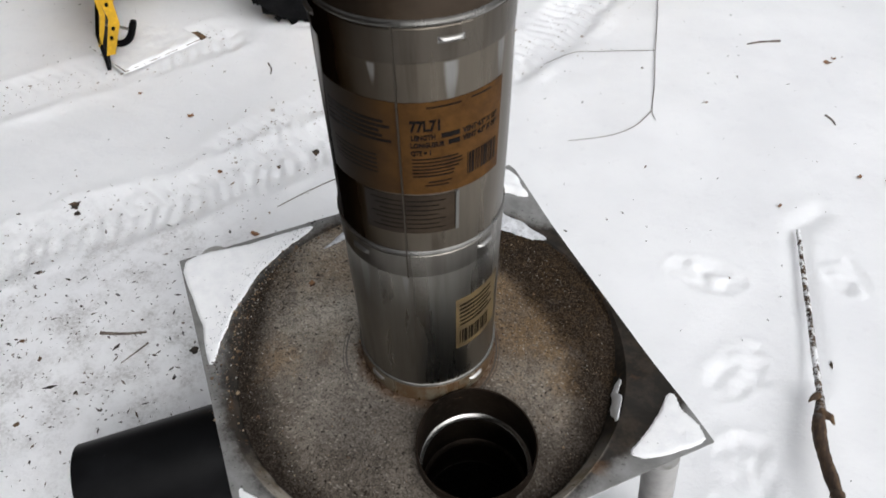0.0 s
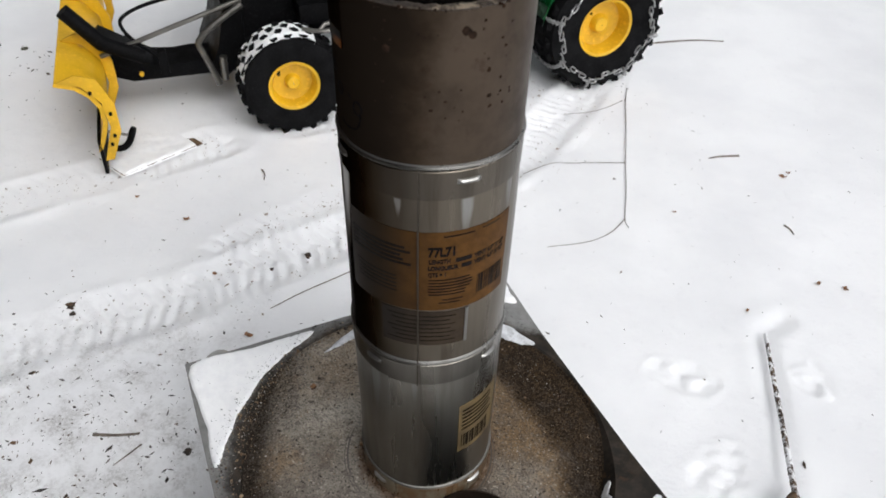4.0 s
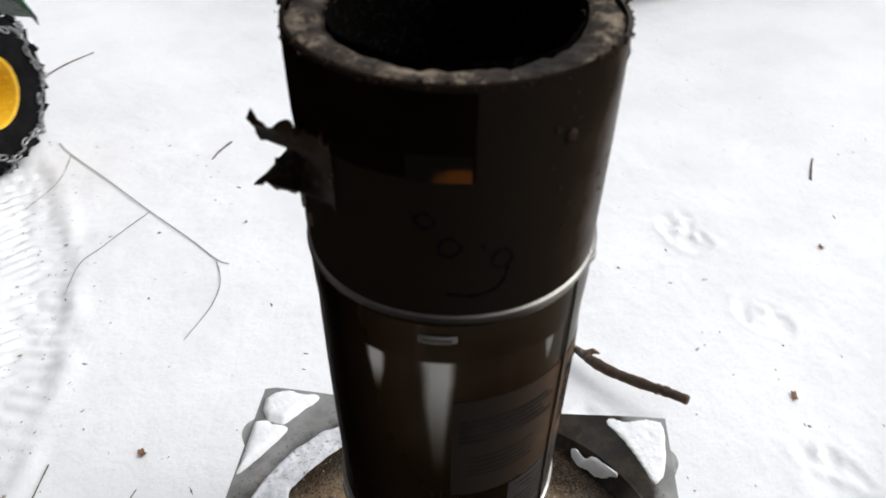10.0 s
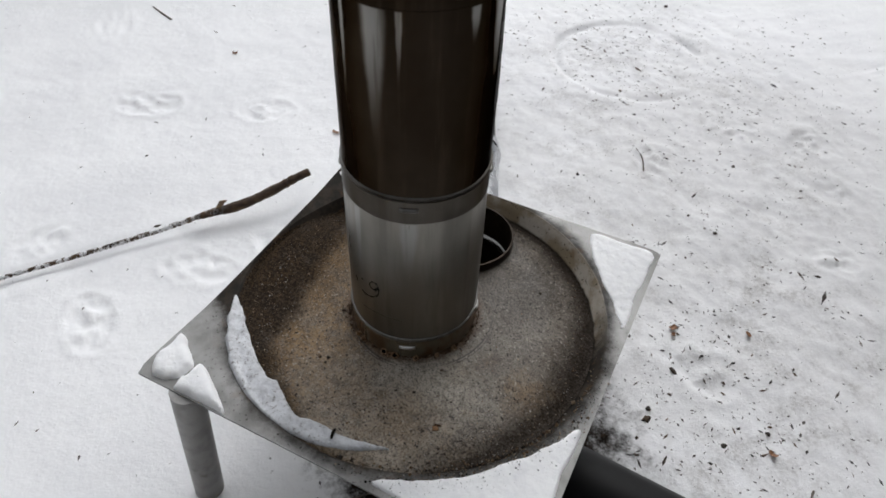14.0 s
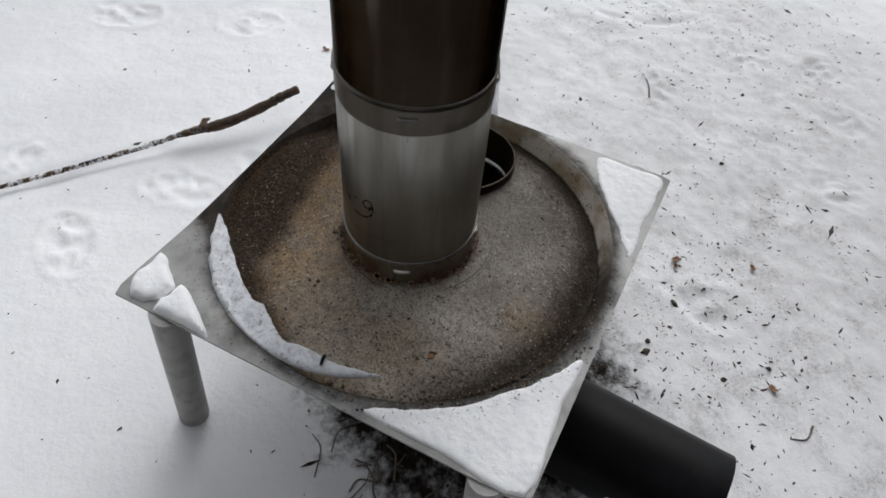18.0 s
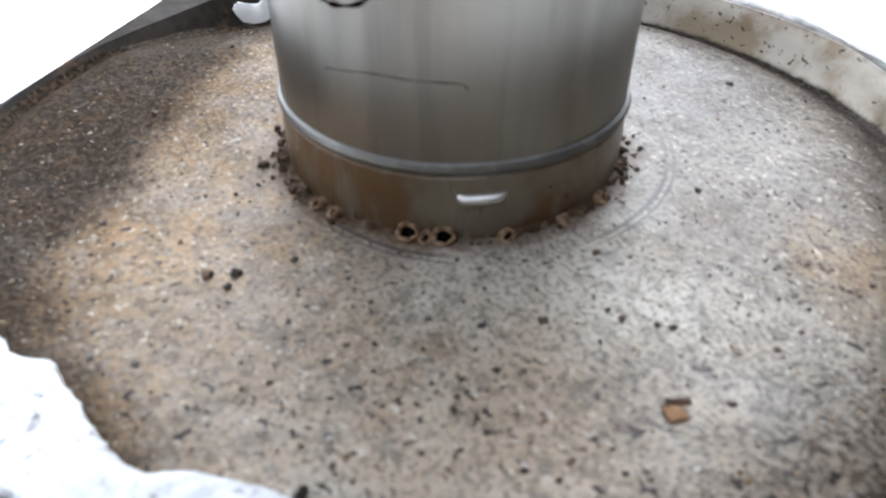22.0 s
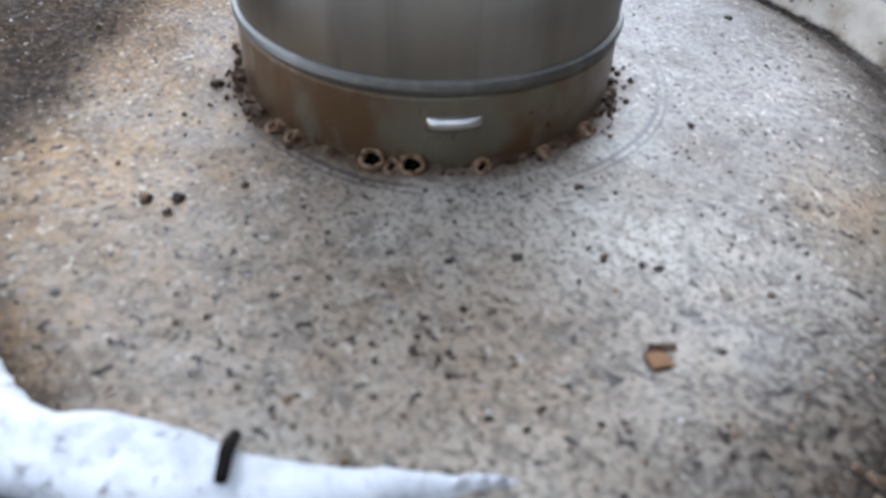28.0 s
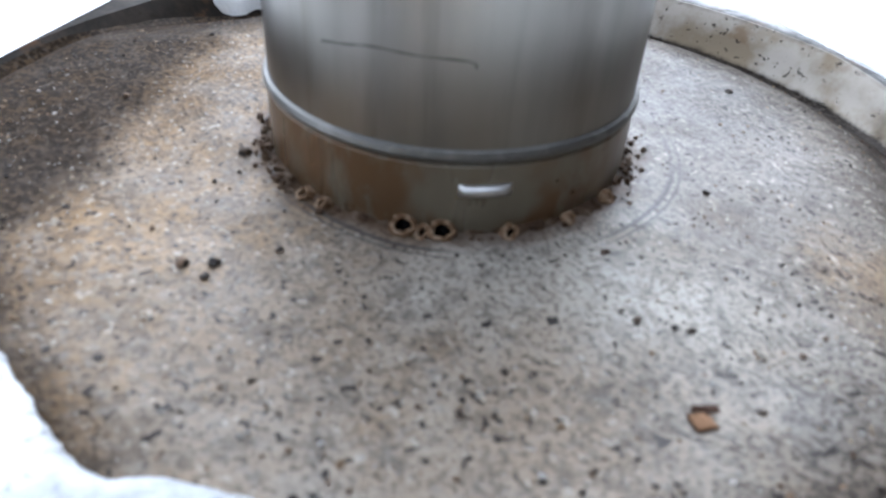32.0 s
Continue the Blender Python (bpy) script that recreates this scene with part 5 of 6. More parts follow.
for name, mt, many in (("rim_grit", tan_crumb, 480), ("rim_ash", pale_crumb, 200), ("rim_char", dark_crumb, 650)):
    vs, fs = [], []
    for _ in range(many):
        a = radians(rnd.gauss(186, 20))
        r = rnd.gauss(0.328, 0.011)
        x, y, s, k = DISH.x + r * math.cos(a), DISH.y + r * math.sin(a), 0.0011 * math.exp(rnd.gauss(0, 0.45)), len(vs)
        z, t = surf(x, y) + (0.0025 if r < 0.322 else 0.0), rnd.uniform(0, 6.28)
        vs += [(x + s * rnd.uniform(0.7, 1.3) * math.cos(t + q), y + s * rnd.uniform(0.7, 1.3) * math.sin(t + q), z) for q in (0, 1.8, 3.3, 4.7)] + [(x, y, z + s * 1.1)]
        fs += [(k, k + 1, k + 4), (k + 1, k + 2, k + 4), (k + 2, k + 3, k + 4), (k + 3, k, k + 4)]
    me = bpy.data.meshes.new(name)
    me.from_pydata(vs, [], fs)
    tagged(solid(name, me, mt, "coarse ash and grit spilt over the dish rim", "grit", smooth=False), kind="stuff")
for x, y, s in ((0.043, 0.132, 0.0055), (-0.050, 0.179, 0.0042), (-0.044, 0.192, 0.0045), (-0.058, 0.186, 0.003), (-0.174, 0.029, 0.0026), (-0.182, 0.128, 0.0026), (-0.113, -0.085, 0.0026), (0.145, 0.176, 0.003), (-0.225, -0.02, 0.002), (-0.054, 0.149, 0.0028), (-0.017, -0.219, 0.004), (0.236, 0.092, 0.003), (-0.226, 0.051, 0.0026)):
    b = bmesh.new()
    bmesh.ops.create_icosphere(b, subdivisions=2, radius=s)
    for v in b.verts:
        v.co *= 0.75 + 0.55 * noise.noise((v.co.x * 400 + x * 90, v.co.y * 400, v.co.z * 400))
        v.co.z *= 0.6
    solid("charcoal_crumb", b, dark_crumb, "charred crumb lying on the ashy dish", "crumb", Matrix.Translation((x, y, surf(x, y) + 0.0035 + s * 0.25)), "crumbs on the dish")


def flake(sx, sy, bend, seed):
    bm = bmesh.new()
    g = []
    for j in range(5):
        row = []
        for i in range(6):
            u, v = i / 5 - 0.5, j / 4 - 0.5
            k = 1 + 0.3 * noise.noise((i * 0.9, j * 0.8, seed))
            row.append((u * sx * k, v * sy * k, bend * (u * u * 3 + 0.8 * noise.noise((u * 3, v * 3, seed)))))
        g.append(row)
    up = [[bm.verts.new(p) for p in row] for row in g]
    dn = [[bm.verts.new((p[0], p[1], p[2] - 0.0007)) for p in row] for row in g]
    for j in range(4):
        for i in range(5):
            bm.faces.new((up[j][i], up[j][i + 1], up[j + 1][i + 1], up[j + 1][i]))
            bm.faces.new((dn[j][i], dn[j + 1][i], dn[j + 1][i + 1], dn[j][i + 1]))
    rim = [(0, i) for i in range(5)] + [(j, 5) for j in range(4)] + [(4, i) for i in range(5, 0, -1)] + [(j, 0) for j in range(4, 0, -1)]
    for k in range(len(rim)):
        (j, i), (q, p) = rim[k], rim[(k + 1) % len(rim)]
        bm.faces.new((up[j][i], dn[j][i], dn[q][p], up[q][p]))
    return bm


chip = thing("bark_flake", "folded brown flake of bark lying on the ashy dish", "flake", pose(-0.229, 0.047, surf(-0.229, 0.047) + 0.0040, 0, 0, -120))
part("outer_face", flake(0.0105, 0.0036, 0.0018, 3), chip_dark, chip, "dark outer bark", m=pose(0.0, 0.0026, 0.0012, 14, 0, 0))
part("inner_face", prism([(-0.0058, -0.0006), (-0.0058, 0.0008), (-0.001, 0.0014), (0.003, 0.0006), (0.003, -0.0004)], 0.008, 0.0003), chip_tan, chip, "paler inner bark", m=pose(-0.001, -0.003, 0.0006, -6, 4, 12))

# ---- air duct and black pipes ----
def straight(name, p0, p1, r, mt, parent, label, wall=0.0025, beads=()):
    p0, p1 = Vector(p0), Vector(p1)
    ln = (p1 - p0).length
    m = Matrix.Translation(p0) @ (p1 - p0).to_track_quat("Z", "Y").to_matrix().to_4x4()
    prof = [(r - wall, 0.0), (r, 0.0)]
    for b in sorted(beads):
        prof += [(r, b - 0.006), (r + 0.004, b), (r, b + 0.006)]
    prof += [(r, ln), (r - wall, ln)]
    return part(name, lathe(prof, 64, closed=True, wobble=lambda a, h: 0.0012 * math.sin(2 * a + h * 3)), mt, parent, label, m=m)


WAY = Vector((0.935, -0.355, 0)).normalized()
JOIN, TAIL = Vector((0.735, -0.362, 0.088)), Vector((1.165, -0.525, 0.082))
duct = thing("air_duct", "galvanised elbow and duct with a black end pipe lying in snow", "duct")
arc = [Vector((FEED.x, FEED.y, 0.24)) + WAY * (0.15 * (1 - math.cos(t))) + Vector((0, 0, -0.15 * math.sin(t))) for t in [radians(d) for d in (50, 60, 70, 80, 90)]] + [Vector((FEED.x, FEED.y, 0.09)) + WAY * 0.25]
elbow = part("elbow", sweep(arc, [0.084] * len(arc), 48, caps=False), galv, duct, "gored galvanised elbow")
for p, q in ((arc[1], arc[2]), (arc[3], arc[4]), (arc[4], arc[5])):
    mid, d = (p + q) / 2, (q - p).normalized()
    part("rib", lathe([(0.083, -0.008), (0.0905, -0.003), (0.0905, 0.003), (0.083, 0.008)], 48), galv, elbow, "rolled elbow rib", m=Matrix.Translation(mid) @ d.to_track_quat("Z", "Y").to_matrix().to_4x4())
straight("duct_length", arc[-1], JOIN, 0.086, galv, duct, "bright galvanised length", beads=((JOIN - arc[-1]).length - 0.035,))
part("duct_seam", sweep([arc[-1] + Vector((0.02, 0.055, 0.066)), JOIN + Vector((0.02, 0.055, 0.066))], 0.003, 6), galv, duct)
straight("end_pipe", JOIN - WAY * 0.05, TAIL, 0.0765, black_pipe, duct, "black enamelled end pipe")
part("duct_sticker", box(0.05, 0.03, 0.002, 0.0005, (0, 0, 0)), gold, duct, "torn paper sticker", m=Matrix.Translation(Vector((0.43, -0.247, 0.088)) + Vector((-0.29, -0.77, -0.13)).normalized() * 0.0868 + Vector((0.0, 0.0, 0.0))) @ Vector((-0.33, -0.9, 0.16)).to_track_quat("Z", "Y").to_matrix().to_4x4())


def cap(parent, label, p0, p1, r, a0, a1, thick, seed):
    """Snow lying along the top of a pipe, between two angles from the vertical."""
    p0, p1 = Vector(p0), Vector(p1)
    d = (p1 - p0).normalized()
    side = d.cross(Vector((0, 0, 1))).normalized()
    up = side.cross(d)
    n, w = max(8, int((p1 - p0).length / 0.006)), 16
    bm = bmesh.new()
    top, low = [], []
    for i in range(n + 1):
        c = p0.lerp(p1, i / n)
        jit = [5 * noise.noise((i * 0.35, seed, k)) + 3 * noise.noise((i * 1.1, seed + 3, k)) for k in (0, 7)]
        t, l = [], []
        for k in range(w + 1):
            v = k / w
            a = radians(a0 + jit[0] + (a1 + jit[1] - a0 - jit[0]) * v)
            h = thick * max(0, 1 - abs(2 * v - 1) ** 4) * (0.9 + 0.13 * noise.noise((i * 0.22, k * 0.25, seed))) * (1 if 0 < i < n else 0.1)
            q = side * math.sin(a) + up * math.cos(a)
            t.append(bm.verts.new(c + q * (r + 0.001 + h)))
            l.append(bm.verts.new(c + q * (r - 0.001)))
        top.append(t)
        low.append(l)
    for i in range(n):
        for k in range(w):
            bm.faces.new((top[i][k], top[i][k + 1], top[i + 1][k + 1], top[i + 1][k]))
            bm.faces.new((low[i][k], low[i + 1][k], low[i + 1][k + 1], low[i][k + 1]))
        for k in (0, w):
            bm.faces.new((top[i][k], top[i + 1][k], low[i + 1][k], low[i][k]))
    for i in (0, n):
        for k in range(w):
            bm.faces.new((top[i][k], top[i][k + 1], low[i][k + 1], low[i][k]))
    part("snow_cap", bm, fresh, parent, label)


cap(duct, "snow lying along the black end pipe", JOIN + WAY * 0.012, TAIL, 0.0765, -40, 6, 0.010, 21)
cap(duct, "snow lying along the galvanised duct", arc[-1] + WAY * 0.04, JOIN - WAY * 0.01, 0.087, -62, 34, 0.013, 22)
flue_out = thing("stovepipe", "short length of black stovepipe lying under the stove", "pipe")
OUT0, OUT1 = Vector((-0.487, -0.362, 0.098)), Vector((-0.08, 0.004, 0.104))
straight("pipe_wall", OUT0, OUT1, 0.088, black_pipe, flue_out, "", 0.004)
ALONG = (OUT1 - OUT0).normalized()
rnd = random.Random(33)
for k in range(6):
    u, a, ln = 0.03 + 0.022 * k, rnd.gauss(-84, 2.0), rnd.uniform(0.006, 0.020)
    cap(flue_out, "frost clinging to the pipe's flank", OUT0 + ALONG * u, OUT0 + ALONG * (u + ln), 0.088, a - rnd.uniform(0.5, 2.0), a + rnd.uniform(0.5, 1.5), 0.0005, 40 + k)


# ---- stick, twigs, leaves ----
def limb(name, points, radii, mt, label, category, sides=9, group="", rough=0.25, seed=1):
    line = smooth_line(points, 7)
    rr = np.interp(np.linspace(0, 1, len(line)), np.linspace(0, 1, len(radii)), radii)
    rr = [r * (1 + rough * noise.noise((i * 0.7, seed, 0)) + rough * 0.6 * noise.noise((i * 2.1, seed, 5))) for i, r in enumerate(rr)]
    return solid(name, sweep(line, rr, sides), mt, label, category, group=group)


stick = thing("stick", "long crooked dead branch half sunk in the snow", "stick")
line = smooth_line([(0.649, 0.885, 0.004), (0.664, 0.79, 0.004), (0.690, 0.62, 0.008), (0.708, 0.47, 0.020), (0.718, 0.365, 0.034), (0.716, 0.31, 0.040), (0.722, 0.25, 0.048), (0.742, 0.17, 0.062), (0.752, 0.13, 0.072), (0.762, 0.085, 0.080)], 8)
rr = np.interp(np.linspace(0, 1, len(line)), [0, 0.15, 0.4, 0.5, 0.55, 0.75, 1], [0.0050, 0.0056, 0.0070, 0.0105, 0.013, 0.0125, 0.0105])
part("branch", sweep(line, [r * (1 + 0.3 * noise.noise((i * 0.6, 4, 0)) + 0.15 * noise.noise((i * 1.9, 4, 3))) for i, r in enumerate(rr)], 12), snowy_bark, stick)
part("knot", sweep([(0.716, 0.335, 0.04), (0.735, 0.325, 0.049), (0.742, 0.312, 0.047)], [0.011, 0.007, 0.002], 8), bark, stick, "broken side stub")
part("knot", sweep([(0.712, 0.375, 0.036), (0.700, 0.362, 0.043), (0.694, 0.35, 0.044)], [0.010, 0.005, 0.002], 8), bark, stick, "broken side stub")


def flat(points, lift=0.004):
    return [(x, y, lie(x, y, lift)) for x, y in points]


twig = thing("branching_twig", "thin forked twig lying on the snow", "twig")
for pts, r in (([(0.06, 2.15), (0.069, 2.058), (0.112, 1.82), (0.151, 1.585), (0.185, 1.40), (0.207, 1.248), (0.226, 1.21)], (0.0016, 0.0015, 0.0012)), ([(0.207, 1.248), (0.175, 1.16), (0.116, 1.091), (0.01, 1.021)], (0.0013, 0.0008)),
               ([(0.151, 1.585), (0.05, 1.54), (-0.03, 1.50), (-0.098, 1.467), (-0.17, 1.37)], (0.0012, 0.0007)), ([(0.069, 2.058), (0.0, 1.94), (-0.06, 1.89), (-0.139, 1.839)], (0.0012, 0.0007))):
    ln = smooth_line(flat(pts), 6)
    part("shoot", sweep(ln, list(np.interp(np.linspace(0, 1, len(ln)), np.linspace(0, 1, len(r)), r)), 6), twig_m, twig)
limb("grass_stem", flat([(-0.361, 0.861), (-0.45, 0.75), (-0.526, 0.633), (-0.58, 0.55), (-0.627, 0.465)], 0.006), (0.0017, 0.0012), twig_m, "thin dry stem lying on the snow", "stem", 5)
TWIGS = [([(-0.787, -0.036), (-0.74, -0.018), (-0.692, 0.006)], 0.004), ([(-0.67, -0.015), (-0.68, -0.05), (-0.69, -0.084)], 0.002), ([(0.53, 1.80), (0.466, 1.766), (0.43, 1.74)], 0.004), ([(-0.66, -0.42), (-0.62, -0.47), (-0.58, -0.52)], 0.005),
         ([(-0.60, -0.50), (-0.55, -0.49), (-0.50, -0.51)], 0.003), ([(-0.62, -0.47), (-0.64, -0.52)], 0.003), ([(0.02, 2.6), (0.25, 2.75), (0.4, 2.8)], 0.004), ([(-0.39, -0.69), (-0.41, -0.66), (-0.40, -0.63)], 0.0022),
         ([(-0.28, 0.66), (-0.24, 0.69)], 0.0018), ([(-1.02, 1.05), (-0.98, 1.0)], 0.003), ([(1.05, 1.3), (1.12, 1.34)], 0.003), ([(1.9, 0.4), (2.02, 0.46)], 0.004), ([(0.60, -0.87), (0.66, -0.90), (0.70, -0.90)], 0.0025), ([(0.69, 1.42), (0.72, 1.38)], 0.003)]
rnd = random.Random(5)
for k in range(16):
    x, y, a, ln = rnd.gauss(-0.25, 0.055), rnd.gauss(0.15, 0.06), rnd.uniform(0, 6.28), rnd.uniform(0.02, 0.05)
    TWIGS.append(([(x, y), (x + ln * math.cos(a) + 0.006, y + ln * math.sin(a)), (x + 1.7 * ln * math.cos(a + 0.3), y + 1.7 * ln * math.sin(a + 0.3))], rnd.uniform(0.0010, 0.0022)))
for k, (pts, r) in enumerate(TWIGS):
    limb("twig", flat(pts if len(pts) > 2 else [pts[0], tuple((a + b) / 2 + 0.004 for a, b in zip(*pts)), pts[1]], r * 0.6), (r, r * 0.6), twig_m, "short dead twig on the snow", "twig", 6, "twigs on the snow", 0.3, k)
LEAVES = [(-0.628, 0.359, 0.028), (-1.082, 0.712, 0.026), (-0.198, 0.764, 0.030), (0.683, 1.716, 0.032), (0.70, 1.75, 0.02), (1.028, -0.038, 0.028), (0.048, -0.635, 0.030), (0.03, -0.625, 0.02), (-0.30, -0.66, 0.026), (0.79, 1.165, 0.022), (0.864, 1.169, 0.026), (-0.85, 0.53, 0.022),
          (-1.30, 0.75, 0.018), (0.60, 0.97, 0.016), (1.245, 0.961, 0.024), (-0.02, -0.80, 0.022), (0.35, 1.35, 0.018), (1.6, 0.2, 0.025), (1.7, -0.5, 0.02)]
for k, (x, y, s) in enumerate(LEAVES):
    s *= 0.7
    solid("dry_leaf", flake(s, s * 0.6, s * 0.25, k), leaf_m, "curled brown scrap of leaf on the snow", "leaf", pose(x, y, lie(x, y, 0.004), 10 * math.sin(k), 8, 47 * k), "leaves on the snow")
for k, (x, y, s) in enumerate([(-0.56, 0.005, 0.030), (-0.65, 0.71, 0.035), (-1.13, 0.27, 0.045), (-1.11, 0.25, 0.03), (-0.80, -0.285, 0.022), (-0.15, -0.45, 0.03), (-0.13, -0.47, 0.02), (-0.252, -0.576, 0.022), (-0.06, -0.57, 0.026), (-0.72, 0.62, 0.02), (-0.94, -0.12, 0.02), (-0.255, -0.68, 0.02), (1.02, -1.02, 0.02), (1.13, -0.97, 0.018), (0.302, -0.92, 0.02), (1.82, -1.0, 0.03), (1.53, -1.5, 0.03), (0.55, -1.15, 0.02), (-1.05, 0.05, 0.024), (0.13, 1.47, 0.02)]):
    s *= 0.7
    b = bmesh.new()
    bmesh.ops.create_icosphere(b, subdivisions=2, radius=s / 2)
    for v in b.verts:
        v.co *= 0.7 + 0.9 * noise.noise((v.co.x * 110 + k, v.co.y * 110, v.co.z * 110))
        v.co.z *= 0.5
    solid("earth_clod", b, dark_crumb, "dark clod of bark and earth on the snow", "clod", pose(x, y, lie(x, y, s * 0.12), 0, 0, 50 * k), "clods on the snow")


def litter(name, count, size, mt, label, weight, seed, box_xy=(-2.0, 2.4, -2.2, 2.2)):
    rnd = random.Random(seed)
    vs, fs, pts = [], [], []
    while len(pts) < count:
        x, y = rnd.uniform(box_xy[0], box_xy[1]), rnd.uniform(box_xy[2], box_xy[3])
        if rnd.random() < weight(x, y):
            pts.append((x, y))
    hs = ground_height([p[0] for p in pts], [p[1] for p in pts])
    for (x, y), z in zip(pts, hs):
        s = size * math.exp(rnd.gauss(0, 0.5))
        a, k, ln = rnd.uniform(0, 6.28), len(vs), rnd.choice((1, 1, 1.4, 2.6))
        for dx, dy, dz in ((ln, 0, 0.1), (-0.3, 0.6, 0), (-ln, -0.1, 0.1), (0.2, -0.6, 0), (0.1, 0.1, 0.6)):
            j = rnd.uniform(0.7, 1.3) * s
            vs.append((x + (dx * math.cos(a) - dy * math.sin(a)) * j, y + (dx * math.sin(a) + dy * math.cos(a)) * j, z + dz * j))
        fs += [(k, k + 1, k + 4), (k + 1, k + 2, k + 4), (k + 2, k + 3, k + 4), (k + 3, k, k + 4)]
    me = bpy.data.meshes.new(name)
    me.from_pydata(vs, [], fs)
    tagged(solid(name, me, mt, label, "litter", smooth=False), kind="stuff")


def g2(x, y, cx, cy, w):
    return math.exp(-((x - cx) ** 2 + (y - cy) ** 2) / w ** 2)


track_line = TRACKS[0][0]


def by_track(x, y):
    d, _ = near_line(np.array([x]), np.array([y]), track_line)
    return math.exp(-(float(d[0]) / 0.14) ** 2)


litter("bark_litter", 4200, 0.0018, dark_crumb, "scattered bark crumbs on the snow", lambda x, y: 0.014 + 0.9 * g2(x, y, -0.15, -0.55, 0.28) + 0.5 * g2(x, y, 1.2, -1.15, 0.3) + 0.25 * g2(x, y, 0.9, -1.4, 0.7) + 0.75 * g2(x, y, -0.78, -0.06, 0.36), 41)
litter("bark_chips", 1000, 0.0021, dark_crumb, "long dark chips of bark on the snow", lambda x, y: 0.004 + (0.9 * g2(x, y, -0.15, -0.72, 0.34) + 0.6 * g2(x, y, 0.25, -1.0, 0.4) + 0.6 * g2(x, y, -0.85, -0.15, 0.32) + 0.4 * g2(x, y, 1.1, -1.1, 0.5)) * ease(noise.noise((x * 9, y * 9, 4)), 0.0, 0.4), 47)
litter("track_grit", 500, 0.0012, tan_crumb, "sandy grit in the tyre track", lambda x, y: 0.005 + 0.9 * by_track(x, y), 42, (-1.6, 0.3, -0.4, 2.2))

track_m = plain("track_dirt", (0.42, 0.37, 0.33), 0.9, 0, 0.5, 40, 0, 0.1)
rnd = random.Random(8)
spots = []
for line, half, deep in TRACKS:
    legs = [(Vector(p), Vector(q)) for p, q in zip(line, line[1:])]
    for _ in range(int(800 * half / 0.085)):
        p, q = rnd.choices(legs, [(b - a).length for a, b in legs])[0]
        d = (q - p).normalized()
        spots.append(p.lerp(q, rnd.random()) + Vector((-d.y, d.x)) * rnd.gauss(0, half * 0.75))
vs, fs = [], []
for c, z in zip(spots, ground_height([c.x for c in spots], [c.y for c in spots]).tolist()):
    s, a, k = 0.0013 * math.exp(rnd.gauss(0, 0.6)), rnd.uniform(0, 6.28), len(vs)
    for t in (0, 1.7, 3.1, 4.6):
        vs.append((c.x + s * rnd.uniform(0.7, 1.6) * math.cos(a + t), c.y + s * rnd.uniform(0.7, 1.6) * math.sin(a + t), z + 0.0002))
    vs.append((c.x, c.y, z + s * 0.6))
    fs += [(k, k + 1, k + 4), (k + 1, k + 2, k + 4), (k + 2, k + 3, k + 4), (k + 3, k, k + 4)]
me = bpy.data.meshes.new("tyre_track_dirt")
me.from_pydata(vs, [], fs)
tagged(solid("tyre_track_dirt", me, track_m, "brown dirt pressed into the tyre tracks", "litter", smooth=False), kind="stuff")

litter("bark_scraps", 260, 0.0032, dark_crumb, "dark scraps of bark by the wooden frame", lambda x, y: g2(x, y, -2.55, 0.84, 0.16) + 0.35 * g2(x, y, -2.2, 0.86, 0.14) + 0.25 * g2(x, y, -2.3, 1.35, 0.15), 44, (-2.9, -1.9, 0.5, 1.6))

# ---- lawn tractor with a plough ----
HEAD = math.degrees(math.atan2(-0.662, -0.749))
tractor = thing("lawn_tractor", "green and yellow lawn tractor with snow chains and a front plough", "tractor", pose(-0.369, 2.512, 0, 0, 0, HEAD))


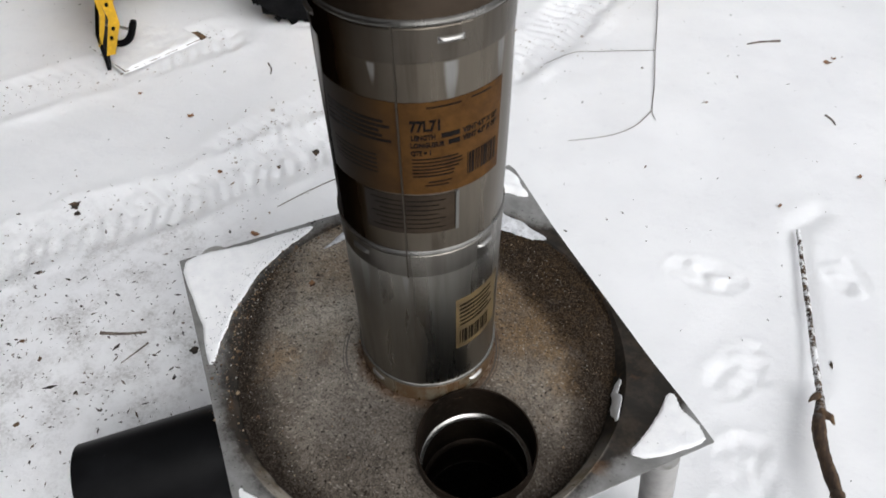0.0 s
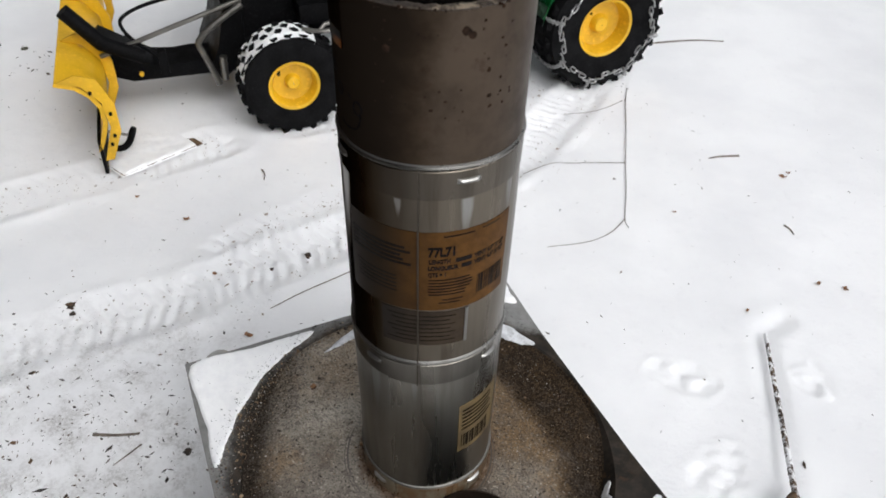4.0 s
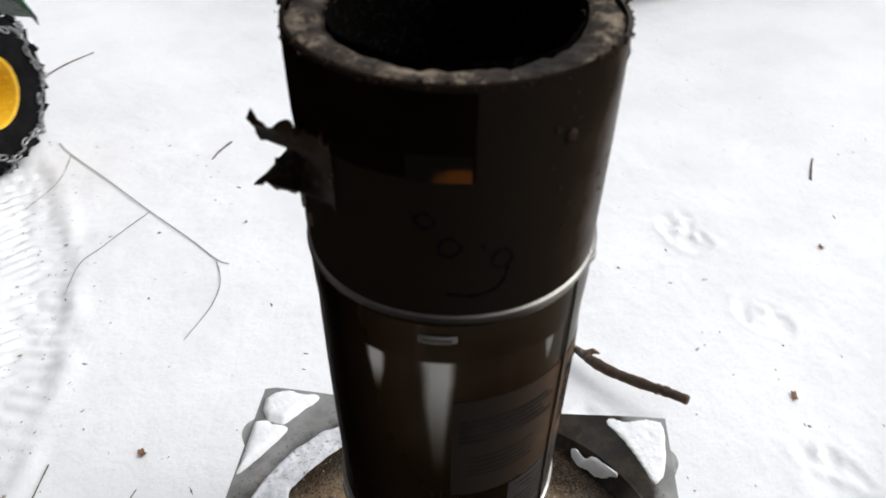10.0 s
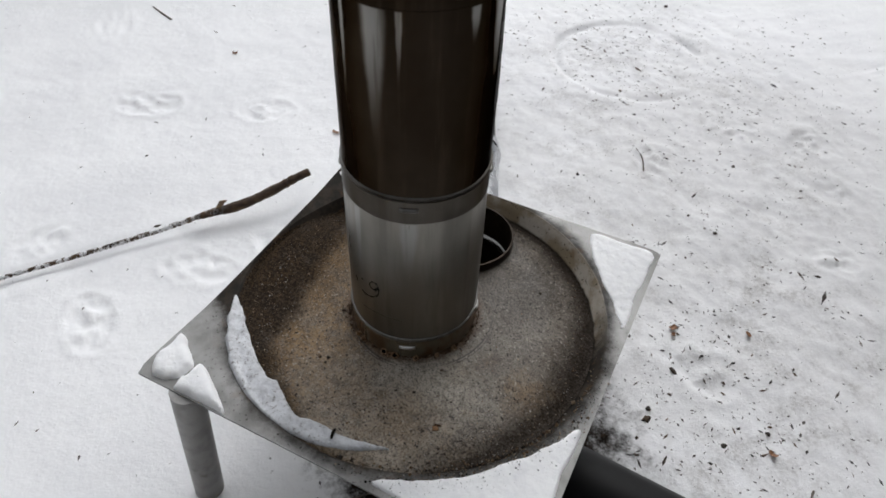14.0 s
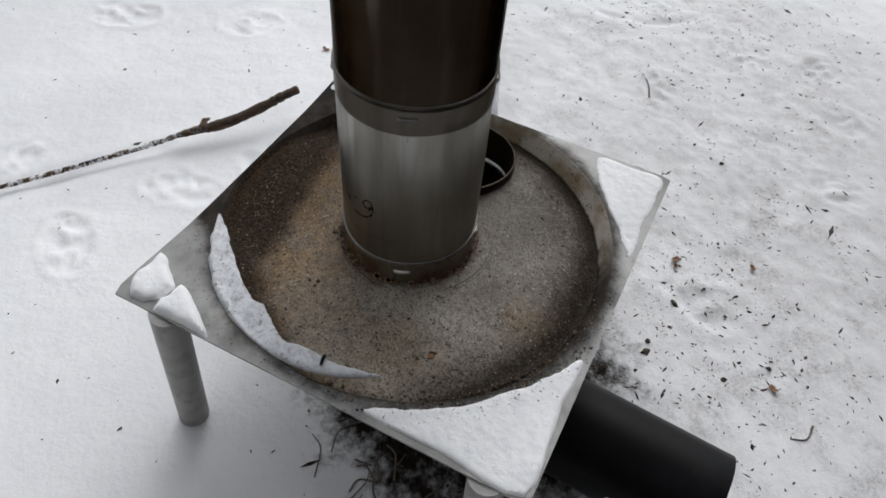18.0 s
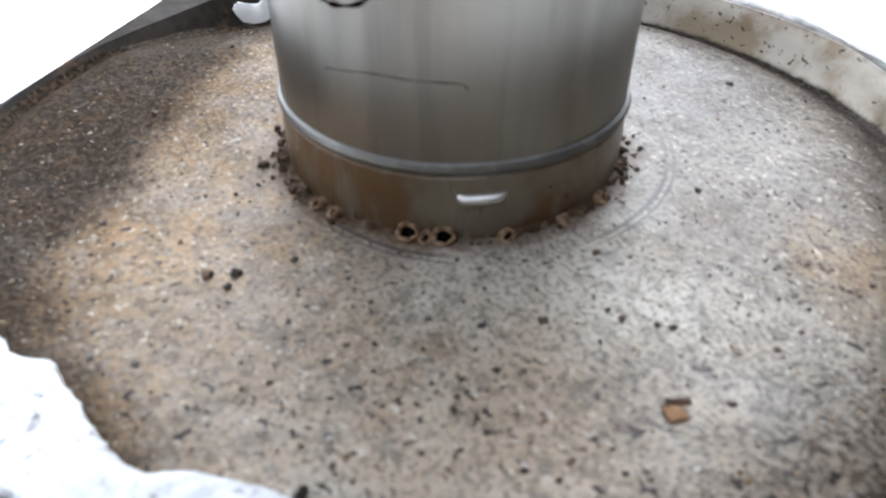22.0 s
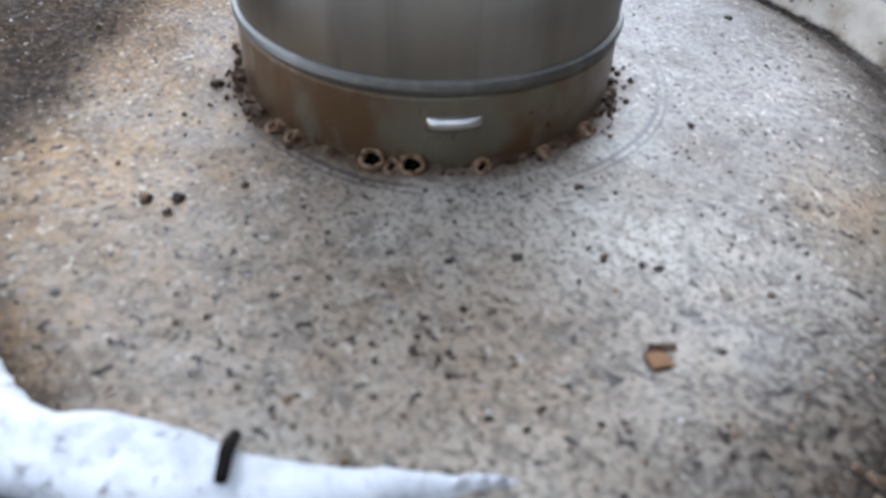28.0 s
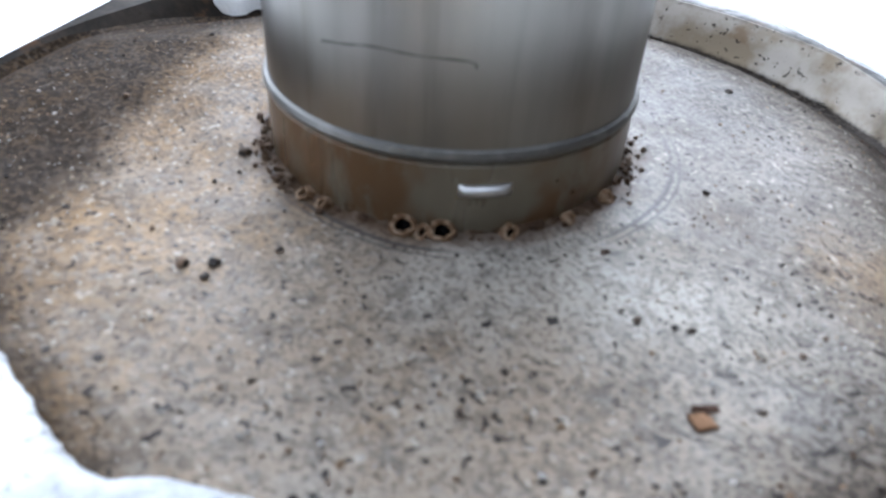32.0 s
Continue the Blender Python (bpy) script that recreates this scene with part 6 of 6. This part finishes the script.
def wheel(name, x, y, r, width, rim_r, lug, chains, sgn):
    wob = part(name, lathe([(rim_r + 0.012, -width * 0.40), (rim_r + 0.03, -width * 0.47), (r * 0.80, -width * 0.5), (r * 0.93, -width * 0.46), (r * 0.985, -width * 0.3), (r, 0), (r * 0.985, width * 0.3), (r * 0.93, width * 0.46), (r * 0.80, width * 0.5), (rim_r + 0.03, width * 0.47), (rim_r + 0.004, width * 0.40), (rim_r - 0.004, width * 0.30)], 56, axis="y"), rubber, tractor, "knobbly black tyre on a yellow rim", m=Matrix.Translation((x, y, r - 0.008)))
    lugs, snowy = bmesh.new(), bmesh.new()
    rnd = random.Random(int(x * 100) + 3)
    n = lug
    for k in range(n):
        for row, off in ((-0.36, 0), (-0.12, 0.5), (0.12, 0), (0.36, 0.5)):
            a = 2 * math.pi * (k + off) / n
            m = Matrix.Rotation(-a, 4, "Y") @ Matrix.Translation((r * (0.995 if abs(row) < 0.3 else 0.965), row * width, 0)) @ Matrix.Rotation(radians(-22 if row > 0.3 else 22 if row < -0.3 else 0), 4, "Z") @ Matrix.Rotation(radians(24 if (k + int(row * 10)) % 2 else -24), 4, "X")
            box(0.016, width * 0.17, r * 2.6 / n, 0.0, (0, 0, 0), lugs, m)
            up = math.sin(a)
            if rnd.random() < (0.25 if chains else 0.0) * (0.4 + max(0, up)):
                box(0.010 + 0.006 * max(0, up), width * 0.15, r * 1.6 / n, 0.002, (0, 0, 0), snowy, Matrix.Rotation(-a - math.pi / n, 4, "Y") @ Matrix.Translation((r * (0.995 if abs(row) < 0.3 else 0.965), row * width, 0)) @ Matrix.Rotation(radians(rnd.uniform(-40, 40)), 4, "X"))
    tagged(part("tread", lugs, rubber, wob, "raised tread blocks", smooth=False), kind="stuff")
    if not chains:
        arcs = [radians(d) for d in range(2, 128, 3)]
        grid = [[snowy.verts.new((q * math.cos(a), y * width, q * math.sin(a))) for y, q in [(y, r * (1.0 if abs(y) < 0.3 else 0.972) + 0.006 * noise.noise((a * 9, y * 12, x)) + (0.002 if 0.2 < a < 2.1 else -0.02)) for y in (-0.47, -0.36, -0.22, -0.08, 0.08, 0.22, 0.36, 0.47)]] for a in arcs]
        for p, q in zip(grid, grid[1:]):
            for i in range(7):
                snowy.faces.new((p[i], p[i + 1], q[i + 1], q[i]))
    tagged(part("packed_snow", snowy, fresh, wob, "snow packed between the tread blocks", smooth=False), kind="stuff")
    s = sgn
    rim = part("rim", lathe([(rim_r + 0.004, s * width * 0.41), (rim_r + 0.010, s * width * 0.445), (rim_r, s * width * 0.43), (rim_r - 0.008, s * width * 0.33), (rim_r * 0.86, s * width * 0.16), (rim_r * 0.62, s * width * 0.12), (rim_r * 0.36, s * width * 0.15), (rim_r * 0.30, s * width * 0.26), (rim_r * 0.24, s * width * 0.29), (0.002, s * width * 0.295)], 48, axis="y"), yellow, wob, "yellow pressed-steel rim")
    part("valve", sweep([(rim_r * 0.55, s * width * 0.13, rim_r * 0.5), (rim_r * 0.60, s * width * 0.34, rim_r * 0.55)], 0.006, 8), rubber, wob)
    if chains:
        links = bmesh.new()
        rc = r * 0.80
        for k in range(44):
            a = 2 * math.pi * k / 44
            wv = rc + 0.014 * math.sin(a * 8)
            m = Matrix.Rotation(-a, 4, "Y") @ Matrix.Translation((wv, s * width * 0.515, 0)) @ Matrix.Rotation(radians(90 * (k % 2)), 4, "Z")
            ring = [(0.008 * math.cos(t), 0, 0.019 * math.sin(t)) for t in [2 * math.pi * i / 10 for i in range(11)]]
            sweep([m @ Vector(p) for p in ring], 0.0032, 5, links)
        part("side_chain", links, chain_m, wob, "galvanised side chain")
        for k in range(8):
            a = 2 * math.pi * (k + 0.3) / 8
            cross = bmesh.new()
            pts = [(rc, s * 0.515), (r * 0.94, s * 0.50), (r * 1.02, s * 0.36), (r * 1.035, 0), (r * 1.02, -s * 0.36), (r * 0.94, -s * 0.50)]
            ln = smooth_line([(p, q * width, 0) for p, q in pts], 4)
            for i in range(len(ln) - 1):
                mid, d = (ln[i] + ln[i + 1]) / 2, ln[i + 1] - ln[i]
                m = Matrix.Rotation(-a, 4, "Y") @ Matrix.Translation(mid) @ d.to_track_quat("Z", "Y").to_matrix().to_4x4() @ Matrix.Rotation(radians(90 * (i % 2)), 4, "Z")
                ring = [(0.007 * math.cos(t), 0, d.length * 0.68 * math.sin(t)) for t in [2 * math.pi * q / 8 for q in range(9)]]
                sweep([m @ Vector(p) for p in ring], 0.003, 5, cross)
            part("cross_chain", cross, chain_m, wob)
    return wob


wheel("front_wheel", 1.277, 0.385, 0.187, 0.150, 0.083, 22, False, 1)
wheel("front_wheel", 1.277, -0.385, 0.187, 0.150, 0.083, 22, False, -1)
wheel("rear_wheel", 0.03, 0.392, 0.258, 0.215, 0.108, 24, True, 1)
wheel("rear_wheel", 0.0, -0.372, 0.258, 0.215, 0.108, 24, True, -1)


def shell(rings, mt, name, label, caps=True, bevel=0.0):
    """Skin over cross-sections, each a list of points."""
    bm = bmesh.new()
    vs = [[bm.verts.new(p) for p in ring] for ring in rings]
    for p, q in zip(vs, vs[1:]):
        for k in range(len(p)):
            j = (k + 1) % len(p)
            bm.faces.new((p[k], p[j], q[j], q[k]))
    if caps:
        bm.faces.new(vs[0])
        bm.faces.new(vs[-1])
    bmesh.ops.recalc_face_normals(bm, faces=bm.faces)
    return part(name, bm, mt, tractor, label)


def hood_ring(x, half, low, high):
    pts = []
    for t in range(24):
        a = 2 * math.pi * t / 24
        c, s = math.cos(a), math.sin(a)
        pts.append((x, half * abs(c) ** 0.45 * (1 if c > 0 else -1), (low + high) / 2 + (high - low) / 2 * abs(s) ** 0.5 * (1 if s > 0 else -1)))
    return pts


hood = shell([hood_ring(1.64, 0.10, 0.56, 0.70), hood_ring(1.61, 0.17, 0.52, 0.76), hood_ring(1.56, 0.21, 0.46, 0.81), hood_ring(1.49, 0.232, 0.405, 0.84), hood_ring(1.36, 0.24, 0.41, 0.87), hood_ring(1.2, 0.245, 0.46, 0.89), hood_ring(1.05, 0.25, 0.53, 0.90), hood_ring(0.98, 0.25, 0.56, 0.90)], green, "hood", "green rounded engine hood")
for k, (x0, x1, z0, z1) in enumerate(((1.30, 1.42, 0.565, 0.60), (1.27, 1.43, 0.545, 0.552))):
    part("decal", box(x1 - x0, 0.003, z1 - z0, 0.0, ((x0 + x1) / 2, 0.2435, (z0 + z1) / 2)), yellow, hood, "yellow lettering block", smooth=False)
part("hood_slit", box(0.30, 0.004, 0.012, 0.001, (1.28, 0.243, 0.49), turn=Matrix.Rotation(radians(-9), 4, "Y")), black_iron, hood)
for s in (1, -1):
    part("headlight", sweep([(1.60, s * 0.10, 0.68), (1.645, s * 0.09, 0.67)], [0.04, 0.035], 16), lamp_m, hood, "clear headlight")
part("chassis", box(1.40, 0.30, 0.12, 0.012, (0.72, 0, 0.33)), black_iron, tractor, "black frame rails")
part("engine_side", prism([(1.44, 0.20), (1.47, 0.42), (1.2, 0.50), (1.0, 0.55), (0.98, 0.36), (1.2, 0.28)], 0.36, 0.006), black_iron, tractor, "black engine bay panel")
part("undertray", box(0.60, 0.44, 0.09, 0.02, (0.86, 0, 0.30)), black_iron, tractor, "black pan under the deck")
part("front_axle", box(0.07, 0.66, 0.06, 0.008, (1.277, 0, 0.185)), black_iron, tractor, "cast front axle")
part("steering_rod", sweep([(1.22, 0.33, 0.24), (1.12, 0.30, 0.33), (0.98, 0.30, 0.345)], 0.009, 8), steel, tractor)
part("footrest_lip", sweep(smooth_line([(1.22, 0.40, 0.365), (1.15, 0.43, 0.36), (1.05, 0.43, 0.375), (0.94, 0.42, 0.395)], 5), 0.008, 8), steel, tractor, "bent steel guard rod")
part("drop_pin", sweep([(1.10, 0.40, 0.37), (1.10, 0.40, 0.325)], 0.008, 8), steel, tractor)
part("tunnel", prism([(0.42, 0.40), (0.42, 0.60), (0.62, 0.56), (0.90, 0.58), (1.04, 0.64), (1.08, 0.36)], 0.36, 0.02), black_iron, tractor, "black centre tunnel under the dash")
part("warning_plate", box(0.10, 0.05, 0.003, 0.0, (0.66, 0.155, 0.569), turn=Matrix.Rotation(radians(-4), 4, "Y")), steel, tractor, "worn white warning plate", smooth=False)
part("mower_side", box(0.30, 0.30, 0.08, 0.02, (1.06, 0.15, 0.37)), black_iron, tractor)
# foot deck and fender
for s in (1, -1):
    rings = []
    for x, zl, wd in ((1.03, 0.475, 0.02), (0.99, 0.43, 0.10), (0.90, 0.385, 0.19), (0.78, 0.362, 0.22), (0.64, 0.345, 0.235), (0.52, 0.342, 0.235), (0.44, 0.36, 0.235), (0.385, 0.41, 0.225)):
        o, i = s * 0.475, s * (0.475 - wd - 0.03)
        rings.append([(x, i, zl + 0.045), (x, o - s * 0.035, zl + 0.05), (x, o - s * 0.006, zl + 0.045), (x, o, zl + 0.02), (x, o - s * 0.012, zl), (x, i, zl + 0.01)])
    deck = shell(rings, green, "foot_deck", "green foot deck with a turned-up rim")
    part("foot_mat", box(0.30, 0.15, 0.006, 0.002, (0.65, s * 0.345, 0.398), turn=Matrix.Rotation(radians(-3), 4, "Y")), mat_rubber, deck, "wet black foot mat")
    arcp = [(0.31 * math.cos(t) * (1.0) + 0.0, 0.27 + 0.30 * math.sin(t)) for t in [radians(d) for d in range(8, 176, 14)]]
    bmf = bmesh.new()
    outer = [[bmf.verts.new((x, s * y, z)) for y in (0.20, 0.46, 0.475, 0.47)] for x, z in arcp]
    for q, (x, z) in zip(outer, arcp):
        q[3].co.z -= 0.03
    for p, q in zip(outer, outer[1:]):
        for k in range(3):
            bmf.faces.new((p[k], p[k + 1], q[k + 1], q[k]))
    f = part("fender", bmf, green, tractor, "green rear fender")
    sol = f.modifiers.new("thickness", "SOLIDIFY")
    sol.thickness = 0.004
part("rear_body", box(0.62, 0.40, 0.22, 0.03, (0.02, 0, 0.50)), green, tractor)
part("rust_bracket", box(0.04, 0.04, 0.09, 0.008, (0.375, 0.42, 0.355), turn=Matrix.Rotation(radians(24), 4, "Y")), scab_m, tractor, "rusty bracket behind the deck")
part("seat", box(0.42, 0.44, 0.10, 0.04, (0.15, 0, 0.78)), yellow, tractor, "yellow seat")
part("seat_back", box(0.10, 0.42, 0.36, 0.04, (-0.08, 0, 0.96), turn=Matrix.Rotation(radians(-12), 4, "Y")), yellow, tractor, "yellow seat back")
part("dash", box(0.16, 0.34, 0.30, 0.03, (0.90, 0, 0.78)), black_iron, tractor)
part("steering_wheel", lathe([(0.17, -0.012), (0.182, 0), (0.17, 0.012), (0.158, 0)], 32, closed=True), rubber, tractor, m=pose(0.76, 0, 0.98, 0, -30, 0))
part("steering_column", sweep([(0.88, 0, 0.85), (0.76, 0, 0.98)], 0.02, 10), black_iron, tractor)
# plough
blade_prof = [(2.02, 0.345), (1.965, 0.325), (1.925, 0.29), (1.902, 0.24), (1.905, 0.18), (1.925, 0.13), (1.945, 0.09), (1.958, 0.085), (1.938, 0.135), (1.919, 0.185), (1.917, 0.24), (1.938, 0.282), (1.972, 0.314), (2.025, 0.333)]
bm = prism(blade_prof, 1.06)
blade = part("plough_blade", bm, yellow, tractor, "yellow curved plough blade", smooth=True)
for y in (0.527, 0.2, -0.2, -0.527):
    part("blade_rib", prism([(2.015, 0.342), (1.95, 0.322), (1.905, 0.26), (1.900, 0.17), (1.945, 0.05), (1.918, 0.05), (1.872, 0.15), (1.868, 0.25), (1.90, 0.34), (1.96, 0.362)], 0.010, 0.001), yellow, blade, "bolted yellow rib", m=Matrix.Translation((0, y, 0)))
for z, x in ((0.30, 1.928), (0.22, 1.888), (0.14, 1.895), (0.11, 1.91)):
    part("bolt", sweep([(x, 0.532, z), (x, 0.540, z)], 0.006, 6), black_iron, blade)
part("wear_bar", box(0.012, 1.06, 0.13, 0.002, (1.951, 0, 0.062), turn=Matrix.Rotation(radians(-3), 4, "Y")), black_iron, blade, "worn black cutting edge")
for s in (1, -1):
    part("skid_shoe", sweep(smooth_line([(1.945, s * 0.40, 0.035), (1.91, s * 0.40, 0.012), (1.875, s * 0.40, 0.028), (1.845, s * 0.40, 0.085)], 5), [0.012] * 15 + [0.009], 8), black_iron, blade, "upturned black skid shoe")
    part("shoe_strut", sweep([(1.94, s * 0.40, 0.09), (1.86, s * 0.40, 0.055)], 0.005, 6), steel, blade)
pf = part("push_frame", prism([(1.90, 0.18), (1.82, 0.145), (1.45, 0.135), (1.45, 0.185), (1.60, 0.195), (1.66, 0.19), (1.74, 0.20), (1.80, 0.24), (1.90, 0.31), (1.93, 0.28)], 0.16, 0.004), black_iron, tractor, "welded black push frame", m=Matrix.Translation((0, 0.09, 0)))
part("frame_mount", prism([(1.55, 0.15), (1.50, 0.12), (1.40, 0.20), (1.40, 0.42), (1.45, 0.43), (1.50, 0.25)], 0.40, 0.004), black_iron, tractor, "bolted mounting plates")
part("pivot_arm", sweep([(1.97, 0.16, 0.46), (1.88, 0.16, 0.335), (1.76, 0.16, 0.27)], [0.026, 0.028, 0.026], 10), black_iron, pf, "round black pivot arm")
part("hinge_block", box(0.03, 0.04, 0.09, 0.004, (1.70, 0.15, 0.24)), black_iron, pf)
part("lift_rod", sweep([(1.90, 0.215, 0.275), (1.64, 0.235, 0.36), (1.40, 0.25, 0.435)], 0.0085, 10), steel, tractor, "long bare steel lift rod")
part("lift_bracket", sweep(smooth_line([(1.40, 0.255, 0.42), (1.50, 0.255, 0.36), (1.565, 0.255, 0.305), (1.56, 0.255, 0.26), (1.53, 0.255, 0.16), (1.525, 0.255, 0.13)], 5), 0.012, 8), steel, tractor, "bent steel bracket")
part("spring", sweep([(1.495, 0.26, 0.24), (1.50, 0.26, 0.15)], 0.014, 10), steel, tractor)
part("trip_cable", sweep(smooth_line([(1.55, 0.12, 0.43), (1.71, 0.12, 0.405), (1.80, 0.12, 0.37), (1.815, 0.12, 0.33), (1.78, 0.12, 0.27), (1.72, 0.12, 0.21)], 7), 0.0065, 8), rubber, tractor, "looping black cable")
part("grease_cap", sweep([(1.78, 0.172, 0.215), (1.78, 0.18, 0.215)], 0.008, 10), yellow, pf)

# snow-covered board by the plough
brd = thing("plywood_board", "sheet of wood under snow with one brown edge showing", "board", pose(-1.475, 1.01, lie(-1.475, 1.01, 0.001), -2, 2, 69.5))
part("board", box(0.31, 0.24, 0.005, 0.001), bark, brd)
bm = bmesh.new()
cover = [[bm.verts.new((-0.16 + 0.30 * i / 24 + 0.004 * noise.noise((i * 0.5, j * 0.5, 1)), -0.125 + 0.25 * j / 20 + 0.004 * noise.noise((i * 0.5, j * 0.5, 5)), (0.0075 + 0.005 * noise.noise((i * 0.28, j * 0.28, 2)) + 0.0035 * noise.noise((i * 0.8, j * 0.8, 3))) if 0 < i < 24 and 0 < j < 20 else -0.003)) for i in range(25)] for j in range(21)]
for p, q in zip(cover, cover[1:]):
    for k in range(24):
        bm.faces.new((p[k], p[k + 1], q[k + 1], q[k]))
part("snow_cover", bm, fresh, brd, "crusted snow on top")

# red-brown frame block, stones
block = thing("wooden_frame", "open red-brown wooden frame topped with snow", "frame", pose(-2.515, 1.042, lie(-2.515, 1.042), 0, 0, 33.5) @ Matrix.Diagonal((0.72, 0.44, 0.60, 1)))
part("base_rail", box(0.40, 0.045, 0.085, 0.01, (0.02, -0.10, 0.04)), redwood, block, "lower rail")
part("top_rail", prism([(-0.2, 0.175), (-0.2, 0.095), (-0.05, 0.098), (0.0, 0.13), (0.08, 0.148), (0.15, 0.142), (0.2, 0.11), (0.2, 0.175)], 0.05, 0.006), redwood, block, "upper rail with a scooped edge", m=Matrix.Translation((0, -0.085, 0)))
part("end_board", box(0.035, 0.30, 0.19, 0.012, (0.215, 0.0, 0.095)), redwood, block, "end board")
part("end_board", box(0.035, 0.26, 0.17, 0.012, (-0.20, 0.0, 0.095)), redwood, block, "end board")
part("back_rail", box(0.40, 0.04, 0.16, 0.01, (0.0, 0.12, 0.09)), redwood, block)
part("snow_top", box(0.385, 0.235, 0.03, 0.012, (-0.005, 0.0, 0.178)), fresh, block, "even layer of snow")
part("snow_inside", box(0.30, 0.16, 0.09, 0.02, (0.03, -0.03, 0.085)), fresh, block, "snow blown into the gap")
for k, (x, y, s) in enumerate([(-2.62, 1.42, 0.026), (-2.48, 1.46, 0.016), (-3.02, 1.20, 0.075), (-2.80, 0.82, 0.06), (-2.66, 0.74, 0.045), (-2.4, 1.75, 0.014)]):
    b = bmesh.new()
    bmesh.ops.create_icosphere(b, subdivisions=3, radius=s)
    for v in b.verts:
        v.co *= 1 + 0.35 * noise.noise((v.co.x * 9 + k, v.co.y * 9, v.co.z * 9)) + 0.22 * noise.noise((v.co.x * 40 + k, v.co.y * 40, v.co.z * 40))
        v.co.z *= 0.42
    solid("stone", b, stone_m, "dark mossy stone poking through the snow", "stone", pose(x, y, lie(x, y, s * 0.1), 0, 0, 60 * k), "stones by the frame")

# ---- parked car: only its nose and a wheel come into view ----
car = thing("parked_car", "dark parked car with a ribbed lower bumper", "car", pose(2.08, 2.58, 0, 0, 0, 180 - 4))


def car_ring(x, half, low, high, n=20):
    pts = []
    for t in range(n):
        a = 2 * math.pi * t / n
        c, s = math.cos(a), math.sin(a)
        pts.append((x, half * abs(c) ** 0.4 * (1 if c > 0 else -1), (low + high) / 2 + (high - low) / 2 * abs(s) ** 0.45 * (1 if s > 0 else -1)))
    return pts


def skin(name, rings, mt, label, parent=car):
    bm = bmesh.new()
    vs = [[bm.verts.new(p) for p in ring] for ring in rings]
    for p, q in zip(vs, vs[1:]):
        for k in range(len(p)):
            j = (k + 1) % len(p)
            bm.faces.new((p[k], p[j], q[j], q[k]))
    bm.faces.new(vs[0])
    bm.faces.new(vs[-1])
    return part(name, bm, mt, parent, label)


skin("body", [car_ring(0.02, 0.55, 0.42, 0.70), car_ring(-0.06, 0.72, 0.36, 0.78), car_ring(-0.25, 0.84, 0.30, 0.86), car_ring(-0.9, 0.88, 0.28, 0.94), car_ring(-2.0, 0.89, 0.26, 0.98), car_ring(-3.4, 0.88, 0.28, 1.0), car_ring(-4.2, 0.80, 0.36, 0.95), car_ring(-4.35, 0.70, 0.42, 0.85)], car_paint, "dark painted body")
skin("cabin", [car_ring(-1.1, 0.72, 0.9, 0.95), car_ring(-1.75, 0.66, 0.92, 1.42), car_ring(-3.0, 0.66, 0.92, 1.46), car_ring(-3.9, 0.70, 0.9, 0.96)], glass, "dark glazed cabin")
bump_rings = []
for x, half, lo_, hi_ in ((0.075, 0.42, 0.255, 0.44), (0.05, 0.58, 0.245, 0.46), (-0.03, 0.74, 0.24, 0.47), (-0.2, 0.85, 0.24, 0.46), (-0.5, 0.885, 0.25, 0.42)):
    bump_rings.append(car_ring(x, half, lo_, hi_))
bumper = skin("bumper", bump_rings, car_trim, "black front bumper")
for k in range(4):
    z = 0.30 + 0.033 * k
    ln = smooth_line([(-0.30, 0.868, z), (-0.15, 0.80, z), (0.0, 0.68, z), (0.062, 0.45, z), (0.085, 0.0, z), (0.062, -0.45, z), (0.0, -0.68, z), (-0.15, -0.80, z), (-0.30, -0.868, z)], 5)
    part("rib", sweep(ln, 0.010, 6), car_trim, bumper, "grille rib")
for s in (1, -1):
    part("lip", sweep(smooth_line([(-0.42, s * 0.875, 0.235), (-0.15, s * 0.80, 0.232), (0.0, s * 0.66, 0.232), (0.07, s * 0.3, 0.236), (0.082, 0, 0.238)], 6), 0.014, 8), car_trim, bumper, "lower lip")
    part("headlamp", sweep([(-0.12, s * 0.66, 0.62), (0.0, s * 0.60, 0.60)], [0.09, 0.07], 16), lamp_m, car, "headlamp")
    for x in (-1.02, -3.55):
        t = part("wheel", lathe([(0.19, -0.09), (0.24, -0.105), (0.30, -0.095), (0.318, -0.06), (0.32, 0), (0.318, 0.06), (0.30, 0.095), (0.24, 0.105), (0.19, 0.09), (0.17, 0.05), (0.03, 0.04), (0.002, 0.05)], 48, axis="y"), rubber, car, "winter tyre", m=Matrix.Translation((x, s * 0.79, 0.315)) @ Matrix.Rotation(0 if s > 0 else math.pi, 4, "Z"))
        part("rim", lathe([(0.185, 0.085), (0.17, 0.088), (0.15, 0.07), (0.06, 0.055), (0.05, 0.075), (0.002, 0.078)], 32, axis="y"), steel, t, "dull wheel trim")
part("underside", box(3.9, 1.5, 0.06, 0.01, (-2.1, 0, 0.24)), black_iron, car)
